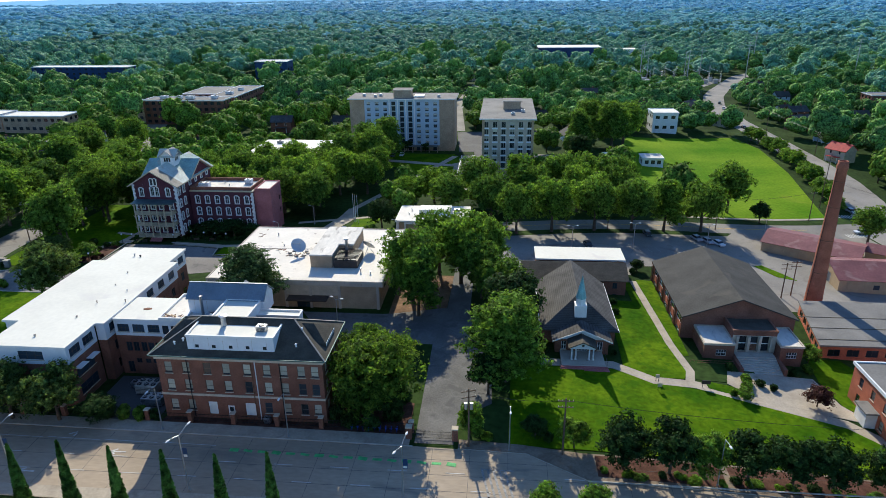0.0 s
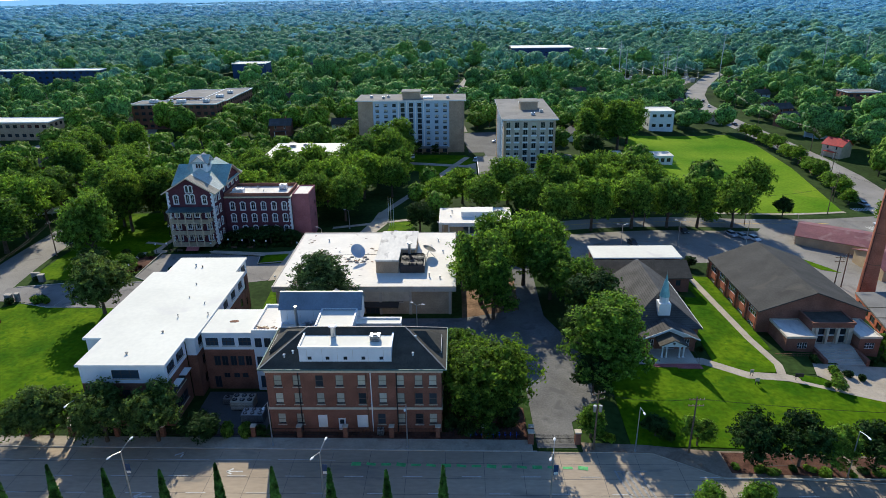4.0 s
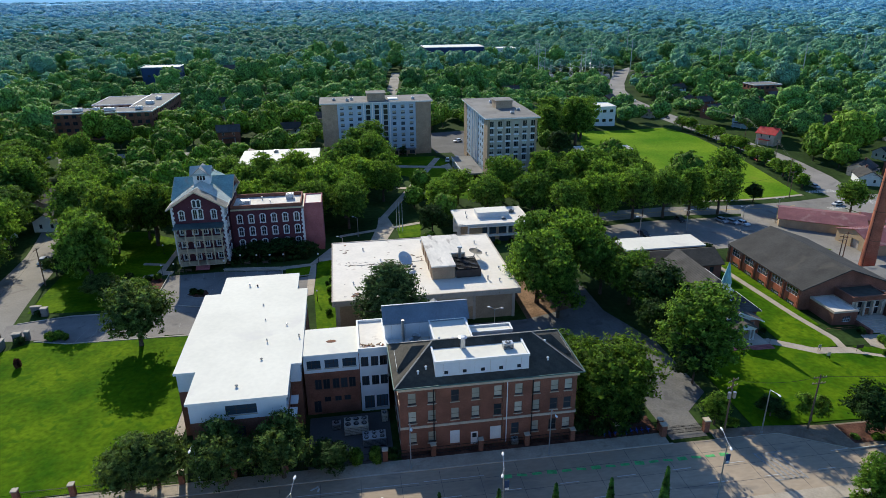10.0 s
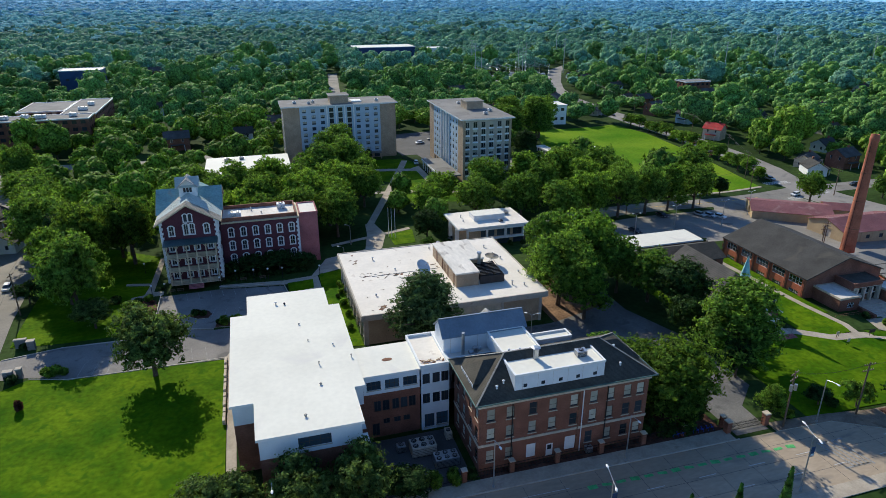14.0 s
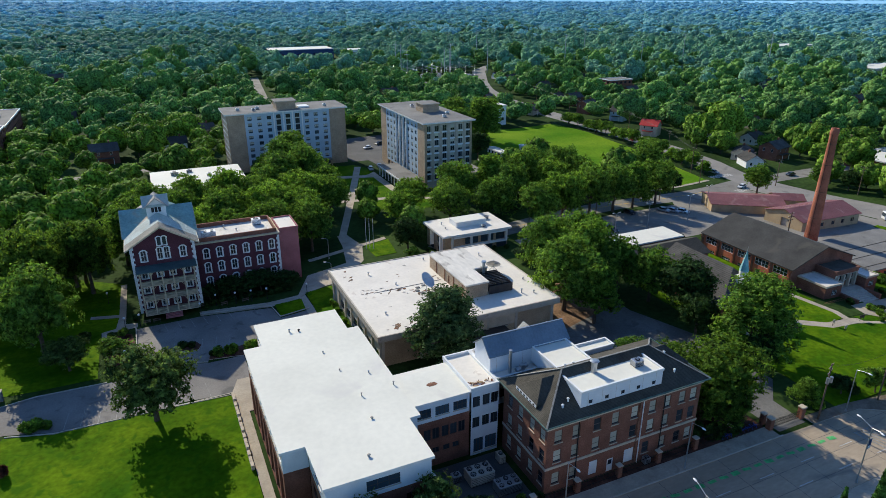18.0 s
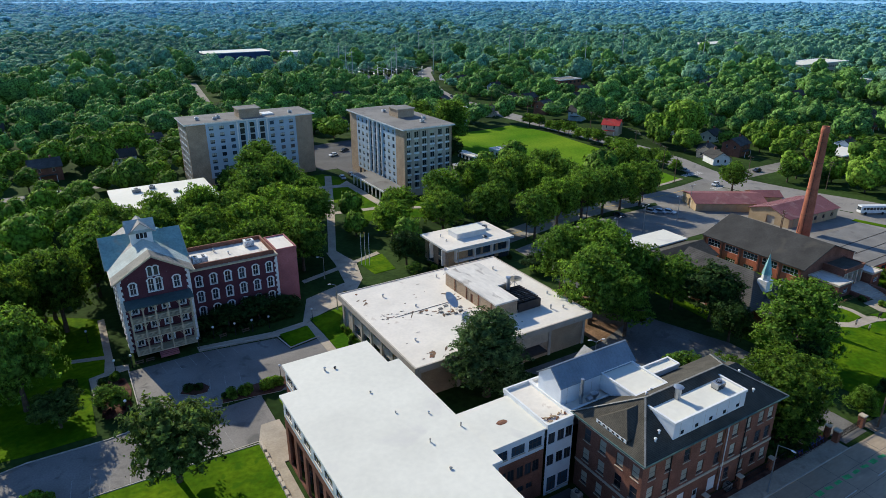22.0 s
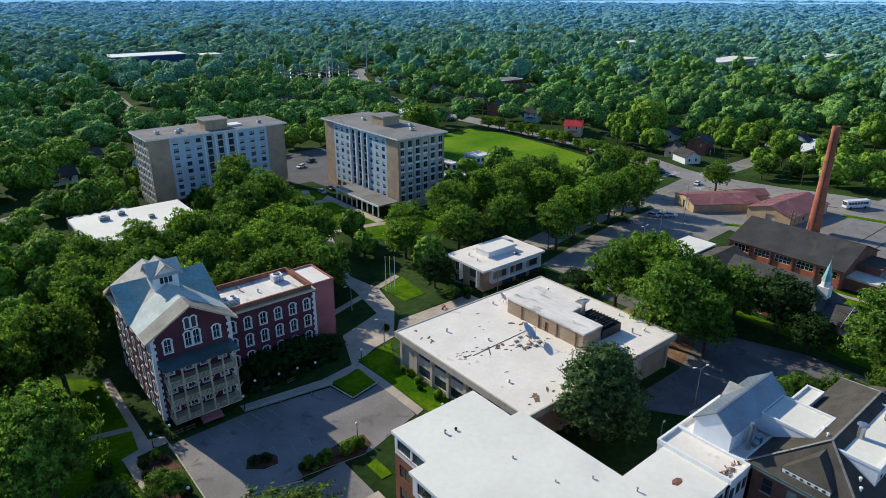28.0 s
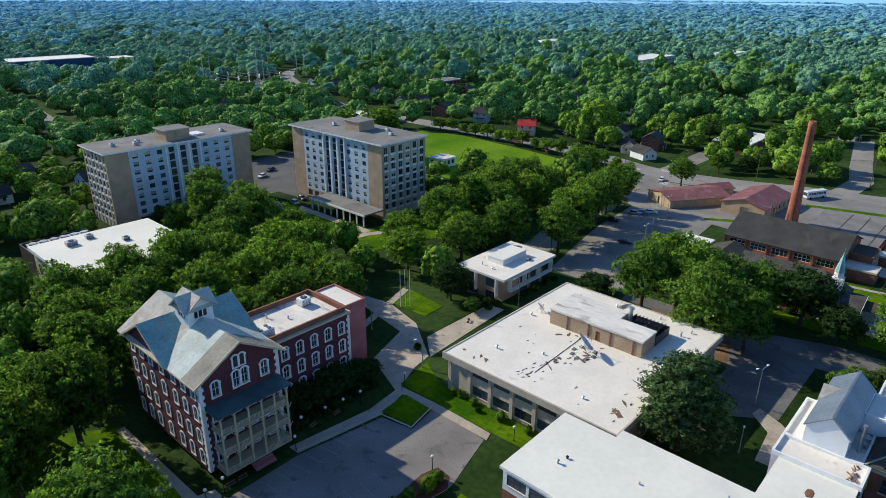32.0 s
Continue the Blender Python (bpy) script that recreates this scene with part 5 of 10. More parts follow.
for a in ((PX0 - 0.15, PY0 - 0.15, -39.65, 146.2), (PX0 - 0.15, 146.2, PX1 + 0.15, PY1 + 0.15)):
    bx(bm, a[0], a[1], PZ, a[2], a[3], PZ + 0.35)
part("roof", bm, M_ROOFS, ph, "white roof blackened with soot")
box("door", PX0 + 0.1, PY1 - 11.08, AZ + 0.06, PX0 + 0.18, PY1 - 10.12, AZ + 2.04, M_RUST, ph, "rusty steel door")
for i in range(4):
    box("pilaster", PX0 - 0.12, PY1 - 4.6 * (i + 0.9), AZ, PX0 - 0.004, PY1 - 4.6 * (i + 0.9) + 0.3, PZ, M_RUST, ph, "rust-streaked pilaster")
bm = bmesh.new()
for a in ((-39.5, 138.9, -33.9, 139.1), (-33.9, 138.9, -33.7, 146.2), (-39.5, 146.0, -33.9, 146.15)):
    bx(bm, a[0], a[1], AZ + 0.1, a[2], a[3], AZ + 1.9)
part("screen", bm, M_FRAMED, ph, "dark screen round the roof plant")
for i in range(3):
    hvac(-38.2 + 1.7 * i, 142.6, AZ, 1.4, 5.4, 1.7, "dark roof chiller with fans", M_IRON, 1)
for i in range(9):
    bm = bmesh.new()
    bar(bm, (-39.3, 139.6 + 0.75 * i, AZ + 2.3), (-34.0, 139.6 + 0.75 * i, AZ + 2.3), 0.12, 0.2)
    part("beam", bm, M_IRON, ph, "dark steel beam above the plant well")
bm = bmesh.new()
tube(bm, (-37.6, 145.2, AZ), (-37.6, 145.2, AZ + 5.0), 0.42, 0.36, 12)
tube(bm, (-37.6, 145.2, AZ + 5.0), (-37.6, 145.2, AZ + 5.3), 0.6, 0.5, 12)
part("flue", bm, M_STEEL, ph, "galvanised flue stack")


def dish(x, y, z, r, az, material, label):
    """A dish aerial on a tripod, its face turned to az degrees."""
    d = thing("satellite_dish", x, y, z, label, "satellite dish")
    bm = bmesh.new()
    rings, n = 6, 20
    R3 = Matrix.Translation((x, y, z + r * 1.1)) @ Matrix.Rotation(radians(az), 4, 'Z') @ Matrix.Rotation(radians(48), 4, 'Y')
    prev = None
    for i in range(rings + 1):
        q = r * i / rings
        ring = [bm.verts.new(R3 @ Vector((q * math.cos(2 * math.pi * k / n), q * math.sin(2 * math.pi * k / n), 0.22 * q * q / r))) for k in range(n if i else 1)]
        if prev:
            for k in range(n):
                if len(prev) == 1:
                    bm.faces.new((prev[0], ring[k], ring[(k + 1) % n]))
                else:
                    bm.faces.new((prev[k], ring[k], ring[(k + 1) % n], prev[(k + 1) % n]))
        prev = ring
    part("reflector", bm, material, d, smooth=True)
    tip = R3 @ Vector((0, 0, r * 0.8))
    for k in range(3):
        bm = bmesh.new()
        tube(bm, R3 @ Vector((r * 0.95 * math.cos(2.1 * k), r * 0.95 * math.sin(2.1 * k), 0.22 * r)), tip, 0.03, 0.03, 6)
        part("feed_strut", bm, M_STEEL, d)
        bm = bmesh.new()
        tube(bm, (x + r * 0.8 * math.cos(2.1 * k), y + r * 0.8 * math.sin(2.1 * k), z), (x, y, z + r), 0.06, 0.06, 6)
        part("leg", bm, M_STEEL, d)
    bm = bmesh.new()
    bmesh.ops.create_icosphere(bm, subdivisions=1, radius=0.14, matrix=Matrix.Translation(tip))
    part("feed_horn", bm, M_STEEL, d)


# blue of the large dish is the shade on its face, put into colour
dish(-50.6, 147.4, AZ, 1.9, 311, M_BLUEP, "large dish aerial on a tripod, blue shade put into its colour")
dish(-42.4, 162.6, AZ, 1.0, 311, M_WHITE, "small white dish aerial near the roof edge")
dish(-33.0, 149.0, AZ, 1.7, 60, M_STEEL, "mesh dish aerial beside the penthouse")
for k in range(8):
    x, y = -50.6 + 2.3 * math.cos(k * 0.785), 147.4 + 2.0 * math.sin(k * 0.785)
    o = thing("concrete_block", x, y, AZ, "grey ballast block under the dish", "block", "ballast blocks")
    bm = bmesh.new()
    bx(bm, x - 0.45, y - 0.3, AZ, x + 0.45, y + 0.3, AZ + 0.2, 0, 0.03)
    part("slab", bm, M_GRAVEL, o)
dd = random.Random(5)
for k in range(46):
    x, y = dd.uniform(-66, -47), dd.uniform(133, 165)
    if k < 26:
        y = 150 - (x + 60) * 0.4 + dd.uniform(-1.2, 1.2)
    o = thing("roof_patch", x, y, AZ, "torn dark patch on the white roof", "roof patch", "roof patches")
    bm = bmesh.new()
    n = dd.randint(6, 9)
    w, h, a = dd.uniform(0.12, 0.6), dd.uniform(0.06, 0.22), dd.uniform(-0.7, 0.2)
    ps = []
    for q in range(n):
        t = 2 * math.pi * q / n
        u, v = w * math.cos(t) * dd.uniform(0.6, 1.2), h * math.sin(t) * dd.uniform(0.5, 1.2)
        ps.append(bm.verts.new((x + u * math.cos(a) - v * math.sin(a), y + u * math.sin(a) + v * math.cos(a), AZ + 0.02 + dd.uniform(0, 0.05))))
    c = bm.verts.new((x, y, AZ + 0.06))
    for q in range(n):
        bm.faces.new((c, ps[q], ps[(q + 1) % n]))
    part("tear", bm, dd.choice((M_RUST, M_MULCH, M_SHINGB)), o)
for x, y, h in ((-60, 160, 0.6), (-56, 152.5, 0.35), (-63, 140, 0.4), (-31, 160, 0.6), (-30, 136, 0.5), (-32.5, 137, 0.9), (-28.5, 143, 0.4), (-29.6, 152, 0.5), (-52, 136, 0.4), (-44.8, 163, 0.5)):
    roof_vent(x, y, AZ, h, 0.16)
bm = bmesh.new()
bar(bm, (-62, 150.2, AZ + 0.05), (-46, 150.6, AZ + 0.05), 0.08, 0.06)
setting("roof_conduit", bm, M_IRON, "dark conduit lying across the white roof", "conduit")

dr_ = random.Random(21)
for k in range(26):
    spot = ((-50.5, 146.5, 3.6, 2.4), (-56.5, 149.5, 3.0, 1.4), (-47.0, 152.0, 1.2, 4.0), (-61.0, 134.0, 2.6, 1.0), (-64.5, 160.0, 1.2, 4.0))[k % 5]
    x, y = dr_.gauss(spot[0], spot[2] * 0.5), dr_.gauss(spot[1], spot[3] * 0.5)
    x, y = max(AX0 + 0.8, min(PX0 - 0.8, x)), max(AY0 + 0.8, min(AY1 - 0.8, y))
    pt = thing("membrane_scrap", x, y, AZ, "torn brown scrap of roofing on the white roof", "roof scrap", "roof scraps")
    n, a0, rx, ry = 9, dr_.uniform(0, 6.28), dr_.uniform(0.3, 1.1), dr_.uniform(0.12, 0.4)
    bm = bmesh.new()
    top = []
    for q in range(n):
        a, e_ = 2 * math.pi * q / n, dr_.uniform(0.6, 1.25)
        u, v = rx * e_ * math.cos(a), ry * e_ * math.sin(a)
        top.append((x + u * math.cos(a0) - v * math.sin(a0), y + u * math.sin(a0) + v * math.cos(a0), AZ + dr_.uniform(0.015, 0.05)))
    poly(bm, top)
    for q in range(n):
        a, b = top[q], top[(q + 1) % n]
        poly(bm, [(a[0], a[1], AZ + 0.004), (b[0], b[1], AZ + 0.004), b, a])
    part("scrap", bm, dr_.choice((M_RUST, M_DIRT, M_WOODP)), pt)

# ---- small hall by the parking lot ----
small = thing("office_pavilion", -20, 187, -2, "two-storey tan pavilion with flat white roof and framed windows", "building")
SX0, SX1, SY0, SY1, SZ = -31.4, -9.4, 180.2, 194.8, 5.0
slab_roof(small, SX0, SY0, SX1, SY1, SZ, 0.55, M_ROOFD, M_WHITE, "stained white roof")
slab_roof(small, -24.8, 185.6, -15.0, 190.6, 6.6, 0.2, M_ROOFW, M_WHITE, name="roof_box_top")
box("roof_box", -24.7, 185.7, 5.0, -15.1, 190.5, 6.398, M_WHITE, small, "white roof penthouse")
s0 = 1.0
facade(small, (SX0 + s0, SY0 + s0), (SX1 - s0, SY0 + s0), -2.4, SZ - 0.55, [(3.4 + 5.0 * i, 2.6, 4.2, 2.4, "ribbon") for i in range(1, 4)] + [(3.4 + 5.0 * i, -0.6, 3.8, 2.2, "ribbon") for i in range(1, 4)], M_BRICKT, label="tan brick wall")
facade(small, (SX0 + s0, SY1 - s0), (SX0 + s0, SY0 + s0), -2.4, SZ - 0.55, [(u, z, 3.0, 2.2, "ribbon") for u in (3.4, 8.8) for z in (2.6, -0.7)], M_BRICKT)
facade(small, (SX1 - s0, SY0 + s0), (SX1 - s0, SY1 - s0), -2.6, SZ - 0.55, [(u, 2.6, 2.4, 2.0, "dark") for u in (3, 9)], M_BRICKT)
facade(small, (SX1 - s0, SY1 - s0), (SX0 + s0, SY1 - s0), -2.6, SZ - 0.55, [(u, 2.6, 2.4, 2.0, "dark") for u in spread(1, 19, 5)], M_BRICKT)
for a, nm in (((-28.6, SY0 - 0.1, 0.9, -10.9, SY0 + s0 - 0.004, 1.25), "frame_sill"), ((-28.6, SY0 - 0.1, 3.9, -10.9, SY0 + s0 - 0.004, 4.3), "frame_head")):
    box(nm, *a, M_WHITE, small, "white projecting frame")
for x in (-28.6, -22.6, -16.8, -11.25):
    box("frame_fin", x, SY0 - 0.1, 1.252, x + 0.35, SY0 + s0 - 0.004, 3.898, M_WHITE, small, "white projecting fin")
for y in (182.6, 189):
    box("frame_fin", SX0 - 0.1, y, -0.2, SX0 + s0 - 0.004, y + 0.3, 4.3, M_WHITE, small, "white projecting fin")
hvac(-13.4, 189.4, 5.0, 1.8, 1.2, 0.9)
hvac(-17.2, 183.4, 5.0, 1.2, 1.0, 0.6)
roof_vent(-27.5, 190, 5.0, 0.7)
roof_vent(-27.9, 186.4, 5.0, 0.4)

# ---- the old hall ----
old = thing("old_hall", -102, 188, 0.4, "four-storey plum brick Victorian hall with white quoins and metal gable roofs", "building")
OX0, OX1, OY0, OY1, OZ = -109.2, -95.8, 176.0, 199.6, 16.3
GZ = 20.6                      # ridge
OXM = (OX0 + OX1) / 2


def arched(parent, m, w, h, pair=False):
    """A white hooded surround with an arched head, standing proud of the wall."""
    key = ("arched", round(w, 2), round(h, 2))
    if key not in WIN:
        bm = bmesh.new()
        t, x, z0 = 0.24, w / 2, -h / 2
        zs = h / 2 - w * 0.32
        inn = [(-x, z0), (-x, zs)] + [(-x * math.cos(a), zs + w * 0.32 * math.sin(a)) for a in (math.pi * i / 8 for i in range(1, 8))] + [(x, zs), (x, z0)]
        out = [(-x - t, z0 - 0.12), (-x - t, zs)] + [(-(x + t) * math.cos(a), zs + (w * 0.32 + t) * math.sin(a)) for a in (math.pi * i / 8 for i in range(1, 8))] + [(x + t, zs), (x + t, z0 - 0.12)]
        fr = [[bm.verts.new((p[0], y, p[1])) for p in s] for s, y in ((inn, -0.1), (out, -0.1), (out, 0.002), (inn, 0.12))]
        for i in range(len(inn) - 1):
            for a, b in ((0, 1), (1, 2), (3, 0)):
                bm.faces.new((fr[a][i], fr[a][i + 1], fr[b][i + 1], fr[b][i]))
        bx(bm, -x - t, -0.14, z0 - 0.2, x + t, 0.05, z0 - 0.02)
        for s in (-1, 1):
            bx(bm, s * (x + t) - 0.09, -0.12, zs - 0.2, s * (x + t) + 0.09, 0.0, zs + 0.12)
        me = bpy.data.meshes.new("surround")
        bmesh.ops.recalc_face_normals(bm, faces=bm.faces)
        bm.to_mesh(me)
        bm.free()
        me.materials.append(M_WHITE)
        WIN[key] = me
    return local("surround", WIN[key], parent, m, "white arched stone surround")


def arch_wall(parent, p, q, z0, z1, holes, material, label=""):
    facade(parent, p, q, z0, z1, [(u, z, w, h, "arch") for u, z, w, h in holes], material, label=label)
    a, b = Vector((*p, 0)), Vector((*q, 0))
    d = (b - a).normalized()
    n = Vector((d.y, -d.x, 0))
    for u, z, w, h in holes:
        c = a + d * u
        arched(parent, Matrix(((d.x, -n.x, 0, c.x), (d.y, -n.y, 0, c.y), (0, 0, 1, z), (0, 0, 0, 1))), w, h)


fl = (2.6, 6.2, 9.8)
arch_wall(old, (OX0, OY0), (OX1, OY0), 0.2, OZ, [(2.6, 14.0, 1.15, 2.5), (10.8, 14.0, 1.15, 2.5), (6.0, 14.2, 1.05, 2.7), (7.4, 14.2, 1.05, 2.7)] + [(u, z, 1.15, 2.2) for z in fl for u in (2.2, 5.4, 8.0, 11.2)], M_BRICKP, "plum brick gable front")
ws = [1.8, 4.9, 8.0, 11.8, 15.6, 18.7, 21.8]
arch_wall(old, (OX0, OY1), (OX0, OY0), 0.2, OZ, [(u, z, 1.1, 2.3) for z in (14.0, 10.2, 6.2, 2.4) for u in ws], M_BRICKP, "plum brick side wall with white hooded windows")
arch_wall(old, (OX1, OY0), (OX1, OY1), 0.2, OZ, [(u, z, 1.1, 2.3) for z in (14.0, 10.2, 6.2, 2.4) for u in (1.8, 4.6)] + [(u, 14.9, 1.1, 1.9) for u in (9, 13, 17, 21)], M_BRICKP)
arch_wall(old, (OX1, OY1), (OX0, OY1), 0.0, OZ, [(u, z, 1.1, 2.3) for z in (14.0, 10.2, 6.2, 2.4) for u in (2.5, 6.7, 10.9)], M_BRICKP)
for y in (OY0 + 0.02, OY1 - 0.02):
    bm = bmesh.new()
    poly(bm, [(OX0, y, OZ), (OX1, y, OZ), (OXM, y, GZ - 0.3)])
    part("gable", bm, M_BRICKP, old, "brick gable")
for s in (-0.55, 0.55):
    m = Matrix.Translation((OXM + s, OY0 + 0.0, 17.1))
    arched(old, m, 0.75, 1.9)
    bm = bmesh.new()
    bx(bm, OXM + s - 0.37, OY0 - 0.04, 16.2, OXM + s + 0.37, OY0 + 0.0, 17.9)
    part("gable_window", bm, M_GLASS, old, "dark arched gable window")
# quoins
for x, sx in ((OX0, -1), (OX1, 1)):
    for i in range(26):
        w = 0.75 if i % 2 else 0.5
        bm = bmesh.new()
        bx(bm, min(x + sx * 0.06, x - sx * w), OY0 - 0.06, 0.3 + 0.615 * i, max(x + sx * 0.06, x - sx * w), OY0 + (0.5 if i % 2 else 0.75), 0.3 + 0.615 * i + 0.58)
        part("quoin", bm, M_WHITE, old)


o = 1.0
za = OZ - 0.35
ya, yb = OY0 - o, OY1 + o
for sx, xe in ((-1, OX0 - o), (1, OX1 + o)):
    metal_slope(old, ((xe, ya, za), (xe, 179.0, za), (OXM, 179.0, GZ), (OXM, ya, GZ)), 9, M_TINB, "brown-grey ribbed metal roof slope")
    metal_slope(old, ((xe, 179.0, za), (xe, 186.0, za), (OXM, 186.0, GZ), (OXM, 179.0, GZ)), 16, M_PALEG, "pale grey-green metal roof slope")
    metal_slope(old, ((xe, 186.0, za), (xe, yb, za), (OXM, yb, GZ), (OXM, 186.0, GZ)), 24, M_TINROOF if sx < 0 else M_COPPER, "pale metal roof slope" if sx < 0 else "green-grey metal roof slope")
YC, HC = 191.0, 7.6                                  # cross gable: its ridge line and half width
for sx in (-1, 1):
    xe = OXM + sx * 8.1
    metal_slope(old, ((xe, YC - HC, za + 0.1), (OXM, YC - HC, za + 0.1), (OXM, YC, GZ + 0.05), (xe, YC, GZ + 0.05)), 14, M_COPPER, "green metal cross-gable slope")
    metal_slope(old, ((xe, YC + HC, za + 0.1), (OXM, YC + HC, za + 0.1), (OXM, YC, GZ + 0.05), (xe, YC, GZ + 0.05)), 14, M_TINROOF, "pale metal cross-gable slope")
    bm = bmesh.new()
    poly(bm, [(xe - sx * 0.9, YC - HC + 0.5, za), (xe - sx * 0.9, YC + HC - 0.5, za), (xe - sx * 0.9, YC, GZ - 0.2)])
    part("side_gable", bm, M_BRICKP, old, "brick side gable")
    bm = bmesh.new()
    for s in (-1, 1):
        bar(bm, (xe + sx * 0.03, YC + s * HC, za), (xe + sx * 0.03, YC, GZ - 0.06), 0.1, 0.3)
    part("bargeboard", bm, M_CREAM, old, "pale bargeboard")
bm = bmesh.new()
for sx, xe in ((-1, OX0 - o), (1, OX1 + o)):
    bar(bm, (xe, ya - 0.02, za - 0.12), (OXM, ya - 0.02, GZ - 0.12), 0.1, 0.34)
    bar(bm, (xe + sx * 0.03, ya, za - 0.14), (xe + sx * 0.03, yb, za - 0.14), 0.1, 0.3)
part("bargeboard", bm, M_CREAM, old, "pale bargeboards and eaves")
# cupola
cup = thing("cupola", OXM, 188.4, GZ - 1, "white louvred cupola with crossed gable roofs", "cupola")
cx, cy, cz, ch_, cr_ = OXM, 188.2, 18.6, 2.1, 2.9
for k, (p, q) in enumerate((((-1, -1), (1, -1)), ((1, -1), (1, 1)), ((1, 1), (-1, 1)), ((-1, 1), (-1, -1)))):
    facade(cup, (cx + ch_ * p[0], cy + ch_ * p[1]), (cx + ch_ * q[0], cy + ch_ * q[1]), cz, 22.3, [(1.35, 21.3, 0.6, 1.3, "dark"), (2.1, 21.3, 0.6, 1.3, "dark"), (2.85, 21.3, 0.6, 1.3, "dark")], M_WHITE, label="white boarded wall")
for s in (-1, 1):
    metal_slope(cup, ((cx - cr_, cy + s * 2.6, 22.1), (cx + cr_, cy + s * 2.6, 22.1), (cx + cr_, cy, 24.3), (cx - cr_, cy, 24.3)), 9, M_PALEG, "pale metal cupola roof")
    metal_slope(cup, ((cx + s * 2.6, cy - cr_, 22.1), (cx + s * 2.6, cy + cr_, 22.1), (cx, cy + cr_, 24.3), (cx, cy - cr_, 24.3)), 9, M_TINROOF, "pale metal cupola roof")
    bm = bmesh.new()
    poly(bm, [(cx - ch_, cy + s * ch_, 22.3), (cx + ch_, cy + s * ch_, 22.3), (cx, cy + s * ch_, 24.1)])
    poly(bm, [(cx + s * ch_, cy - ch_, 22.3), (cx + s * ch_, cy + ch_, 22.3), (cx + s * ch_, cy, 24.1)])
    part("gable", bm, M_WHITE, cup, "white boarded gable")
    box("cornice", cx - ch_ - 0.15, cy + s * (ch_ + 0.08) - 0.075, 22.0, cx + ch_ + 0.15, cy + s * (ch_ + 0.08) + 0.075, 22.25, M_WHITE, cup, "white moulded eaves board")
# three-storey porch
PXa, PXb, PYf = -108.2, -96.6, 172.9
for i, z in enumerate((0.75, 4.25, 7.75)):
    box("porch_floor", PXa, PYf, z, PXb, OY0 - 0.004, z + 0.22, M_CREAM, old, "painted porch floor")
    n = 10
    posts = [PXa + 0.15 + (PXb - PXa - 0.3) * k / 5 for k in range(6)]
    for k, x in enumerate(posts):
        bm = bmesh.new()
        bx(bm, x - 0.13, PYf + 0.05, z + 0.222, x + 0.13, PYf + 0.31, z + 3.48)
        bx(bm, x - 0.22, PYf - 0.02, z + 2.9, x + 0.22, PYf + 0.38, z + 3.2)
        bar(bm, (x - 0.7, PYf + 0.18, z + 3.38), (x - 0.1, PYf + 0.18, z + 2.6), 0.07, 0.09, (0, 1, 0))
        bar(bm, (x + 0.7, PYf + 0.18, z + 3.38), (x + 0.1, PYf + 0.18, z + 2.6), 0.07, 0.09, (0, 1, 0))
        part("porch_post", bm, M_CREAM, old, "turned cream porch post")
    for k in range(5):
        if i == 0 and k == 2:
            continue
        a, b = posts[k] + 0.13, posts[k + 1] - 0.13
        bm = bmesh.new()
        bx(bm, a, PYf + 0.1, z + 1.05, b, PYf + 0.22, z + 1.15)
        bx(bm, a, PYf + 0.1, z + 0.36, b, PYf + 0.2, z + 0.44)
        bx(bm, a, PYf + 0.12, z + 0.44, a + 0.05, PYf + 0.19, z + 1.05)
        bal = part("balustrade", bm, M_CREAM, old, "cream turned balustrade")
        for j in range(9):
            xx = a + (b - a) * (j + 0.5) / 9
            box("baluster", xx - 0.04, PYf + 0.12, z + 0.442, xx + 0.04, PYf + 0.19, z + 1.048, M_CREAM, bal)
    for x in (PXa + 0.15, PXb - 0.15):
        bm = bmesh.new()
        bx(bm, x - 0.06, PYf + 0.3, z + 1.05, x + 0.06, OY0 - 0.01, z + 1.15)
        bal = part("side_balustrade", bm, M_CREAM, old)
        for j in range(8):
            box("baluster", x - 0.04, PYf + 0.4 + 0.33 * j, z + 0.23, x + 0.04, PYf + 0.47 + 0.33 * j, z + 1.048, M_CREAM, bal)
bm = bmesh.new()
poly(bm, [(PXa - 0.5, PYf - 0.45, 11.4), (PXb + 0.5, PYf - 0.45, 11.4), (PXb + 0.5, OY0 - 0.01, 11.75), (PXa - 0.5, OY0 - 0.01, 11.75)])
bx(bm, PXa - 0.5, PYf - 0.45, 11.22, PXb + 0.5, OY0 - 0.01, 11.38)
part("porch_roof", bm, M_PORCHR, old, "dark blue-green metal porch roof")
bm = bmesh.new()
for k in range(4):
    bx(bm, -104.2, 171.4 + 0.37 * k, 0.05 + 0.17 * k, -100.6, 171.77 + 0.37 * k, 0.22 + 0.17 * k)
part("porch_steps", bm, M_BRICKR, old, "brick front steps")
# flat-roofed east range with its rose brick tower
rng_e = thing("east_range", -85, 189, 0, "three-storey plum brick range with parapet and white hooded windows", "building")
EX0, EX1, EY0, EY1 = -95.6, -75.6, 183.2, 195.4
ecols = spread(0.9, 19.6, 6)
arch_wall(rng_e, (EX0, EY0), (EX1, EY0), -0.6, 12.2, [(u, z, 1.2, 2.4) for z in (9.7, 6.0, 2.3) for u in ecols], M_BRICKP, "plum brick wall with white hooded windows")
arch_wall(rng_e, (EX1, EY0), (EX1, EY1), -1.4, 12.2, [(10.6, z, 1.2, 2.4) for z in (9.7, 6.0, 2.3)], M_BRICKP)
arch_wall(rng_e, (EX1, EY1), (EX0, EY1), -1.6, 12.2, [(u, z, 1.2, 2.4) for z in (9.7, 6.0, 2.3) for u in ecols], M_BRICKP)
bm = bmesh.new()
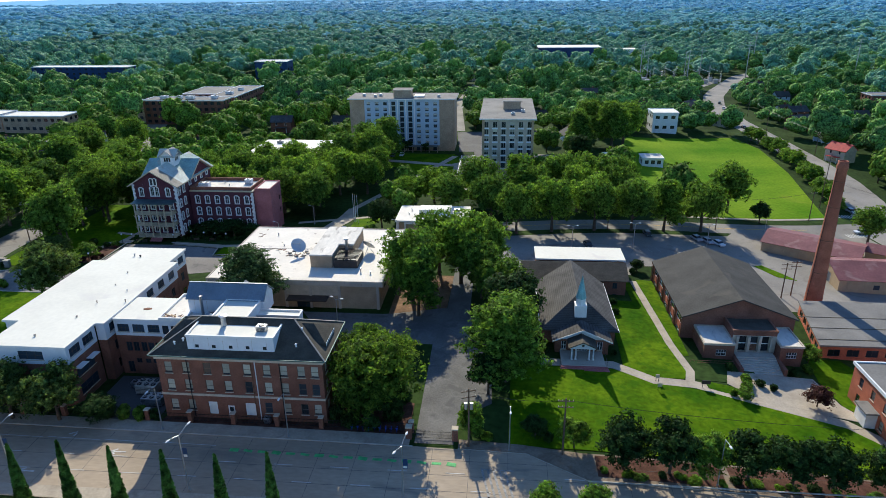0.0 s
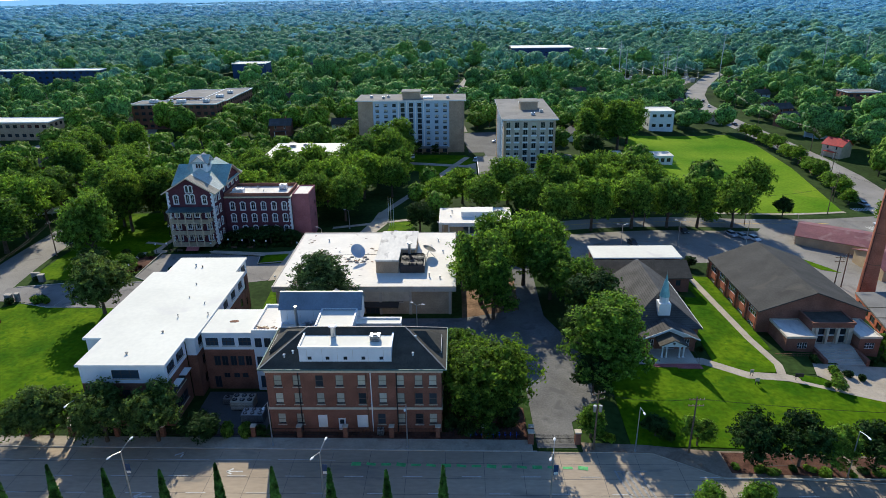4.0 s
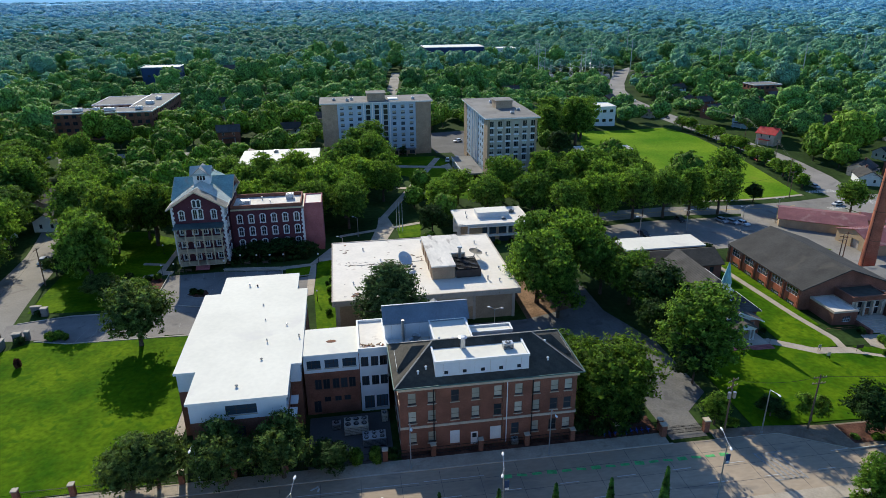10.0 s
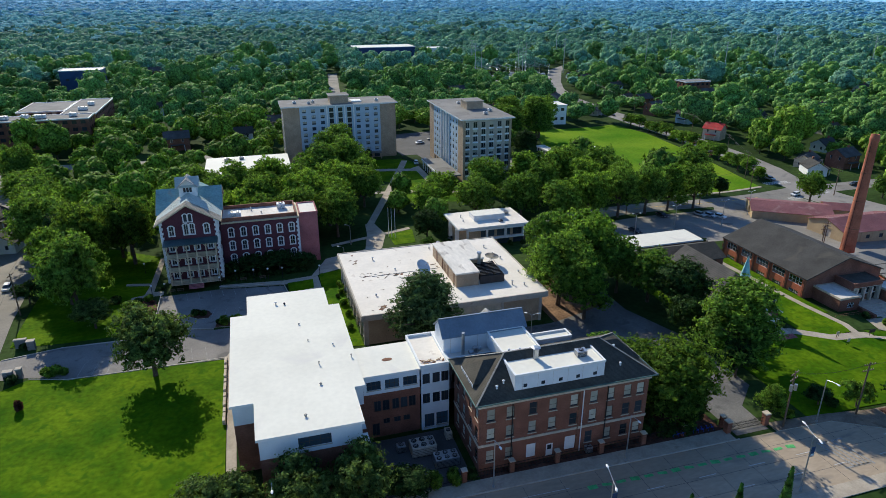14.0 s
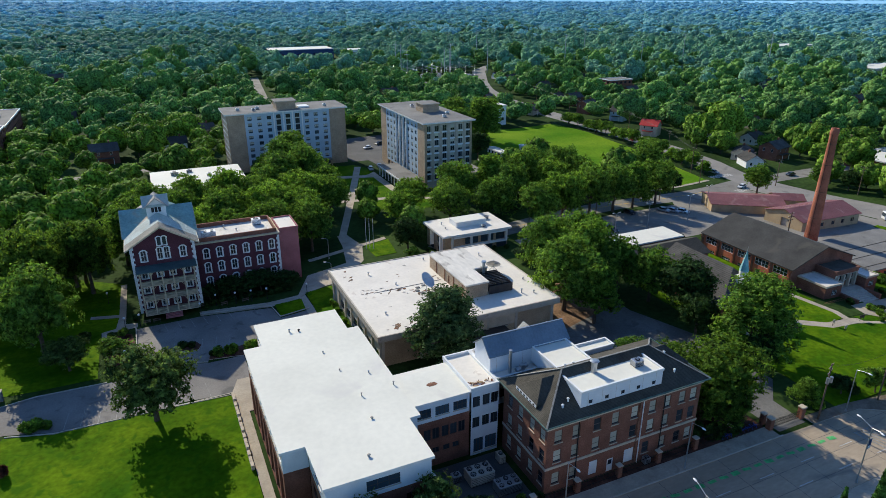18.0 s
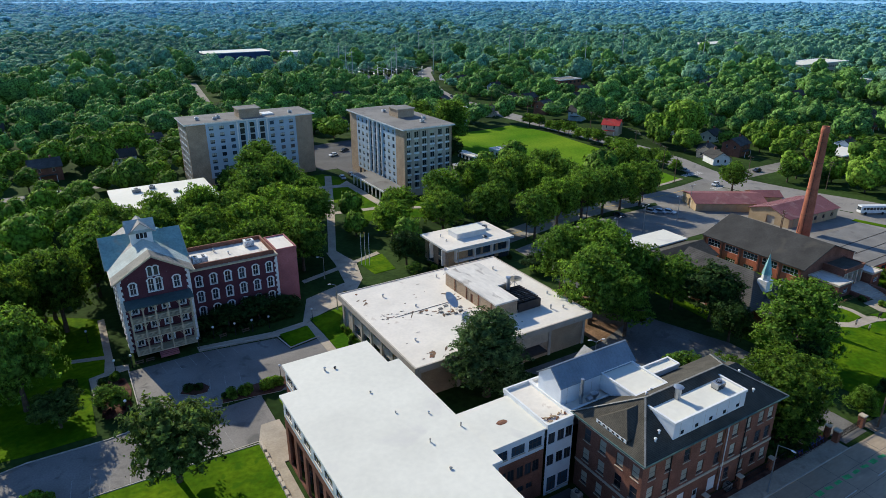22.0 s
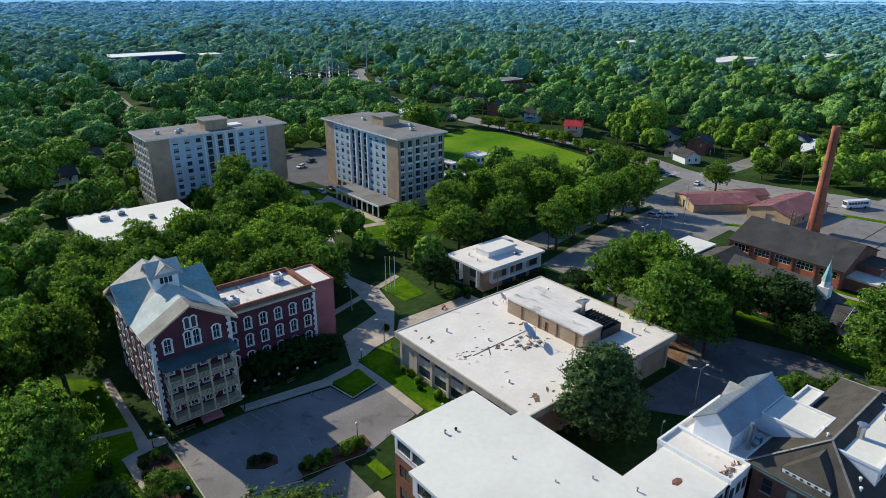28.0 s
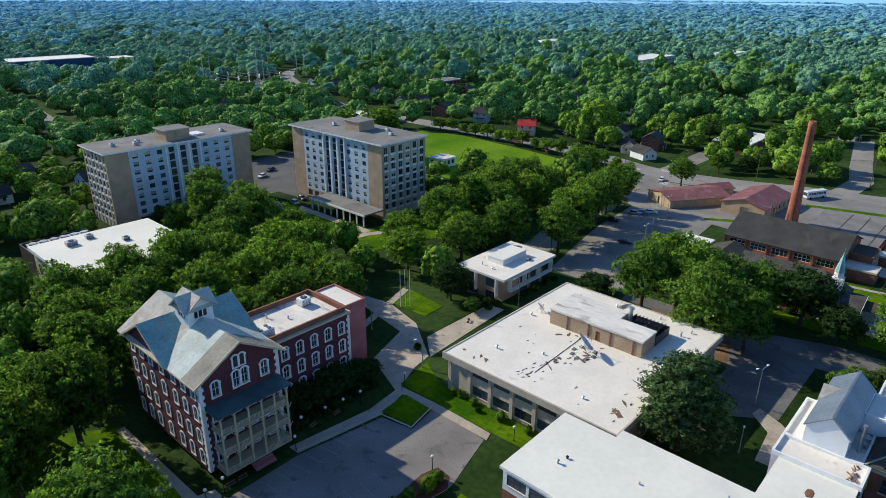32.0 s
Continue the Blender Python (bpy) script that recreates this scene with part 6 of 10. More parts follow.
for a in ((EX0 + 0.2, EY0 - 0.25, EX1 + 0.25, EY0 + 0.3), (EX0 + 0.2, EY1 - 0.3, EX1 + 0.25, EY1 + 0.25), (EX1 - 0.3, EY0 + 0.302, EX1 + 0.25, EY1 - 0.302)):
    bx(bm, a[0], a[1], 12.2, a[2], a[3], 12.55)
part("cornice", bm, M_CREAM, rng_e, "pale moulded cornice")
bm = bmesh.new()
for a in ((EX0 + 0.2, EY0 + 0.5, EX1 - 0.4, EY0 + 0.85), (EX0 + 0.2, EY1 - 0.85, EX1 - 0.4, EY1 - 0.5), (EX1 - 0.75, EY0 + 0.852, EX1 - 0.4, EY1 - 0.852), (EX0 + 0.2, EY0 + 0.852, EX0 + 0.5, EY1 - 0.852)):
    bx(bm, a[0], a[1], 12.1, a[2], a[3], 13.5)
part("parapet", bm, M_BRICK, rng_e, "red brick parapet")
box("roof", EX0 + 0.3, EY0 + 0.4, 11.9, EX1 - 0.4, EY1 - 0.4, 12.5, M_ROOFS, rng_e, "stained flat roof")
for i in range(19):
    w = 0.7 if i % 2 else 0.45
    box("quoin", EX1 - w, EY0 - 0.06, 0.2 + 0.615 * i, EX1 + 0.06, EY0 + (0.45 if i % 2 else 0.7), 0.2 + 0.615 * i + 0.58, M_WHITE, rng_e)
twr = thing("stair_tower", -73, 189, -1, "plain rose brick stair tower", "building")
facade(twr, (EX1 + 0.004, 184.6), (-70.4, 184.6), -1.4, 12.4, [], M_BRICKR, label="plain rose brick wall")
facade(twr, (-70.4, 184.6), (-70.4, 194.0), -1.6, 12.4, [(7.6, 8.0, 1.0, 1.6, "dark"), (7.6, 4.0, 1.0, 1.6, "dark")], M_BRICKR)
facade(twr, (-70.4, 194.0), (EX1 + 0.3, 194.0), -1.6, 12.4, [], M_BRICKR)
slab_roof(twr, EX1 + 0.3, 184.5, -70.3, 194.1, 12.7, 0.3, M_ROOFD, M_BRICKR, "stained white roof", 0.3)
hvac(-91.8, 186.4, 12.5, 3.2, 2.0, 1.7, "white rooftop air handler", M_WHITE, 2)
hvac(-79.6, 191.6, 12.5, 2.2, 1.8, 1.5, "white rooftop air handler", M_WHITE)
roof_vent(-85, 189, 12.5, 0.5)
roof_vent(-87.6, 192, 12.5, 0.8)


# ---- residence towers ----
def tower(name, x0, y0, x1, y1, z0, z1, front, label):
    t = thing(name, (x0 + x1) / 2, (y0 + y1) / 2, z0, label, "building", "residence towers")
    n = 8
    lv = [z0 + 3.2 + (z1 - 1.0 - z0 - 3.2) * (i + 0.45) / n for i in range(n)]
    sides = (((x0, y0), (x1, y0), x1 - x0), ((x1, y0), (x1, y1), y1 - y0), ((x1, y1), (x0, y1), x1 - x0), ((x0, y1), (x0, y0), y1 - y0))
    for k, (p, q, L) in enumerate(sides):
        d = Vector((q[0] - p[0], q[1] - p[1], 0)) / L
        nn = Vector((d.y, -d.x, 0))
        if L > 35:                                   # long face: brick piers at the ends, white panels between
            e0 = L * 0.14
            at = lambda u, out=0.0: (p[0] + d.x * u + nn.x * out, p[1] + d.y * u + nn.y * out)
            facade(t, at(0), at(e0), z0 - 1, z1 - 0.5, [], M_BRICKT, "end_pier", label="tan brick end pier")
            facade(t, at(L - e0), at(L), z0 - 1, z1 - 0.5, [], M_BRICKT, "end_pier", label="tan brick end pier")
            mid = L - 2 * e0
            cw = mid / 9
            us = [cw * (i + 0.5) for i in range(9)]
            holes = [(us[i], z, 1.7, 1.45, "towerb") for z in (lv if k in (0, 3) else ()) for i in (0, 1, 2, 6, 7, 8)] + [(us[i] + s * 0.0, (z0 + 3.6 + z1 - 1.2) / 2, 1.9, z1 - z0 - 5.2, "") for i in (3, 4, 5) for s in (0,)]
            facade(t, at(e0), at(L - e0), z0 + 2.9, z1 - 0.5, holes, M_BLUEP, "panel_wall", label="pale blue-white panel wall")
            facade(t, at(e0), at(L - e0), z0 - 1, z0 + 2.9, [(u, z0 + 1.4, 2.4, 2.2, "ribbon") for u in us], M_BRICKT, "ground_wall")
            bm = bmesh.new()
            for i in (3, 4, 5):
                a = Vector((*at(e0 + us[i] - 1.0, -0.3), 0))
                b = Vector((*at(e0 + us[i] + 1.0, -0.3), 0))
                poly(bm, [(a.x, a.y, z0 + 3.3), (b.x, b.y, z0 + 3.3), (b.x, b.y, z1 - 1.0), (a.x, a.y, z1 - 1.0)])
            part("stair_glazing", bm, M_GLASS, t, "dark stair glazing")
            for i in (3, 4, 5):
                for z in (lv if k in (0, 3) else ()):
                    bm = bmesh.new()
                    a, b = Vector((*at(e0 + us[i] - 0.95, -0.26), z - 0.9)), Vector((*at(e0 + us[i] + 0.95, -0.26), z - 0.9))
                    bar(bm, a, b, 0.06, 0.5)
                    part("spandrel", bm, M_STEEL, t, "grey metal spandrel")
            for i in range(2, 7):
                a = at(e0 + cw * (i + 1) if i < 6 else e0 + cw * 6, 0.2)
                if 3 <= i + 0 <= 6:
                    c = at(e0 + cw * i, 0.2)
                    bm = bmesh.new()
                    bar(bm, (*c, z0 + 2.9), (*c, z1 - 0.5), 0.45, 0.4, (nn.x, nn.y, 0))
                    part("fin", bm, M_WHITE, t, "white upright fin")
        else:                                        # short face: windows between concrete piers
            m = 6
            cw = L / m
            us = [cw * (i + 0.5) for i in range(m)]
            facade(t, p, q, z0 - 1, z1 - 0.5, [(u, z, cw * 0.5, 2.2, "tower") for z in (lv if k in (0, 3) else ()) for u in us], M_CONC, label="grey concrete frame wall", blind=0.5)
            for i in range(m + 1):
                u = min(max(cw * i, 0.5), L - 0.5)
                c = (p[0] + d.x * u + nn.x * 0.07, p[1] + d.y * u + nn.y * 0.07)
                bm = bmesh.new()
                bar(bm, (*c, z0 - 1), (*c, z1 - 0.5), 0.7 if 0 < i < m else 0.9, 0.14, (nn.x, nn.y, 0))
                part("pier", bm, M_BRICKT if i in (0, m) else M_CONC, t)
            if k in (0, 3):
                for z in lv:                         # pale spandrel band under each row
                    for i in range(m):
                        bm = bmesh.new()
                        e0, e1 = cw * i + 0.55, cw * (i + 1) - 0.55
                        bar(bm, (p[0] + d.x * e0 + nn.x * 0.06, p[1] + d.y * e0 + nn.y * 0.06, z - 1.45), (p[0] + d.x * e1 + nn.x * 0.06, p[1] + d.y * e1 + nn.y * 0.06, z - 1.45), 0.12, 0.55)
                        part("spandrel", bm, M_PANEL, t, "pale spandrel panel")
    slab_roof(t, x0 - 1.0, y0 - 1.0, x1 + 1.0, y1 + 1.0, z1, 0.5, M_GRAVEL, M_WHITE, "grey gravel roof with white edge")
    return t


t1 = tower("residence_tower", -71.5, 301.2, -22.5, 318.6, -2.4, 22.3, 0, "eight-storey tan and pale blue residence tower")
box("lift_house", -51, 303.5, 22.3, -43, 311, 25.6, M_BRICKT, t1, "tan lift house on the roof")
slab_roof(t1, -51.5, 303, -42.5, 311.5, 25.9, 0.3, M_GRAVEL, M_STONE, name="lift_house_roof")
t2 = tower("residence_tower", -7.8, 248.0, 12.0, 296.0, -2.2, 23.1, 0, "eight-storey tan and white residence tower")
box("lift_house", 0.2, 268, 23.1, 7.2, 275.6, 26.2, M_BRICKT, t2, "tan lift house on the roof")
slab_roof(t2, -0.2, 267.6, 7.6, 276, 26.5, 0.3, M_GRAVEL, M_STONE, name="lift_house_roof")
box("roof_band", -41.5, 305, 22.302, -37, 310, 22.9, M_WHITE, t1)
for x, y, z in ((-60, 306, 22.3), (-58, 309, 22.3), (-30, 306, 22.3), (1.5, 283, 23.1), (8, 262, 23.1), (4, 256, 23.1), (-66, 309, 22.3)):
    hvac(x, y, z, 1.4, 1.2, 1.0, "small white rooftop fan unit", M_WHITE)
porch = thing("entrance_canopy", -12.5, 262, -2, "long flat-roofed entrance colonnade", "canopy")
box("roof", -17.2, 246.6, 1.5, -8.9, 275, 2.0, M_GRAVEL, porch, "grey flat roof with white edge")
box("fascia", -17.4, 246.4, 1.45, -17.2, 275.2, 2.1, M_WHITE, porch)
for i in range(9):
    box("column", -16.9, 247.4 + 3.35 * i, -2.4, -16.5, 247.8 + 3.35 * i, 1.45, M_WHITE, porch, "white square column")
porch1 = thing("entrance_canopy", -47, 299, -2, "flat entrance canopy with dark openings", "canopy")
box("roof", -62, 297.6, 0.4, -30, 300.8, 0.8, M_GRAVEL, porch1)
for i in range(9):
    box("column", -61.6 + 3.9 * i, 297.8, -2.5, -61.2 + 3.9 * i, 298.2, 0.4, M_BRICKT, porch1)

# ---- gymnasium in the trees ----
wg = thing("dining_hall", -88, 260, -2.2, "low tan hall with a broad white roof among trees", "building")
for p, q in (((-102.2, 247), (-73.4, 247)), ((-73.4, 247), (-73.4, 274)), ((-73.4, 274), (-102.2, 274)), ((-102.2, 274), (-102.2, 247))):
    L = math.dist(p, q)
    facade(wg, p, q, -2.8, 7.6, [(u, 3.0, 2.6, 3.0, "dark") for u in spread(1, L - 1, 5)], M_CONC)
slab_roof(wg, -103, 246.2, -72.6, 274.8, 8.4, 0.8, M_ROOFW, M_WHITE, "white membrane roof")
hvac(-95, 268, 8.4, 2.6, 1.8, 1.2, "grey rooftop unit on white roof")
hvac(-90, 270, 8.4, 1.8, 1.4, 1.0, "grey rooftop unit on white roof")
hvac(-84, 262, 8.4, 1.6, 1.4, 0.9, "grey rooftop unit on white roof")
cool = thing("cooling_plant", -92, 284, -2.2, "walled bank of cooling fans behind the dining hall", "cooling plant")
for q in ((-101, 278, -100.7, 291), (-84.3, 278, -84, 291), (-100.698, 278, -84.302, 278.3), (-100.698, 290.7, -84.302, 291)):
    box("screen_wall", q[0], q[1], -2.8, q[2], q[3], 4.2, M_FRAMED, cool, "dark screen wall")
for i in range(6):
    for j in range(2):
        bm = bmesh.new()
        x, y = -98.9 + 2.6 * i, 281.4 + 5.2 * j
        bx(bm, x - 1.15, y - 2.2, -2.4, x + 1.15, y + 2.2, 4.4, 0, 0.05)
        tube(bm, (x, y, 4.4), (x, y, 5.0), 0.95, 0.95, 14)
        part("fan_cell", bm, M_STEEL, cool, "galvanised fan cell")
AREAS.append((rect(-104, 276, -82, 293), 2))

# ---- gymnasium ----
gym = thing("gymnasium", 50.3, 140, -2, "red brick gymnasium with a low dark gable roof", "building")
GX0, GX1, GY0, GY1, GE, GR = 39.0, 61.6, 125.2, 154.6, 4.3, 8.6
GM = (GX0 + GX1) / 2
facade(gym, (GX0, GY1), (GX0, GY0), -3.2, GE, [(u, 2.6, 4.2, 1.9, "white") for u in spread(0.6, 28.8, 5)] + [(u, -0.6, 3.0, 1.2, "white") for u in spread(0.6, 28.8, 5)], M_BRICKO, label="orange-red brick wall with white multi-pane windows")
facade(gym, (GX1, GY0), (GX1, GY1), -4.2, GE, [(u, 2.6, 4.2, 1.9, "white") for u in spread(0.6, 28.8, 5)], M_BRICK)
facade(gym, (GX0, GY0), (GX1, GY0), -3.2, GE, [], M_BRICK)
facade(gym, (GX1, GY1), (GX0, GY1), -4.2, GE, [(u, 2.4, 2.0, 1.8, "white") for u in (5, 11, 17)], M_BRICK)
for y in (GY0 + 0.02, GY1 - 0.02):
    bm = bmesh.new()
    poly(bm, [(GX0, y, GE), (GX1, y, GE), (GM, y, GR - 0.15)])
    part("gable", bm, M_BRICK, gym, "low brick gable")
for s, xe in ((-1, GX0 - 0.5), (1, GX1 + 0.5)):
    bm = bmesh.new()
    a, b, c, d = (xe, GY0 - 0.4, GE - 0.08), (xe, GY1 + 0.4, GE - 0.08), (GM, GY1 + 0.4, GR), (GM, GY0 - 0.4, GR)
    poly(bm, (a, b, c, d))
    poly(bm, [(q[0], q[1], q[2] - 0.25) for q in (d, c, b, a)])
    for u, v in ((a, b), (b, c), (c, d), (d, a)):
        poly(bm, (u, v, (v[0], v[1], v[2] - 0.25), (u[0], u[1], u[2] - 0.25)))
    part("roof_slope", bm, M_SHING, gym, "dark grey shingle roof slope")
for i in range(6):
    y = GY0 + 0.2 + 5.78 * i
    bm = bmesh.new()
    bx(bm, GX0 - 0.3, y - 0.25, -3.2, GX0 - 0.003, y + 0.25, GE - 0.3)
    tube(bm, (GX0 - 0.4, y + 0.4, -3), (GX0 - 0.4, y + 0.4, GE - 0.2), 0.07)
    part("buttress", bm, M_BRICK, gym, "brick pier with downpipe")
bmr = bmesh.new()
for i in range(30):
    y = GY0 + 1 + 0.95 * i
    tube(bmr, (GX0 - 1.6, y, -2.2), (GX0 - 1.6, y, -0.9), 0.03, 0.03, 5)
bar(bmr, (GX0 - 1.6, GY0 + 1, -0.9), (GX0 - 1.6, GY0 + 29, -0.9), 0.05, 0.05)
bar(bmr, (GX0 - 1.6, GY0 + 1, -1.5), (GX0 - 1.6, GY0 + 29, -1.5), 0.04, 0.04)
setting("area_railing", bmr, M_IRON, "dark iron railing along the gymnasium wall", "railing")
for nm, a, b, zt, hs in (("porch_block", (47.4, 119.6), (56.0, GY0), 3.9, []), ("wing_block_west", (41.4, 117.4), (47.3, GY0), 1.9, [(3.4, 0.2, 2.0, 1.4, "white")]), ("wing_block_east", (56.1, 117.2), (60.4, GY0), 1.9, [(2.2, 0.2, 2.0, 1.4, "white")])):
    wb = thing(nm, (a[0] + b[0]) / 2, a[1], -2, "flat-roofed brick entrance block of the gymnasium", "entrance block", "gymnasium entrance")
    if nm == "porch_block":
        facade(wb, a, (b[0], a[1]), -1.0, 3.1, [(u, 1.25, 1.5, 3.4, "") for u in (2.1, 4.3, 6.5)], M_STONE, label="stone portal with tall openings")
        facade(wb, a, (b[0], a[1]), 3.1, zt, [], M_BRICK, "frieze", label="brick frieze above the portal")
        for u in (2.1, 4.3, 6.5):
            box("portal_glazing", a[0] + u - 0.75, a[1] + 0.4, -0.5, a[0] + u + 0.75, a[1] + 0.46, 2.95, M_GLASS, wb, "dark glazed doorway")
            box("portal_transom", a[0] + u - 0.75, a[1] + 0.33, 1.1, a[0] + u + 0.75, a[1] + 0.398, 1.3, M_WHITE, wb)
        for u in (0.95, 3.2, 5.4, 7.65):
            box("pilaster", a[0] + u - 0.26, a[1] - 0.35, -1.0, a[0] + u + 0.26, a[1] - 0.004, 3.0, M_STONE, wb, "pale stone pilaster")
        box("door", a[0] + 3.65, a[1] + 0.3, -0.44, a[0] + 4.95, a[1] + 0.39, 1.08, M_RUST, wb, "dark brown-red door")
    else:
        facade(wb, a, (b[0], a[1]), -3.0, zt, hs, M_BRICK)
    facade(wb, (b[0], a[1]), b, -3.4, zt, [], M_BRICK)
    facade(wb, (a[0], b[1]), a, -3.0, zt, [], M_BRICK)
    slab_roof(wb, a[0] - 0.15, a[1] - 0.15, b[0] + 0.15, b[1] - 0.01, zt + 0.25, 0.25, M_SLATE if nm == "porch_block" else M_ROOFS, M_BRICK if nm == "porch_block" else M_STONE, "flat roof with a low edge", 0.2)
stp = thing("front_steps", 51.7, 116, -2.2, "broad concrete front steps with cheek walls", "steps")
for k in range(8):
    box("step", 47.9, 112.9 + 0.62 * k, -2.4 if k == 0 else -1.8 + 0.165 * k, 55.5, 119.24, -1.8 + 0.165 * (k + 1), M_CONC, stp)
for x in (47.2, 55.5):
    box("cheek_wall", x, 112.8, -2.8, x + 0.66, 119.3, -0.5, M_BRICK, stp, "brick cheek wall with stone cap", 0.02)
rmp = thing("access_ramp", 41, 117, -2, "dark-railed brick access ramp", "ramp")
box("ramp_wall", 38.4, 115.2, -3.2, 46.8, 116.6, -1.4, M_BRICK, rmp)
bm = bmesh.new()
for i in range(12):
    tube(bm, (38.4 + 0.76 * i, 115.2, -1.4), (38.4 + 0.76 * i, 115.2, -0.4), 0.03, 0.03, 5)
bar(bm, (38.4, 115.2, -0.4), (46.8, 115.2, -0.4), 0.06, 0.06)
bar(bm, (38.4, 115.2, -0.9), (46.8, 115.2, -0.9), 0.05, 0.05)
part("handrail", bm, M_RUST, rmp, "brown metal handrail")

# ---- chapel ----
ch = thing("chapel", 16.6, 126, -0.8, "small brick chapel with grey gable roof and steeple", "building")
CX0, CX1, CY0, CY1, CE, CR = 9.4, 24.0, 119.6, 142.6, 3.6, 9.2
CM = 16.7
facade(ch, (CX0, CY1), (CX0, CY0), -2.2, CE, [(u, 1.4, 1.0, 2.6, "arch") for u in spread(1, 22, 5)], M_BRICK)
facade(ch, (CX1, CY0), (CX1, CY1), -2.6, CE, [(u, 1.4, 1.0, 2.6, "arch") for u in spread(1, 22, 5)], M_BRICK)
facade(ch, (CX0, CY0), (CX1, CY0), -2.2, CE, [], M_BRICK)
for y in (CY1 - 0.02,):
    bm = bmesh.new()
    poly(bm, [(CX0, y, CE), (CX1, y, CE), (CM, y, CR - 0.2)])
    part("gable", bm, M_BRICK, ch, "brick gable")


def gable_roof(parent, x0, y0, x1, y1, ze, zr, material, label, along="y", name="roof_slope", thick=0.2):
    for s in (-1, 1):
        bm = bmesh.new()
        if along == "y":
            xm = (x0 + x1) / 2
            xe = x0 if s < 0 else x1
            q = [(xe, y0, ze), (xe, y1, ze), (xm, y1, zr), (xm, y0, zr)]
        else:
            ym = (y0 + y1) / 2
            ye = y0 if s < 0 else y1
            q = [(x0, ye, ze), (x1, ye, ze), (x1, ym, zr), (x0, ym, zr)]
        poly(bm, q)
        poly(bm, [(a, b, c - thick) for a, b, c in q[::-1]])
        for i in range(4):
            u, v = q[i], q[(i + 1) % 4]
            poly(bm, (u, v, (v[0], v[1], v[2] - thick), (u[0], u[1], u[2] - thick)))
        part(name, bm, material, parent, label)


CH, CF = 124.4, CY0 - 0.6                            # the ridge ends in a hip above the porch
for q in (((CX0 - 0.7, CF, CE - 0.3), (CX0 - 0.7, CY1, CE - 0.3), (CM, CY1, CR), (CM, CH, CR)), ((CX1 + 0.7, CY1, CE - 0.3), (CX1 + 0.7, CF, CE - 0.3), (CM, CH, CR), (CM, CY1, CR)), ((CX0 - 0.7, CF, CE - 0.3), (CX1 + 0.7, CF, CE - 0.3), (CM, CH, CR))):
    bm = bmesh.new()
    poly(bm, q)
    poly(bm, [(u, v, w - 0.2) for u, v, w in q[::-1]])
    for i in range(len(q)):
        u, v = q[i], q[(i + 1) % len(q)]
        poly(bm, (u, v, (v[0], v[1], v[2] - 0.2), (u[0], u[1], u[2] - 0.2)))
    bmesh.ops.recalc_face_normals(bm, faces=bm.faces)
    part("roof_slope", bm, M_SHINGB, ch, "grey-brown shingle roof slope")
for x in (CX0 - 0.72, CX1 + 0.72):
    box("eaves_board", x - 0.06, CF, CE - 0.62, x + 0.06, CY1, CE - 0.28, M_WHITE, ch, "white eaves board")
nar = thing("chapel_narthex", 16.9, 116, 0, "low gabled brick chapel front with white trim", "entrance block")
NY, NE, NR = 115.7, 3.1, 5.5                          # front wall, eaves and ridge
facade(nar, (11.6, NY), (22.2, NY), -0.4, NE, [(1.7, 1.7, 1.0, 1.9, "arch"), (8.9, 1.7, 1.0, 1.9, "arch"), (5.3, 1.75, 2.4, 2.6, "white")], M_BRICK, label="red brick front wall")
facade(nar, (22.2, NY), (22.2, 119.6), -0.6, NE, [], M_BRICK)
facade(nar, (11.6, 119.6), (11.6, NY), -0.4, NE, [], M_BRICK)
gable_roof(nar, 10.9, NY - 0.6, 22.9, 119.6, NE - 0.2, NR, M_SHINGB, "grey-brown shingle roof slope")
bm = bmesh.new()
poly(bm, [(11.6, NY - 0.02, NE), (22.2, NY - 0.02, NE), (16.9, NY - 0.02, NR - 0.25)])
part("gable", bm, M_WHITE, nar, "white boarded gable")
bm = bmesh.new()
for s_ in (-1, 1):
    bar(bm, (16.9 + s_ * 6.0, NY - 0.62, NE - 0.32), (16.9, NY - 0.62, NR - 0.12), 0.08, 0.26)
part("bargeboard", bm, M_WHITE, nar, "white bargeboard")
por = thing("chapel_porch", 16.7, 112.8, 0, "white columned porch with pediment on brick steps", "porch")
gable_roof(por, 13.9, 112.0, 19.5, NY - 0.01, 3.2, 4.5, M_SLATE, "dark porch roof slope")
bm = bmesh.new()
poly(bm, [(14.2, 112.2, 3.3), (19.2, 112.2, 3.3), (16.7, 112.2, 4.3)])
bx(bm, 14.2, 112.15, 2.95, 19.2, 112.5, 3.3)
part("pediment", bm, M_WHITE, por, "white pediment")
bm = bmesh.new()
tube(bm, (16.7, 112.19, 3.68), (16.7, 112.13, 3.68), 0.26, 0.24, 12)
part("round_vent", bm, M_FRAMED, por, "dark round vent in the pediment")
for x in (14.6, 15.4, 18.0, 18.8):
    bm = bmesh.new()
    tube(bm, (x, 112.4, 0.52), (x, 112.4, 2.95), 0.17, 0.14, 12)
    bx(bm, x - 0.22, 112.18, 0.5, x + 0.22, 112.62, 0.64)
    bx(bm, x - 0.2, 112.2, 2.83, x + 0.2, 112.6, 2.946)
    part("column", bm, M_WHITE, por, "round white column")
box("porch_floor", 12.6, 110.2, -0.3, 21.0, NY - 0.01, 0.5, M_CONC, por, "concrete porch floor")
for k in range(3):
    box("step", 12.3 - 0.1 * k, 110.2 - 0.42 * (k + 1), -0.3, 21.4 + 0.15 * k, 110.2 - 0.42 * k - 0.004, 0.36 - 0.15 * k, M_BRICKR, por, "brick step")
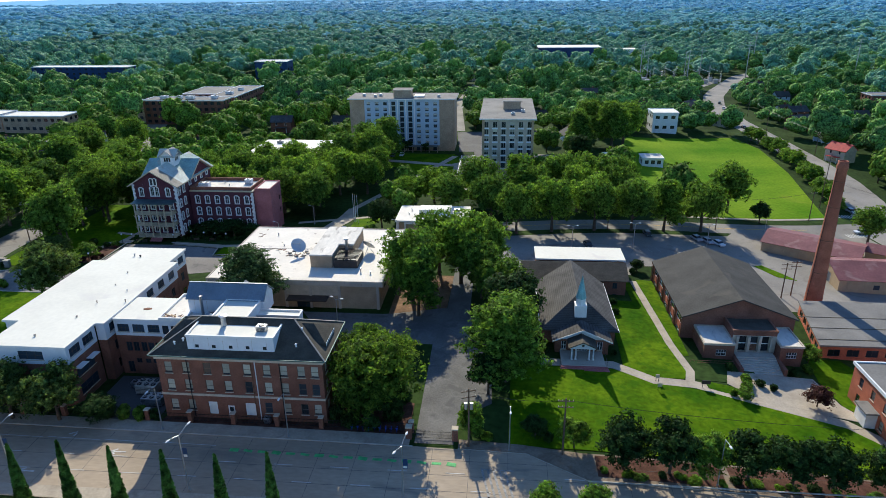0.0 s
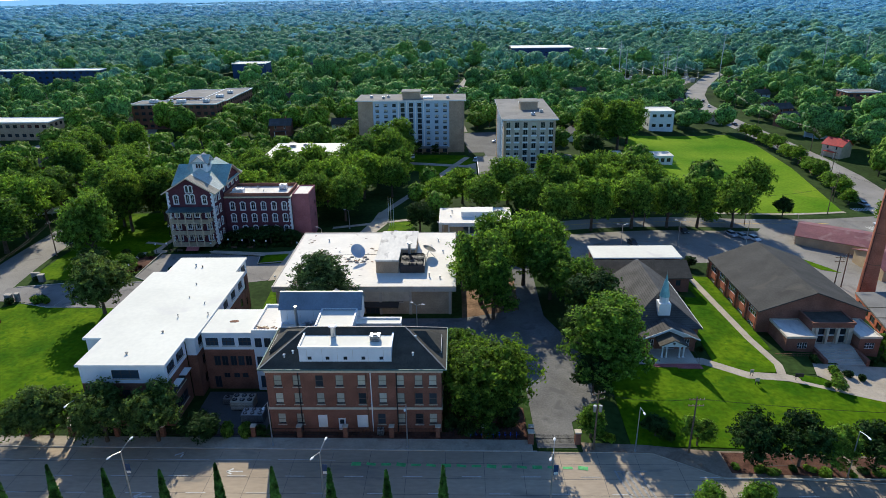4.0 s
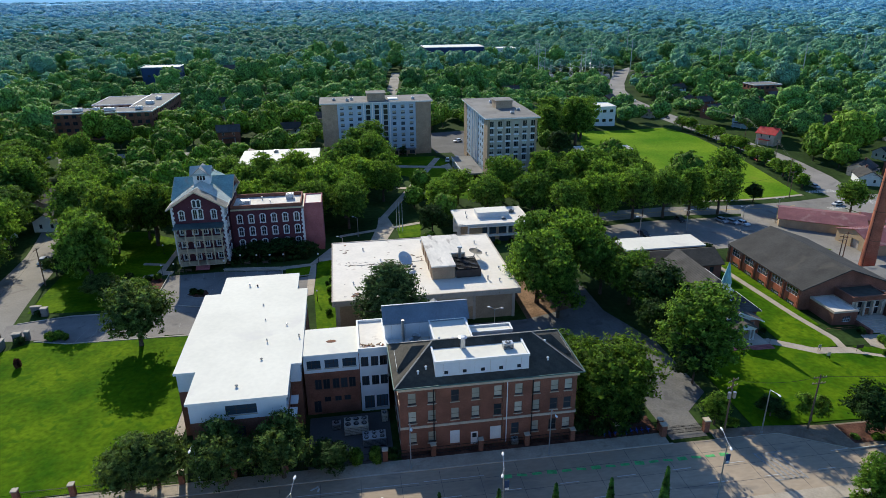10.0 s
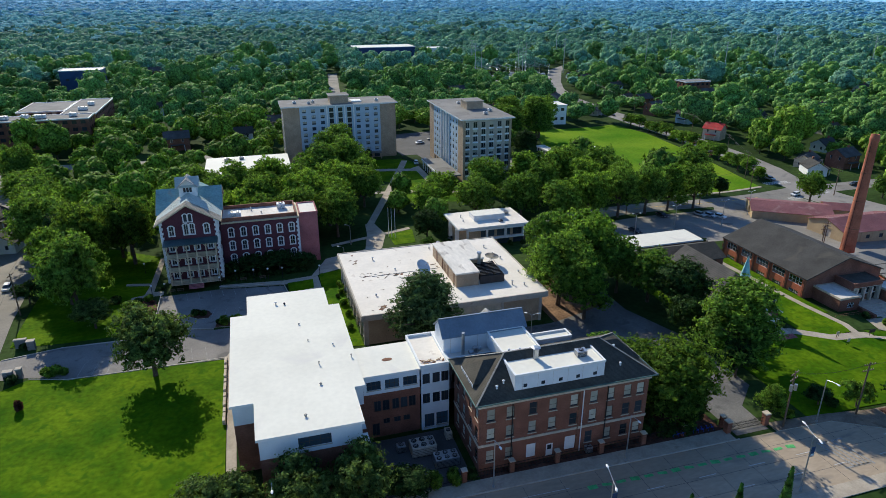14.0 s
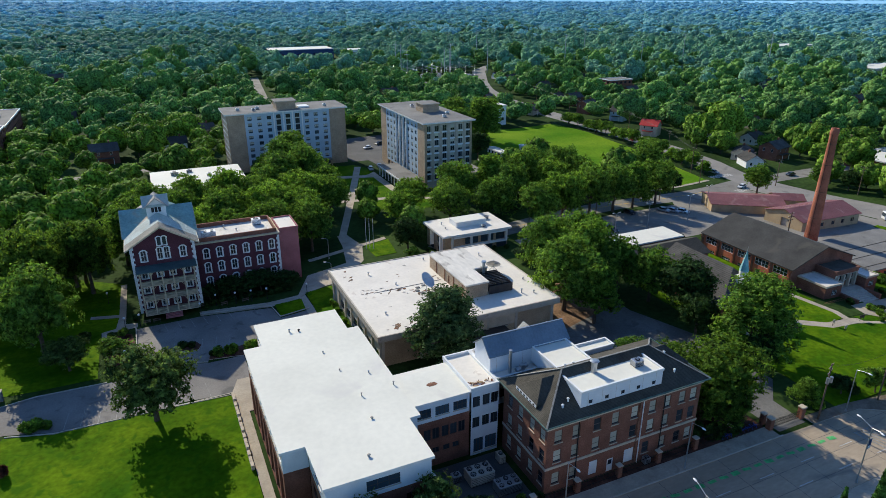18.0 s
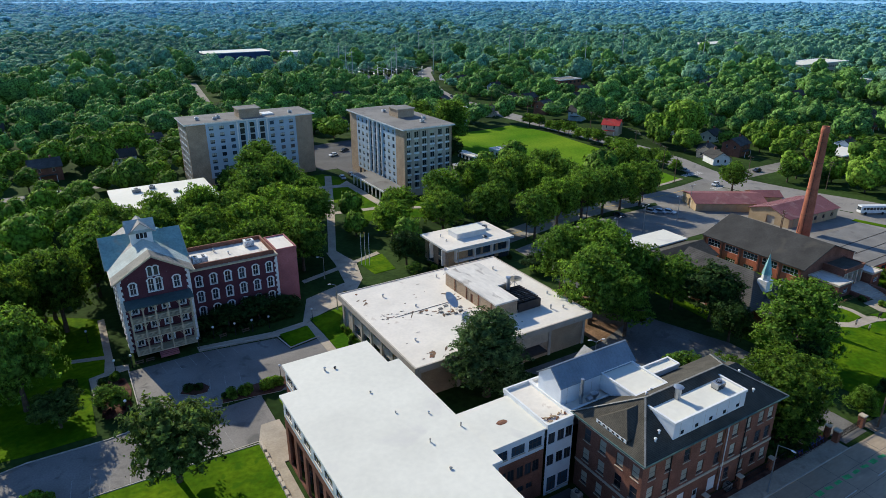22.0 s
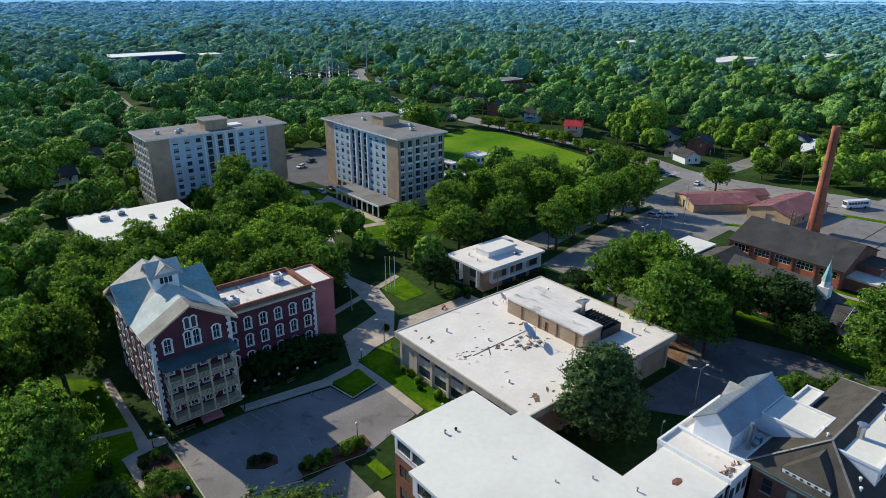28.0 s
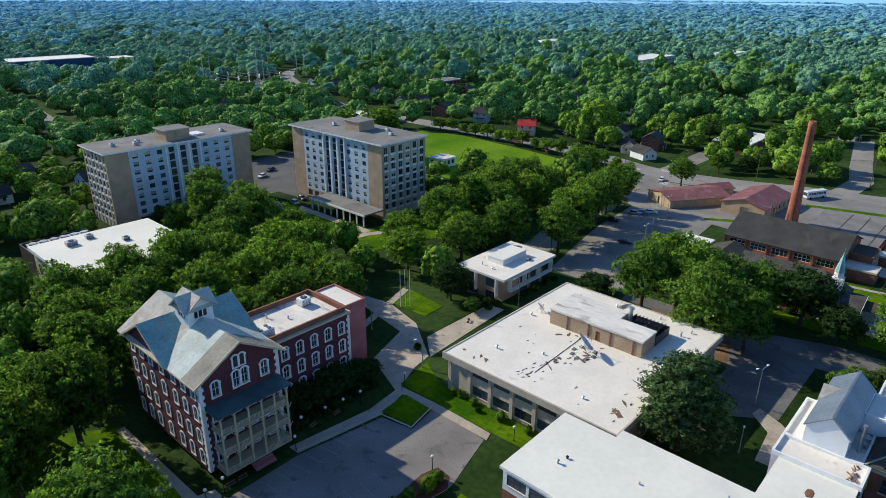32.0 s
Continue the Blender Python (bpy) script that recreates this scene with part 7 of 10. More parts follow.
for x in (12.2, 21.1):
    bm = bmesh.new()
    for k in range(4):
        tube(bm, (x + 0.15, 110.3 + 1.5 * k, 0.5), (x + 0.15, 110.3 + 1.5 * k, 1.4), 0.025, 0.025, 6)
    bar(bm, (x + 0.15, 110.3, 1.4), (x + 0.15, 114.8, 1.4), 0.05, 0.05)
    part("handrail", bm, M_IRON, por, "dark iron handrail")
ste = thing("steeple", 16.9, 121.6, 5, "white octagonal steeple with patina spire", "steeple")
bm = bmesh.new()
bx(bm, 15.7, 120.4, 5.6, 18.1, 122.8, 8.2)
part("base", bm, M_WHITE, ste)
bm = bmesh.new()
tube(bm, (16.9, 121.6, 8.2), (16.9, 121.6, 9.6), 1.0, 0.95, 8)
part("lantern", bm, M_WHITE, ste, "white octagonal lantern")
bm = bmesh.new()
tube(bm, (16.9, 121.6, 9.6), (16.9, 121.6, 14.4), 1.1, 0.06, 8)
part("spire", bm, M_PATINA, ste, "pale green copper spire")
bm = bmesh.new()
tube(bm, (16.9, 121.6, 14.4), (16.9, 121.6, 15.4), 0.04, 0.03, 5)
part("finial", bm, M_STEEL, ste)
hl = thing("parish_hall", 18, 150, -2, "long brick hall with dark roof beside a flat white-roofed block", "building")
for p, q in (((6.0, 144.2), (30.4, 144.2)), ((30.4, 144.2), (30.4, 154.6)), ((6.0, 154.6), (6.0, 144.2))):
    L = math.dist(p, q)
    facade(hl, p, q, -3.0, 3.6, [(u, z, 1.1, 1.5, "dark") for u in spread(1, L - 1, int(L / 3.4)) for z in (2.0, -0.9)], M_BRICK)
gable_roof(hl, 5.4, 143.6, 31.0, 155.2, 3.5, 5.9, M_SLATE, "dark shingle slope", "x")
for x in (6.02, 30.38):
    bm = bmesh.new()
    poly(bm, [(x, 144.2, 3.6), (x, 154.6, 3.6), (x, 149.4, 5.7)])
    part("gable", bm, M_BRICK, hl)
wb = thing("classroom_block", 20.5, 159, -2, "low brick block with flat white roof", "building")
for p, q in (((9.6, 155.3), (31.6, 155.3)), ((31.6, 155.3), (31.6, 163)), ((31.6, 163), (9.6, 163)), ((9.6, 163), (9.6, 155.3))):
    L = math.dist(p, q)
    facade(wb, p, q, -3.4, 3.9, [(u, 2.0, 1.4, 1.4, "dark") for u in spread(1, L - 1, max(2, int(L / 3.4)))], M_BRICK)
slab_roof(wb, 9.2, 154.9, 32.0, 163.4, 4.3, 0.4, M_ROOFW, M_WHITE, "clean white roof")

# ---- chimney stack and works ----
chim = thing("chimney_stack", 75, 146.6, -4.5, "tall tapering red brick chimney stack", "chimney")
bm = bmesh.new()
prev = None
lev = [(-5.0, 2.05), (0, 1.9), (8, 1.66), (16, 1.44), (24, 1.22), (30.6, 1.08), (30.9, 1.2), (31.7, 1.2), (31.9, 1.1), (32.6, 1.08), (32.6, 0.8), (31.0, 0.78)]
for z, r in lev:
    ring = [bm.verts.new((75.2 + r * math.cos(2 * math.pi * k / 24), 146.8 + r * math.sin(2 * math.pi * k / 24), z)) for k in range(24)]
    if prev:
        for k in range(24):
            bm.faces.new((prev[k], prev[(k + 1) % 24], ring[(k + 1) % 24], ring[k]))
    prev = ring
part("shaft", bm, M_CHIM, chim, "orange-red brick shaft", True)
bm = bmesh.new()
for z in (6, 14, 22, 28):
    r = 1.9 - 0.0272 * z
    tube(bm, (75.2, 146.8, z), (75.2, 146.8, z + 0.16), r + 0.04, r + 0.035, 24, False)
part("iron_band", bm, M_RUST, chim, "rusty iron bands")
bm = bmesh.new()
tube(bm, (75.2 - 1.9, 146.2, -4), (75.2 - 1.1, 146.5, 31), 0.05, 0.05, 6)
part("conductor", bm, M_IRON, chim)
def metal_shed(name, x, y, turn, L, D, eave, ridge, label, openings=()):
    """A ribbed metal shed: front left corner at x, y on the yard, its front running L along turn, D deep."""
    z = g(x + 8, y)
    b = thing(name, x, y, z, label, "building", "maroon-roofed buildings")
    m = pose(x, y, 0, 0, 0, turn)
    at = lambda u, v: (m @ Vector((u, v, 0)))[:2]
    ze, zr = z + eave, z + ridge
    facade(b, at(0, 0), at(L, 0), z - 1.5, ze, [(u, z + 1.7, 1.5, 1.3, "dark") for u in openings], M_TANW, label="tan metal wall")
    facade(b, at(L, 0), at(L, D), z - 1.5, ze, [], M_TANW, label="tan metal wall")
    facade(b, at(L, D), at(0, D), z - 1.5, ze, [], M_TANW, label="tan metal wall")
    facade(b, at(0, D), at(0, 0), z - 1.5, ze, [(D * 0.55, z + 1.5, 3.2, 2.9, "")], M_TANW, label="tan metal wall")
    bm = bmesh.new()
    p, q = at(0.5, D * 0.28), at(0.5, D * 0.62)
    poly(bm, [(*p, z), (*q, z), (*q, z + 3.0), (*p, z + 3.0)])
    part("roller_door", bm, M_CONC, b, "pale roller door set back in the gable wall")
    for u in (0.02, L - 0.02):
        bm = bmesh.new()
        poly(bm, [(*at(u, 0), ze), (*at(u, D), ze), (*at(u, D / 2), zr - 0.1)])
        part("gable", bm, M_TANW, b, "tan metal gable")
    for v in (-0.5, D + 0.5):
        metal_slope(b, ((*at(-0.5, v), ze - 0.1), (*at(L + 0.5, v), ze - 0.1), (*at(L + 0.5, D / 2), zr), (*at(-0.5, D / 2), zr)), int(L * 1.2), M_MAROON, "faded maroon ribbed metal slope")
    for k in range(int(L / 4.2)):
        c = at(2.0 + 4.2 * k, -0.07)
        bm = bmesh.new()
        tube(bm, (*c, z - 0.5), (*c, ze - 0.15), 0.06, 0.06, 6)
        part("downpipe", bm, M_TANW, b)
    AREAS.append(([at(-1, -3), at(L + 1, -3), at(L + 1, D + 1), at(-1, D + 1)], 2))
    return b


metal_shed("maroon_roof_hall", 78.0, 187.8, -33, 25.0, 15.0, 3.5, 5.1, "long tan hall with faded maroon metal roof")
metal_shed("maroon_roof_store", 86.4, 158.0, -3, 26.0, 15.0, 3.7, 6.0, "tan store building with faded maroon metal roof", (9.0, 14.0, 18.5, 23.0))
metal_shed("maroon_roof_shed", 105.5, 183.5, -33, 10.0, 8.0, 3.0, 4.4, "small shed with dull maroon metal roof behind the hall")
ax = thing("brick_annex", 84, 132, -4, "low brick annex with flat grey roof", "building")
for p, q in (((66, 122), (98, 122)), ((98, 122), (98, 142)), ((98, 142), (70, 142)), ((70, 142), (66, 122))):
    L = math.dist(p, q)
    facade(ax, p, q, -5.5, 0.2, [(u, -1.6, 2.4, 1.6, "dark") for u in spread(1, L - 1, int(L / 4))], M_BRICKO)
bm = bmesh.new()
poly(bm, [(65.6, 121.6, 0.35), (98.4, 121.6, 0.35), (98.4, 142.4, 0.35), (69.7, 142.4, 0.35)])
poly(bm, [(65.6, 121.6, 0.0), (69.7, 142.4, 0.0), (98.4, 142.4, 0.0), (98.4, 121.6, 0.0)])
q4 = [(65.6, 121.6), (98.4, 121.6), (98.4, 142.4), (69.7, 142.4)]
for i in range(4):
    a, b = q4[i], q4[(i + 1) % 4]
    poly(bm, [(*a, 0), (*b, 0), (*b, 0.35), (*a, 0.35)])
part("roof", bm, M_GRAVEL, ax, "flat grey gravel roof")
bm = bmesh.new()
for i in range(3):
    bx(bm, 66 + 0.2, 124 + 5 * i, 0.355, 97.6, 124.2 + 5 * i, 0.42)
part("roof_seam", bm, M_SLATE, ax)
wall2 = thing("loading_terrace", 72, 112, -4.5, "grey concrete loading terrace with low wall", "terrace")
box("slab", 64, 113.5, -5.4, 92, 121.5, -3.6, M_GRAVEL, wall2)
box("wall", 63.6, 113.0, -5.4, 92, 113.49, -3.1, M_CONC, wall2)
ob2 = thing("orange_brick_house", 71, 96, -3, "orange brick two-storey house with white trim and flat dark roof", "building")
facade(ob2, (65.2, 108), (65.2, 92), -4, 4.2, [(u, z, 1.2, 1.8, "sash") for u in (3, 7, 11) for z in (2.2, -1.2)], M_BRICKO)
facade(ob2, (65.2, 92), (82, 92), -4, 4.2, [(u, z, 1.2, 1.8, "sash") for u in (3, 7, 11, 14) for z in (2.2, -1.2)], M_BRICKO)
facade(ob2, (82, 92), (82, 108), -4.4, 4.2, [], M_BRICKO)
facade(ob2, (82, 108), (65.2, 108), -4.4, 4.2, [(u, z, 1.2, 1.8, "sash") for u in (3, 7, 11, 14) for z in (2.2, -1.2)], M_BRICKO)
slab_roof(ob2, 64.9, 91.7, 82.3, 108.3, 4.6, 0.4, M_GRAVEL, M_WHITE, "dark flat roof", 0.2)
box("entrance_hood", 63.0, 98, 0.2, 65.19, 102, 0.5, M_GRAVEL, ob2)
box("entrance_wall", 63.3, 98.3, -3.4, 65.19, 101.7, 0.198, M_WHITE, ob2, "white entrance lobby")

# ---- buildings further off ----
def block(name, x0, y0, x1, y1, z0, z1, wall, roof, label, rows=2, curb=0.3, win="dark", per=4.0, trim=None, ahead=0):
    b = thing(name, (x0 + x1) / 2, (y0 + y1) / 2, z0, label, "building")
    st = (z1 - z0) / rows
    for p, q in (((x0, y0), (x1, y0)), ((x1, y0), (x1, y1)), ((x1, y1), (x0, y1)), ((x0, y1), (x0, y0))):
        L = math.dist(p, q)
        seen = q[1] == p[1] and p[1] == y0 or p[0] == q[0]
        facade(b, p, q, z0 - 1, z1 - 0.3, [(u, z0 + st * (k + 0.55), min(2.2, per * 0.55), min(1.7, st * 0.5), win) for k in range(rows) for u in spread(0.5, L - 0.5, max(1, int(L / per)))] if seen else [], wall)
    slab_roof(b, x0 - 0.3, y0 - 0.3, x1 + 0.3, y1 + 0.3, z1, 0.3, roof, trim or M_WHITE, "", curb)
    AREAS.append((rect(x0, y0 - ahead, x1, y1), 4))
    return b


block("apartment_block", -208, 362, -160, 376, -2.2, 11.6, M_BRICK, M_GRAVEL, "four-storey brick flats with grey roof", 4)
block("apartment_block", -176, 378, -160, 430, -2.2, 11.0, M_BRICK, M_GRAVEL, "long brick wing of flats with grey roof", 4)
block("apartment_block", -200, 396, -178, 428, -2.2, 10.4, M_BRICKT, M_GRAVEL, "brick flats with grey roof", 4)
for hx, hy, hw in ((-198, 369, 4.5), (-189, 370, 3.0), (-182, 368.5, 5.0), (-168, 370, 3.2), (-168, 392, 4.2), (-167, 408, 3.0)):
    hvac(hx, hy, 11.62 if hy < 378 else 11.02, hw, 2.6, 1.7, "pale rooftop air-conditioning unit on the flats", M_WHITE, 2)
block("annexe", -226, 372, -210, 382, -2.2, 9.0, M_BRICKT, M_ROOFW, "low tan annexe with white roof beside the flats", 3)
block("warehouse", -276, 335, -240, 349, -2.2, 7.2, M_BRICKT, M_ROOFW, "low tan works with pale roof", 2, ahead=45)
block("warehouse", -320, 338, -279, 352, -2.2, 7.4, M_BRICKT, M_ROOFW, "low works with pale roof", 2, ahead=45)
block("lecture_block", -219, 572, -190, 590, -2.2, 12.5, M_NAVY, M_NAVY, "dark navy clad block among trees", 1, win="dark", per=9, ahead=40)
block("white_cube_house", 82.5, 366, 96, 380, -6, 4.8, M_WHITE, M_ROOFW, "white cubic two-storey house", 2, ahead=22)
block("distribution_hall", 40, 800, 113, 838, -7, 5.0, M_NAVY, M_ROOFW, "long low blue hall with white roof", 1, per=9, ahead=75)
sheet("works_lot", rect(38, 735, 116, 799), 0.05, M_LOT, "paved yard before the blue hall", "yard")
block("distribution_hall", 128, 812, 156, 834, -7, 1.5, M_WHITE, M_ROOFW, "low white warehouse with pale roof", 1, per=9, ahead=60)
block("row_block", -420, 560, -330, 574, -2.2, 9.5, M_NAVY, M_ROOFW, "row of dark town houses with pale roofs", 3, per=6, ahead=45)
block("school_block", 238, 448, 260, 462, -6.8, 2.2, M_BRICK, M_GRAVEL, "brick school block among trees", 2, ahead=14)
block("strip_mall", 420, 330, 470, 350, -6.8, 0.4, M_CONC, M_ROOFW, "low pale shops with white roof", 1, ahead=45)
block("strip_mall", 520, 420, 600, 450, -6.8, 1.0, M_CONC, M_ROOFW, "low pale warehouse with white roof", 1, ahead=45)
block("strip_mall", 640, 380, 720, 404, -6.8, 0.6, M_BLUEP, M_ROOFW, "long low pale blue metal warehouse", 1, ahead=45)
block("strip_mall", 640, 640, 730, 668, -6.8, 1.0, M_CONC, M_ROOFW, "low white warehouse with pale roof", 1, ahead=45)
block("blue_roof_hall", 190, 198, 222, 216, -6.8, -1.4, M_BRICK, M_ROOFW, "low brick hall with white and blue roof", 1, ahead=45)
block("white_cabin", 62, 286, 71, 294, -5, -1.2, M_WHITE, M_ROOFS, "small white cabin on the field", 1, per=3)
block("white_cabin", 46, 284, 49.5, 297, -4.6, -1.4, M_WHITE, M_ROOFW, "white trailer beside the trees", 1, per=3)
block("shed", 28, 262, 36, 272, -3.6, 0.2, M_WHITE, M_ROOFW, "small white shed with pale roof", 1, per=3)
sheet("substation_yard", [(104, 548), (158, 548), (184, 586), (192, 606), (112, 606)], 0.05, M_LOT, "gravel yard of an electricity substation", "yard", clear=2)
ss = thing("substation", 148, 582, -6.8, "steel lattice frames of a substation", "substation")
for i in range(8):
    bm = bmesh.new()
    x = 112 + 9.5 * i
    for y in (566, 598):
        for o in (-0.6, 0.6):
            bar(bm, (x + o, y, -6.8), (x + o * 0.5, y, 4 + 2 * (i % 2)), 0.16, 0.16, (0, 1, 0))
        for k in range(6):
            bar(bm, (x - 0.55, y, -6 + 2 * k), (x + 0.55, y, -5 + 2 * k), 0.12, 0.12, (0, 1, 0))
    bar(bm, (x, 566, 3.6), (x, 598, 3.6), 0.2, 0.25)
    part("gantry", bm, M_STEEL, ss, "grey steel gantry")
for i in range(9):
    for y in (574, 590):
        tr_ = box("transformer", 112 + 8 * i, y, -6.8, 115.4 + 8 * i, y + 3.6, -3.6, M_STEEL, ss, "grey transformer")
        for k in range(3):
            bm = bmesh.new()
            tube(bm, (112.7 + 8 * i + k, y + 1.8, -3.6), (112.7 + 8 * i + k, y + 1.8, -1.9), 0.16, 0.1, 6)
            part("bushing", bm, M_STONE, tr_)
for x, y, h in ((150, 570, 20), (172, 604, 22), (126, 600, 19)):
    mast = thing("steel_mast", x, y, -6.8, "tall slim grey transmission mast", "mast", "transmission masts")
    bm = bmesh.new()
    tube(bm, (x, y, -7), (x, y, h), 0.45, 0.18, 8)
    part("shaft", bm, M_STEEL, mast)
    for z in (h - 1.5, h - 5):
        bm = bmesh.new()
        bar(bm, (x - 3, y, z), (x + 3, y, z), 0.2, 0.2)
        part("crossarm", bm, M_STEEL, mast)


def house(name, w, d, h, roof_h, wall, roof, label):
    t = thing(name, 0, 0, 0, label, "house", "houses")
    for k, (p, q) in enumerate((((-w / 2, -d / 2), (w / 2, -d / 2)), ((w / 2, -d / 2), (w / 2, d / 2)), ((w / 2, d / 2), (-w / 2, d / 2)), ((-w / 2, d / 2), (-w / 2, -d / 2)))):
        L = math.dist(p, q)
        facade(t, p, q, -1.5, h, [(u, 1.6 if h < 4 else 4.4, 1.0, 1.5, "cottage") for u in spread(0.5, L - 0.5, 2)] if k in (0, 3) else [], wall)
    for s in (-1, 1):
        bm = bmesh.new()
        poly(bm, [(s * (w / 2 - 0.02), -d / 2, h), (s * (w / 2 - 0.02), d / 2, h), (s * (w / 2 - 0.02), 0, h + roof_h - 0.1)])
        part("gable", bm, wall, t)
    gable_roof(t, -w / 2 - 0.5, -d / 2 - 0.5, w / 2 + 0.5, d / 2 + 0.5, h - 0.15, h + roof_h, roof, "", "x")
    box("chimney", w * 0.2, -0.4, h, w * 0.2 + 0.7, 0.4, h + roof_h + 0.9, M_BRICK, t)
    box("porch_roof", -w * 0.3, -d / 2 - 2.0, 2.5, w * 0.3, -d / 2 - 0.002, 2.7, roof, t)
    for x in (-w * 0.27, w * 0.27):
        box("porch_post", x - 0.1, -d / 2 - 1.9, -1.2, x + 0.1, -d / 2 - 1.7, 2.5, M_WHITE, t)
    return t


protos = [house("house", 10, 8, 3.2, 2.6, M_WHITE, M_SHING, "white boarded house with grey shingle roof"),
          house("house", 11, 9, 5.6, 2.8, M_BRICK, M_SHINGB, "two-storey brick house with brown shingle roof"),
          house("house", 9, 8, 5.4, 3.0, M_BLUEP, M_SHING, "pale blue two-storey house with grey roof"),
          house("house", 9.5, 8, 5.6, 2.8, M_STONE, M_RED, "cream house with bright red roof"),
          house("house", 12, 8, 3.2, 2.4, M_CONC, M_SHINGB, "pale bungalow with brown roof")]
spots = [(155, 307, 3, -60), (168, 350, 2, -75), (166, 380, 1, 10), (176, 410, 1, 5), (150, 234, 0, 60), (158, 246, 4, 30), (172, 240, 1, 10), (190, 268, 0, 0), (196, 300, 4, 5), (186, 290, 0, 20), (176, 430, 0, 30), (190, 470, 2, 5), (240, 280, 1, 0), (262, 300, 0, 10), (230, 240, 4, 5), (150, 105, 0, 40), (300, 290, 2, 0), (330, 260, 0, 0), (290, 240, 1, 0), (350, 320, 1, 5), (250, 390, 0, 0), (215, 345, 0, 5), (235, 420, 1, 0), (130, 392, 4, 30), (118, 430, 1, 40), (120, 400, 0, 20), (60, 400, 0, 0), (20, 380, 0, 10), (34, 330, 0, 90), (46, 366, 4, 80), (-60, 350, 2, 5), (-90, 360, 0, 0), (-120, 345, 1, 5), (-150, 300, 0, 0), (-178, 240, 4, 10), (-196, 262, 1, 30), (-172, 215, 0, 20), (-185, 190, 0, 90), (-200, 300, 2, 20), (-220, 280, 0, 0), (-250, 300, 4, 0), (-240, 420, 0, 0), (-100, 420, 0, 0), (-60, 430, 1, 0), (10, 450, 0, 0), (60, 470, 1, 0), (-110, 500, 0, 0), (-30, 560, 4, 0), (60, 600, 0, 0), (-160, 640, 1, 0), (200, 560, 0, 0), (260, 520, 0, 0), (300, 440, 4, 0), (380, 420, 0, 0), (420, 280, 1, 0), (380, 220, 0, 0), (330, 180, 4, 0), (260, 170, 0, 0), (220, 130, 1, 0), (300, 120, 0, 0), (-158, 222, 0, 75), (-169, 244, 4, 70), (-272, 300, 1, 20), (-300, 420, 0, 0), (-330, 470, 4, 10), (-140, 440, 2, 0), (-75, 390, 4, 0), (90, 440, 0, 10), (205, 395, 2, 0), (225, 300, 4, 0), (262, 345, 1, 0), (330, 380, 2, 0), (190, 520, 1, 0), (215, 210, 2, 0)]
for k, (x, y, p, a) in enumerate(spots):
    m = pose(x, y, g(x, y) + 0.3, 0, 0, a + (k * 37) % 13)
    if (p, k) in ((3, 0), (2, 1), (1, 2), (0, 4), (4, 5)):
        protos[p].matrix_basis = m
    else:
        copy_thing(protos[p], m)
    AREAS.append((rect(x - 7, y - (15 if k < 12 else 10), x + 7, y + 6), 1.0))

# ---- trees ----
def cards(points, normals, size, r, loose=0.8):
    """Leaf sprays: one pointed spray at each point, turned loosely to its normal."""
    n = len(points)
    nr = normals + r.normal(0, loose, (n, 3))
    nr /= np.linalg.norm(nr, axis=1)[:, None] + 1e-9
    t = np.cross(nr, r.normal(0, 1, (n, 3)))
    t /= np.linalg.norm(t, axis=1)[:, None] + 1e-9
    b = np.cross(nr, t)
    s = size * r.uniform(0.6, 1.3, (n, 1))
    l = s * r.uniform(0.9, 1.6, (n, 1))
    v = np.stack((points - t * s - b * l * 0.4, points + t * s * 0.8 - b * l * 0.3 - nr * s * 0.3, points + t * s * 0.2 + b * l), 1)
    return v.reshape(-1, 3), np.arange(3 * n).reshape(-1, 3)


def lobes(shape, h, w, r, n):
    """Centres and radii of the masses that make a crown h high and w wide, standing on the trunk."""
    out = []
    for i in range(n):
        t = (i + 0.5) / n
        if shape == "round":
            z = h * (0.34 + 0.5 * t)
            reach = w * 0.34 * math.sqrt(max(0.05, 1 - ((t - 0.4) / 0.68) ** 2))
        elif shape == "tall":
            z = h * (0.26 + 0.62 * t)
            reach = w * 0.3 * (1.1 - 0.75 * t)
        elif shape == "juniper":
            z = h * (0.22 + 0.7 * t)
            reach = w * 0.3 * math.sin(math.pi * (0.2 + 0.72 * t))
        else:
            z = h * (0.35 + 0.45 * t)
            reach = w * 0.36
        a = i * 2.4 + r.uniform(-0.5, 0.5)
        d = reach * r.uniform(0.65, 1.05)
        rad = w * r.uniform(0.17, 0.25) * (1.0 if shape != "juniper" else 0.95 - 0.4 * t)
        out.append((np.array((d * math.cos(a), d * math.sin(a), z)), rad))
    out.append((np.array((0, 0, h * 0.6)), w * 0.27))
    return out


def sprays(lb, clusters, per, spread_, size, r, flat=0.85, up=0.0, loose=0.42):
    """Leaf sprays gathered in twig clusters over the masses lb of a crown."""
    tot = sum(x[1] ** 2 for x in lb)
    P, D = [], []
    for c, rad in lb:
        k = max(2, int(clusters * rad * rad / tot))
        p = r.normal(0, 1, (k, 3))
        p /= np.linalg.norm(p, axis=1)[:, None]
        p[:, 2] = np.where(p[:, 2] < -0.45, -p[:, 2], p[:, 2])
        q = c + p * rad * r.uniform(0.72, 1.18, (k, 1)) * np.array((1, 1, flat))
        P.append(np.repeat(q, per, 0) + r.normal(0, spread_, (k * per, 3)) * np.array((1, 1, 0.55)))
        D.append(np.repeat(p + np.array((0, 0, up)), per, 0))
    return cards(np.concatenate(P), np.concatenate(D), size, r, loose)


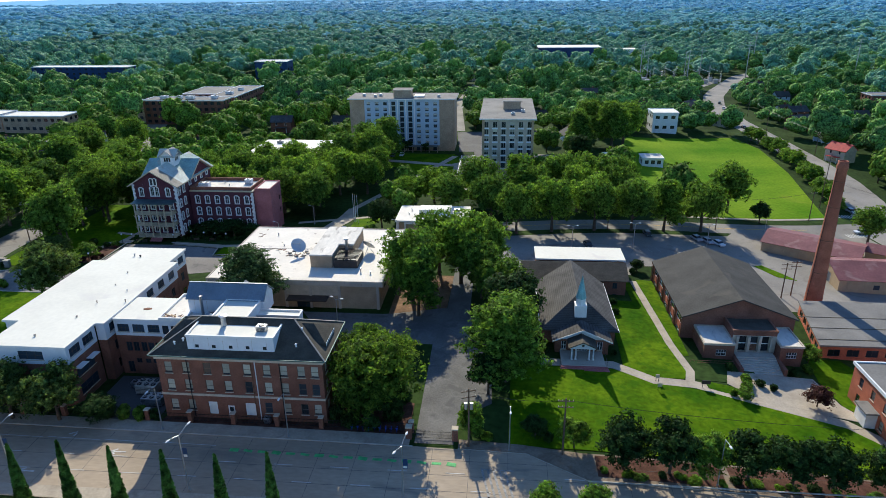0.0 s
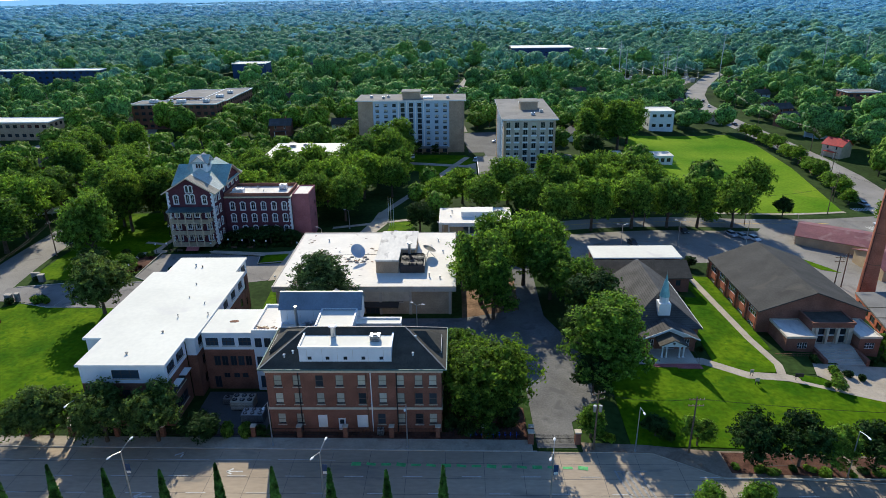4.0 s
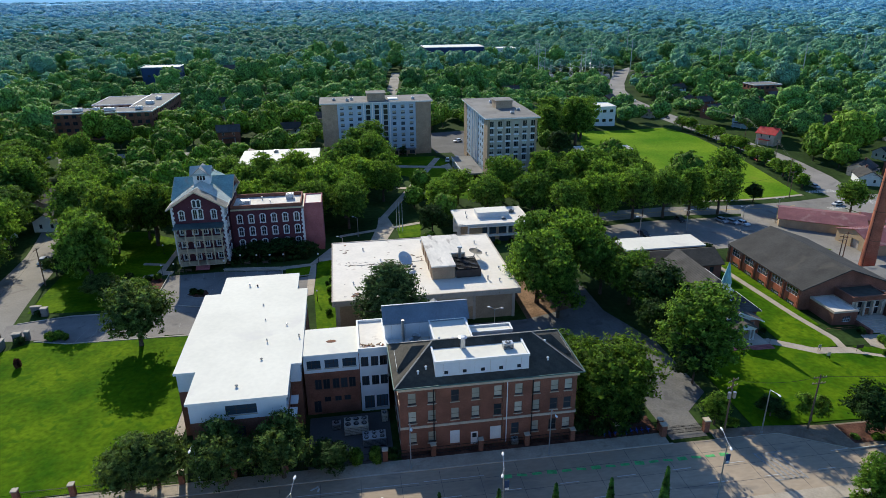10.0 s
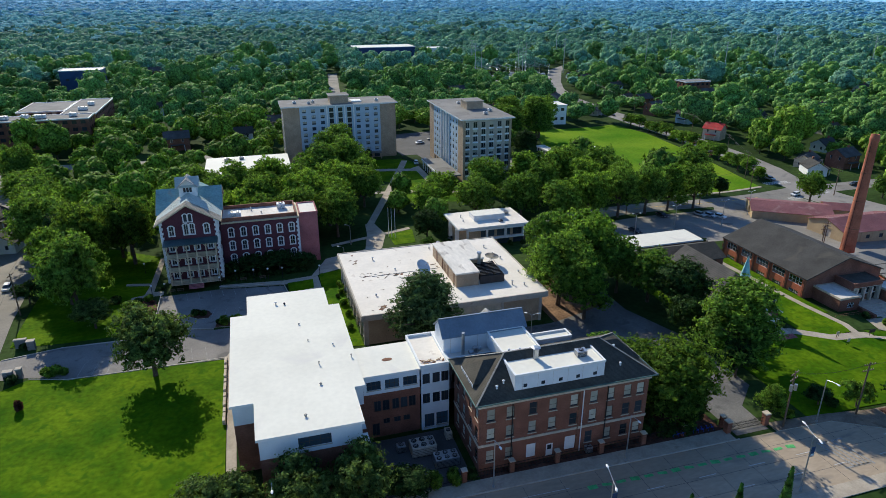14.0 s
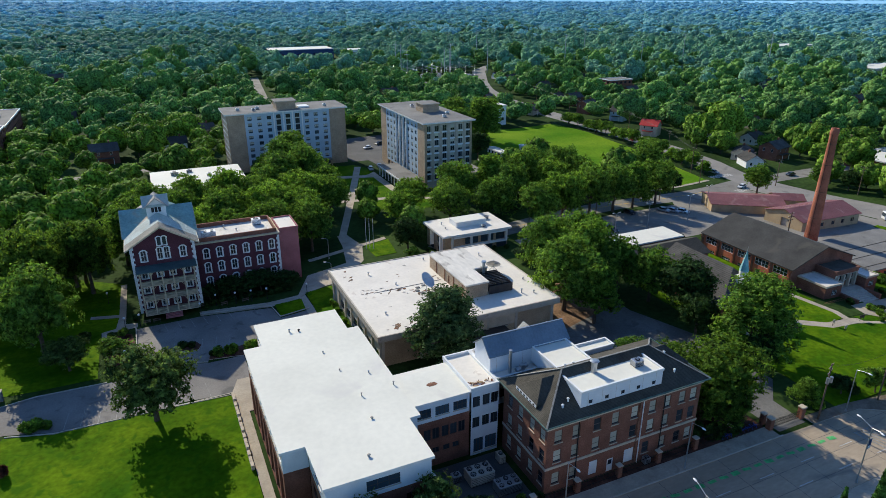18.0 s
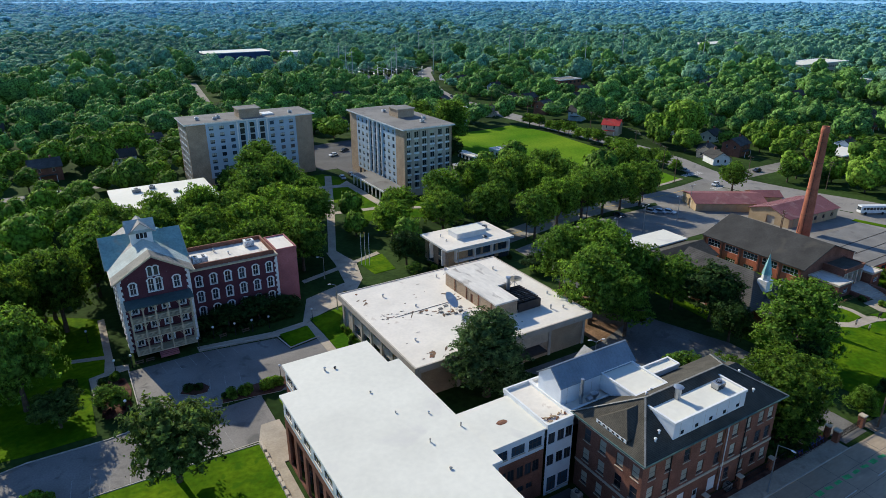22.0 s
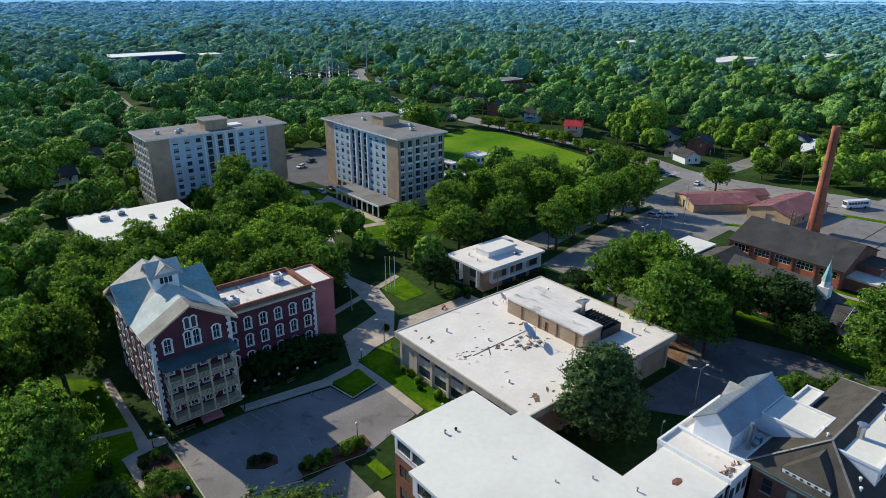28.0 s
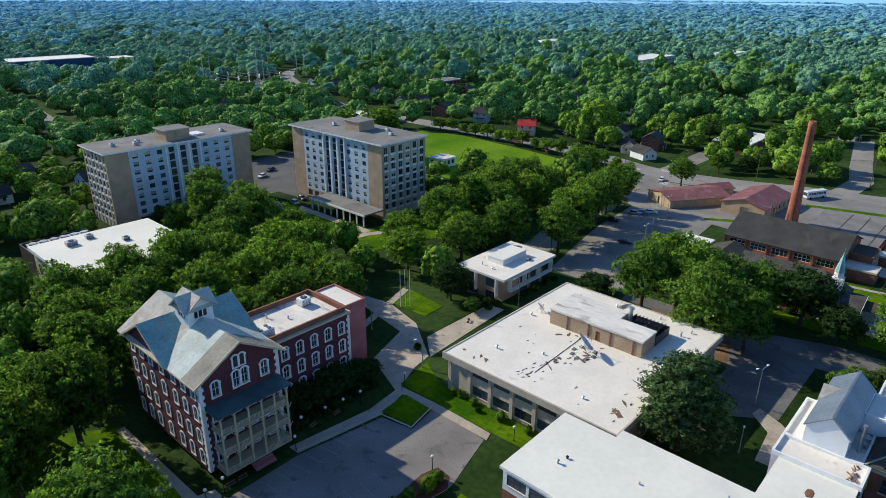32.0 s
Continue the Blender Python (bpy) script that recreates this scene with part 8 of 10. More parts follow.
def core(c, rad, sub, flat, off):
    bm = bmesh.new()
    bmesh.ops.create_icosphere(bm, subdivisions=sub, radius=rad)
    bm.verts.index_update()
    V = []
    for v in bm.verts:
        d = 1 + 0.4 * noise.noise(v.co * (1.7 / rad) + Vector(c) * 3)
        V.append((v.co.x * d + c[0], v.co.y * d + c[1], v.co.z * d * flat + c[2]))
    F = [tuple(v.index + off for v in f.verts) for f in bm.faces]
    bm.free()
    return np.array(V), F


def crown_mesh(name, shape, h, w, seed, n_lobes, n_cards, size, material):
    r = np.random.default_rng(seed)
    lb = lobes(shape, h, w, r, n_lobes)
    v, f = sprays(lb, n_cards // 14, 14, size * 1.5, size * 1.12, r)
    V, F, off = [v], [tuple(x) for x in f], len(v)
    for c, rad in lb:                       # leafy inner masses
        v, f = core(c, rad * 0.5, 1, 0.85, off)
        V.append(v)
        F += f
        off += len(v)
    me = bpy.data.meshes.new(name)
    me.from_pydata(np.concatenate(V).tolist(), [], F)
    me.materials.append(material)
    return me


def trunk_mesh(h, r0, seed, spread_=0.3):
    r = random.Random(seed)
    bm = bmesh.new()
    pts = [Vector((0, 0, -0.3)), Vector((r.uniform(-0.1, 0.1), r.uniform(-0.1, 0.1), h * 0.16)), Vector((r.uniform(-0.2, 0.2), r.uniform(-0.2, 0.2), h * 0.36)), Vector((0, 0, h * 0.66))]
    rad = [r0 * 1.35, r0, r0 * 0.8, r0 * 0.3]
    for i in range(3):
        tube(bm, pts[i], pts[i + 1], rad[i], rad[i + 1], 8, False)
    for k in range(6):
        a = k * 1.05 + r.uniform(-0.3, 0.3)
        z = h * r.uniform(0.22, 0.42)
        e = Vector((math.cos(a) * h * spread_, math.sin(a) * h * spread_, z + h * r.uniform(0.14, 0.28)))
        m = Vector((0, 0, z)).lerp(e, 0.5) + Vector((0, 0, 0.4))
        tube(bm, (0, 0, z), m, r0 * 0.5, r0 * 0.3, 6, False)
        tube(bm, m, e, r0 * 0.3, r0 * 0.1, 6, False)
    me = bpy.data.meshes.new("trunk")
    bm.to_mesh(me)
    bm.free()
    me.materials.append(M_BARK)
    return me


KINDS = {}


def kind_of_tree(key, shape, h, w, seed, n_lobes, n_cards, size, leaf, label, trunk=0.3):
    KINDS[key] = (crown_mesh("crown", shape, h, w, seed, n_lobes, n_cards, size, leaf), trunk_mesh(h, trunk, seed), h, w, label)


kind_of_tree("oak1", "round", 14, 13, 1, 15, 10500, 0.22, L_OAK, "broad leafy oak with a dense green crown", 0.38)
kind_of_tree("oak2", "round", 14, 13, 2, 18, 10500, 0.22, L_OAK, "broad leafy oak with an uneven crown", 0.38)
kind_of_tree("lime1", "round", 14, 13, 3, 16, 10500, 0.22, L_LIME, "leafy tree with a bright green sunlit crown", 0.36)
kind_of_tree("tall1", "tall", 16, 11, 4, 18, 10500, 0.22, L_OAK, "tall leafy tree with a domed crown", 0.34)
kind_of_tree("lime2", "tall", 15, 11, 5, 16, 12000, 0.205, L_LIME, "tall bright green leafy tree", 0.34)
kind_of_tree("dark1", "round", 12, 11, 6, 15, 10500, 0.22, L_DARK, "dark glossy magnolia-like tree", 0.3)
kind_of_tree("grey1", "round", 13, 12, 16, 22, 10500, 0.22, L_GREY, "open-crowned tree with grey-green leaves on a leaning trunk", 0.34)
kind_of_tree("oak3", "round", 14, 13, 12, 20, 12500, 0.21, L_SHADE, "broad oak with a dense deep green crown", 0.4)
kind_of_tree("small1", "round", 6.5, 5.4, 7, 11, 6200, 0.125, L_DARK, "small rounded street tree with dark leaves", 0.13)
kind_of_tree("small2", "round", 6.5, 5.6, 8, 11, 6200, 0.125, L_OAK, "small leafy ornamental tree", 0.13)
kind_of_tree("juniper", "juniper", 17, 11, 9, 34, 19000, 0.15, L_JUN, "large dark feathery juniper", 0.4)
kind_of_tree("plum", "round", 4.2, 4.4, 10, 9, 3800, 0.11, L_RED, "small purple-leaved plum tree", 0.1)


def tree(key, x, y, h, w, group="campus trees", turn=None):
    c, t, h0, w0, label = KINDS[key]
    z = g(x, y)
    m = pose(x, y, z, 0, 0, turn if turn is not None else (x * 37 + y * 91) % 360) @ Matrix.Diagonal((w / w0, w / w0, h / h0, 1))
    e = new("tree")
    e.matrix_basis = m
    tagged(e, label, "tree", group)
    for n, me in (("trunk", t), ("crown", c)):
        ob = new(n, me)
        ob.parent = e
    PLANTED.append((x, y, w / 2))
    return e


PLANTED = []
# trees that the walk passes close to: kind, x, y, height, width
for row in [("oak3", -20.6, 94.0, 14.4, 16.5), ("oak3", -21.5, 91, 10, 10), ("dark1", -18.5, 91.2, 7, 6), ("oak3", -22.6, 103, 10, 9), ("tall1", 1.6, 104.6, 18.0, 17.0), ("dark1", -1.5, 100, 8, 7),
            ("oak1", -20.5, 137.5, 18, 16), ("lime1", -9.5, 147.5, 19, 16), ("oak2", -15.5, 153, 17.5, 14), ("lime2", -18, 129.5, 15, 11), ("oak2", -4.0, 139.5, 15, 12), ("oak1", -3.5, 153.5, 16, 12),
            ("dark1", 3.2, 124.6, 13, 14), ("dark1", -1.0, 116.5, 9, 9), ("oak1", 0.5, 133, 13, 12), ("juniper", -55.6, 126.8, 18.2, 17.2), ("grey1", -107.8, 132.4, 14, 13.5), ("grey1", -97.5, 80 + 8, 8, 9.5), ("grey1", -93.8, 87.6, 9.5, 9), ("grey1", -84.0, 86.6, 10.5, 10), ("grey1", -75.5, 86.8, 10.5, 9.5), ("dark1", -68.5, 87.4, 4.5, 7),
            # dark1 at -130.5, 172: dark leaf colour stands in for shade on that tree
            ("oak2", -127.5, 165.5, 19, 15), ("grey1", -122.5, 156.5, 7, 8), ("oak1", -122, 206, 16, 13), ("oak3", -120, 197.5, 20, 14), ("oak3", -130, 193, 20, 14), ("oak2", -136, 188, 16, 12), ("lime1", -124, 204, 17, 14), ("dark1", -135, 198, 16, 13), ("small1", -140.6, 176.5, 6, 6.5), ("dark1", -130.5, 172, 12, 10), ("small2", -114.4, 157.2, 5, 6.2), 
            ("dark1", -88.6, 180.6, 4.6, 8.5), ("dark1", -81.8, 180.2, 5.2, 9), ("dark1", -94, 180.2, 3.6, 5), ("dark1", -75.6, 179.6, 4.2, 7),
            ("dark1", -37.6, 191.5, 9.5, 9.5), ("small2", -39.5, 183, 4, 4.5), ("dark1", -11.5, 166.6, 4.5, 9), ("dark1", 36.2, 160.6, 3, 4), ("small1", -36.5, 108.4, 6.5, 7), ("dark1", -30.5, 106.6, 7.5, 7.5), ("oak2", -25, 109, 8.5, 8),
            ("plum", 57.6, 103.2, 4.2, 5.2), ("small2", 45.0, 103.6, 2.2, 3.4), ("small2", 62.4, 118.6, 4.6, 4.6), ("oak1", 74, 92, 6, 6), ("dark1", 6.5, 88.4, 3.6, 4.6), ("lime2", -4.2, 88.0, 6.2, 5.6), ("small2", 12.6, 86.0, 5.4, 5.6), ("lime2", 6.8, 66.4, 9.3, 6.6), ("lime2", 13.2, 66.8, 9.3, 6.4)]:
    tree(*row)
for x, y, h, k in ((19.6, 81.8, 8.2, "small1"), (26.4, 81.4, 8.6, "small1"), (31.4, 81.0, 7.0, "small2"), (37.8, 81.0, 7.8, "small1"), (44.4, 81.0, 8.2, "small1"), (50.4, 81.2, 7.4, "small1"), (58.5, 81, 7.6, "small1")):
    tree(k, x, y, h * 1.12, h * 1.02, "street trees")
# big trees arching over the side street
for k, (x, y, s) in enumerate(((-128, 96, 0), (-157, 172, 1), (-160, 186, 1), (-163, 202, 1), (-144, 209, 1), (-168, 219, 1), (-148, 224, 1), (-172, 236, 1), (-153, 242, 1), (-180, 252, 1), (-160, 258, 1), (-186, 270, 1), (-167, 276, 1), (-196, 288, 1), (-178, 298, 0), (-158, 156, 0), (-172, 200, 1), (-184, 222, 1), (-178, 184, 1))):
    if k:
        tree(("oak1", "oak2", "lime1", "tall1")[(k * 3) % 4], x, y, 15 + 5 * s * ((k * 7) % 5) / 4, 14 + 4 * s * ((k * 5) % 3) / 2, "side-street trees")
# quad and back-street rows
for row in [("oak1", -63, 203, 16, 13), ("lime1", -64, 214, 17, 14), ("oak2", -74, 206, 16, 13), ("oak1", -84, 204, 15, 12), ("lime1", -94, 207, 17, 14), ("oak2", -104, 210, 17, 14), ("lime2", -112, 214, 17, 12), ("lime1", -72, 220, 18, 15), ("oak1", -84, 221, 17, 14), ("oak2", -97, 224, 17, 14), ("oak1", -109, 228, 16, 14), ("lime1", -60, 228, 18, 15), ("oak2", -72, 235, 16, 13), ("oak1", -86, 238, 15, 12), ("tall1", -62, 246, 20, 15), ("oak1", -52, 256, 20, 16), ("tall1", -58, 268, 20, 14), ("lime1", -49, 243, 16, 13), ("oak2", -50, 230, 15, 12), ("oak1", -100, 240, 14, 12), ("tall1", -51, 281, 20, 16), ("oak1", -62, 278, 12, 10), ("oak2", -92, 242.5, 16.5, 12), ("lime1", -80, 242, 18, 13), ("oak1", -68, 243, 17, 13), ("oak1", -105, 246, 15, 12),
            ("lime1", -31, 213, 12, 13), ("oak1", -17, 206, 15, 14), ("oak2", -3, 201, 16, 14), ("oak1", 5, 188.6, 16, 13), ("lime1", 16, 191.4, 18, 15), ("oak1", 29.5, 195.0, 18, 15), ("oak2", 41.5, 197.4, 17, 14), ("lime2", 52, 199.6, 17, 13), ("oak1", 64, 201.4, 17, 14), ("oak1", 10, 214, 16, 14), ("lime1", 26, 214, 17, 14), ("oak2", 40, 217, 16, 13), ("lime1", -24, 222, 13, 13), ("oak2", -8, 221, 17, 15), ("lime2", 6, 222, 18, 14), ("oak2", 21, 223, 18, 15), ("oak1", 38, 224, 18, 14), ("oak1", 80, 226, 18, 15), ("oak2", 30, 232, 16, 13), ("oak1", 14, 232, 15, 12), ("oak2", 44, 236, 15, 13), ("dark1", 34, 246, 11, 12), ("dark1", 88, 217, 7, 7),
            ("oak1", 114.6, 199.5, 12, 11.5), ("tall1", 52, 312, 24, 20), ("tall1", 42, 326, 22, 17), ("oak1", 60, 326, 22, 19), ("tall1", 36, 306, 20, 14), ("dark1", 34, 284, 12, 12), ("oak1", 146, 196, 9, 9), ("dark1", 150, 186, 8, 8), ("dark1", -44.6, 300, 5, 6), ("dark1", -36, 299, 4, 5), ("dark1", -62, 290, 8, 7)]:
    tree(*row, "quad trees")
for i in range(15):                                     # low trees between field and avenue
    t = i / 14
    tree(("lime2", "small2", "oak1")[i % 3], 119.5 + 12 * math.sin(t * 2.0), 232 + 118 * t, 6 + 2.5 * ((i * 5) % 3) / 2, 7 + 1.5 * ((i * 7) % 3), "avenue trees")


# ---- cypress row ----
def cypress_mesh(seed):
    r = np.random.default_rng(seed)
    n = 4200
    t = r.uniform(0, 1, n) ** 1.3
    a = r.uniform(0, 6.283, n)
    rad = 1.15 * (1 - t) ** 0.8 * r.uniform(0.75, 1.1, n) + 0.03
    p = np.stack((rad * np.cos(a), rad * np.sin(a), 0.3 + 11.2 * t), 1)
    nn = np.stack((np.cos(a), np.sin(a), np.full(n, 0.4)), 1)
    v, f = cards(p, nn, 0.15, r)
    bm = bmesh.new()
    tube(bm, (0, 0, 0.1), (0, 0, 11.3), 0.95, 0.03, 12)
    k = len(v)
    V = v.tolist() + [w.co[:] for w in bm.verts]
    bm.verts.index_update()
    F = [tuple(x) for x in f] + [tuple(w.index + k for w in fc.verts) for fc in bm.faces]
    bm.free()
    me = bpy.data.meshes.new("crown")
    me.from_pydata(V, [], F)
    me.materials.append(L_CYP)
    return me


cyp = [cypress_mesh(21), cypress_mesh(22)]
ctr = trunk_mesh(2.2, 0.16, 30, 0.02)
for i in range(10):
    x = -89.5 + 6.85 * i
    e = new("cypress")
    e.matrix_basis = pose(x, 61.8 + 0.1 * (i % 3), 3.6, 0, 0, i * 50) @ Matrix.Diagonal((1, 1, 1.04 + 0.1 * ((i * 3) % 4) / 4, 1))
    tagged(e, "slim green columnar cypress in a raised planter", "tree", "cypress row")
    for n, me in (("trunk", ctr), ("crown", cyp[i % 2])):
        ob = new(n, me)
        ob.parent = e
front = thing("street_building", -60, 50, 0, "white-edged flat-roofed building across the street", "building")
facade(front, (-110, 44), (-24, 44), -0.5, 8.6, [], M_CONC)
facade(front, (-24, 58.2), (-110, 58.2), -0.5, 8.6, [(u, z, 2.2, 1.8, "dark") for u in spread(1, 85, 14) for z in (6.4, 2.6)], M_CONC)
facade(front, (-24, 44), (-24, 58.2), -0.5, 8.6, [], M_CONC)
facade(front, (-110, 58.2), (-110, 44), -0.5, 8.6, [], M_CONC)
slab_roof(front, -110.5, 43.5, -23.5, 58.7, 9.0, 0.4, M_ROOFW, M_WHITE, "white roof", 0.3)
planter = thing("planter_wall", -58, 61.8, 0, "long raised planter below the cypresses", "planter")
box("wall", -92, 60.2, 0, -25, 63.4, 3.6, M_CONC, planter)


# ---- woods ----
def inside(x, y, pts):
    c, j = False, len(pts) - 1
    for i in range(len(pts)):
        (xi, yi), (xj, yj) = pts[i], pts[j]
        if (yi > y) != (yj > y) and x < (xj - xi) * (y - yi) / (yj - yi) + xi:
            c = not c
        j = i
    return c


def near_edge(x, y, pts, d):
    j = len(pts) - 1
    for i in range(len(pts)):
        ax_, ay_ = pts[j]
        bx_, by_ = pts[i]
        ux, uy = bx_ - ax_, by_ - ay_
        q = ux * ux + uy * uy
        t = 0 if q == 0 else max(0, min(1, ((x - ax_) * ux + (y - ay_) * uy) / q))
        if (x - ax_ - t * ux) ** 2 + (y - ay_ - t * uy) ** 2 < d * d:
            return True
        j = i
    return False


for q in (rect(-58, 89, -28, 112), rect(-93, 90, -72, 137), rect(-72, 101, -46, 113), rect(-68, 131, -26, 167), rect(-32, 180, -9, 195), rect(-110, 172, -70, 200), rect(-72, 300, -22, 319), rect(-18, 247, 13, 297), rect(-103, 246, -72, 286), rect(38, 112, 62, 155), rect(5, 110, 32, 164), rect(71, 143, 79, 150), rect(88, 160, 124, 198), rect(64, 90, 99, 143), rect(99, 120, 130, 160)):
    AREAS.append((q, 3.5))
BOXED = [(min(p[0] for p in a) - m, min(p[1] for p in a) - m, max(p[0] for p in a) + m, max(p[1] for p in a) + m, a, m) for a, m in AREAS]


def free(x, y, pad):
    for x0, y0, x1, y1, a, m in BOXED:
        if x0 - pad < x < x1 + pad and y0 - pad < y < y1 + pad and (inside(x, y, a) or near_edge(x, y, a, m + pad)):
            return False
    return True


def lump(seed, n, clusters, per, size, sub=1, up=0.08):
    """A domed crown of about unit radius for trees further off: n leafy masses round a full heart."""
    r = np.random.default_rng(seed)
    lb = [(np.array((0.0, 0.0, -0.05)), 0.72)]
    for k in range(n):
        z = 0.95 - 1.5 * (k + 0.5) / n
        q = math.sqrt(max(0.0, 1 - z * z))
        a = k * 2.4 + r.uniform(-0.5, 0.5)
        d = r.uniform(0.46, 0.58)
        lb.append((np.array((d * q * math.cos(a), d * q * math.sin(a), d * 0.92 * z)), r.uniform(0.34, 0.46)))
    v, f = sprays(lb[1:], clusters, per, size * 0.75, size, r, 0.85, up, 0.3)
    V, F, off = [v], f.tolist(), len(v)
    for c, rad in lb:
        v, f = core(c, rad * 0.9, sub, 0.88, off)
        V.append(v)
        F += [list(x) for x in f]
        off += len(v)
    return np.concatenate(V), np.array(F)


def woods(name, spots_, kinds, material, label):
    """One mesh of many crowns: spots are (x, y, z, radius, height, kind)."""
    V, F, T, off = [], [], [], 0
    for x, y, z, rad, hh, k in spots_:
        v, f = kinds[k]
        a = (x * 13.7 + y * 7.1) % 6.283
        c, s = math.cos(a), math.sin(a)
        w = np.stack(((v[:, 0] * c - v[:, 1] * s) * rad + x, (v[:, 0] * s + v[:, 1] * c) * rad + y, v[:, 2] * hh + z), 1)
        V.append(w)
        T.append(np.full(len(v), 1.25 * ((x * 3.71 + y * 5.93) % 1.0) ** 1.7, np.float32))
        F.append(f + off)
        off += len(v)
    V, F = np.concatenate(V).astype(np.float32), np.concatenate(F).astype(np.int32)
    me = bpy.data.meshes.new(name)
    me.vertices.add(len(V))
    me.vertices.foreach_set("co", V.ravel())
    me.loops.add(F.size)
    me.loops.foreach_set("vertex_index", F.ravel())
    me.polygons.add(len(F))
    me.polygons.foreach_set("loop_start", np.arange(0, F.size, 3, dtype=np.int32))
    me.update()
    me.validate()
    me.attributes.new("tint", 'FLOAT', 'POINT').data.foreach_set("value", np.concatenate(T))
    me.materials.append(material)
    return tagged(new(name, me), label, "woods", "", "stuff")


CAM = (-60, 60)                                         # the middle of the walk


def sector(x, y):
    a = math.degrees(math.atan2(y - CAM[1], x - CAM[0]))
    return 2 < a < 138


near_kinds = [lump(40 + i, 12, 150, 8, 0.062, 1) for i in range(5)]
mid_kinds = [lump(50 + i, 8, 64, 5, 0.085) for i in range(5)]
far_kinds = [lump(60 + i, 5, 30, 4, 0.1) for i in range(5)]
wr = random.Random(17)
occupied = {}


def spaced(x, y, d):
    cx_, cy_ = int(x // 20), int(y // 20)
    for i in (-1, 0, 1):
        for j in (-1, 0, 1):
            for px, py, pd in occupied.get((cx_ + i, cy_ + j), ()):
                if (px - x) ** 2 + (py - y) ** 2 < ((d + pd) * 0.5) ** 2:
                    return False
    occupied.setdefault((cx_, cy_), []).append((x, y, d))
    return True


for x, y, r_ in PLANTED:
    occupied.setdefault((int(x // 20), int(y // 20)), []).append((x, y, r_ * 1.7))
near_s, mid_s = [], []
for k in range(70000):
    x, y = wr.uniform(-520, 700), wr.uniform(120, 760)
    if not sector(x, y):
        continue
    if -140 < x < 130 and y < 200 or (-100 < x < -40 and y < 245):
        continue
    dist = math.hypot(x - CAM[0], y - CAM[1])
    dense = 0.5 + 0.5 * noise.noise(Vector((x / 70, y / 70, 2.5)))
    if wr.random() > 0.5 + dense:
        continue
    rad = 4.2 + min(1.5, dist / 400) + (5.0 + 5.0 * dense) * wr.random() ** 1.35
    if not free(x, y, rad * 0.4) or not spaced(x, y, rad * 1.62):
        continue
    hh = (1.6 + 0.85 * rad) * wr.uniform(0.68, 1.25)
    (near_s if dist < 330 else mid_s).append((x, y, g(x, y) + hh * wr.uniform(0.72, 0.98), rad, hh, wr.randrange(5)))
woods("woods", near_s, near_kinds, L_FAR, "dense leafy summer woods around the campus")
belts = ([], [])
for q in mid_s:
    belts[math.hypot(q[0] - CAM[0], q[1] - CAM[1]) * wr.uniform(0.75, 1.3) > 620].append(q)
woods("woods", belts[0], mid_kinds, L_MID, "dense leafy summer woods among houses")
woods("woods", belts[1], mid_kinds, L_MILE, "leafy summer woods further off, haze put into leaf colour")
bmt = bmesh.new()
for x, y, z, rad, hh, k in near_s:
    tube(bmt, (x, y, g(x, y) - 0.2), (x, y, z), 0.32, 0.2, 6, False)
tagged(part("woods_trunks", bmt, M_BARK, None, "brown trunks standing under the woods"), "", "woods", "", "stuff")
far_s = []
for k in range(60000):
    a, d = radians(wr.uniform(0, 140)), 700 * math.exp(wr.uniform(0, 1.93))
    x, y = CAM[0] + d * math.cos(a), CAM[1] + d * math.sin(a)
    if -520 < x < 700 and y < 760 or not free(x, y, 3):
        continue
    rad = wr.uniform(7, 15) * (1 + max(0, d - 900) / 1300)
    if not spaced(x, y, rad * (1.5 if d < 1500 else 1.8)):
        continue
    far_s.append((x, y, g(x, y) + wr.uniform(1.5, 6.5) + 0.2 * rad, rad, wr.uniform(5, 9.5) * (1 + d / 5000), wr.randrange(5)))
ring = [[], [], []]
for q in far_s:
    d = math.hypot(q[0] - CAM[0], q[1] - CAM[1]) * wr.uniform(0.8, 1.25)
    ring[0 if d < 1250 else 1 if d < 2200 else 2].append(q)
# each ring takes leaves coloured for more haze
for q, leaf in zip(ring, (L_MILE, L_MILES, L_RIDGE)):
    woods("distant_woods", q, far_kinds, leaf, "endless distant summer woods to the horizon, haze put into leaf colour")
# low hills closing the distance, raised to cover sky, glowing blue for haze
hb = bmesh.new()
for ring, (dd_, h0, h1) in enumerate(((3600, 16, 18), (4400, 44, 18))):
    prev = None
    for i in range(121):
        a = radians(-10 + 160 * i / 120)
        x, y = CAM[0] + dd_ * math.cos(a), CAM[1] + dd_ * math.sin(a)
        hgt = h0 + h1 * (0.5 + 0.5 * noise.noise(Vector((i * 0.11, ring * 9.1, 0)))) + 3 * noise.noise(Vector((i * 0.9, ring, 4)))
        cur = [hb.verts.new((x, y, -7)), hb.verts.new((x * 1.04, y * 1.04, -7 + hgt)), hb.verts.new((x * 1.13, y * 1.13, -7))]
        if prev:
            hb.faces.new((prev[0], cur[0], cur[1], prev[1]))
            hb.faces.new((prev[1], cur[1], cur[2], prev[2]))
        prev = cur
setting("backdrop", hb, M_HILL, "hills along the horizon, glowing pale blue for haze", "hills")

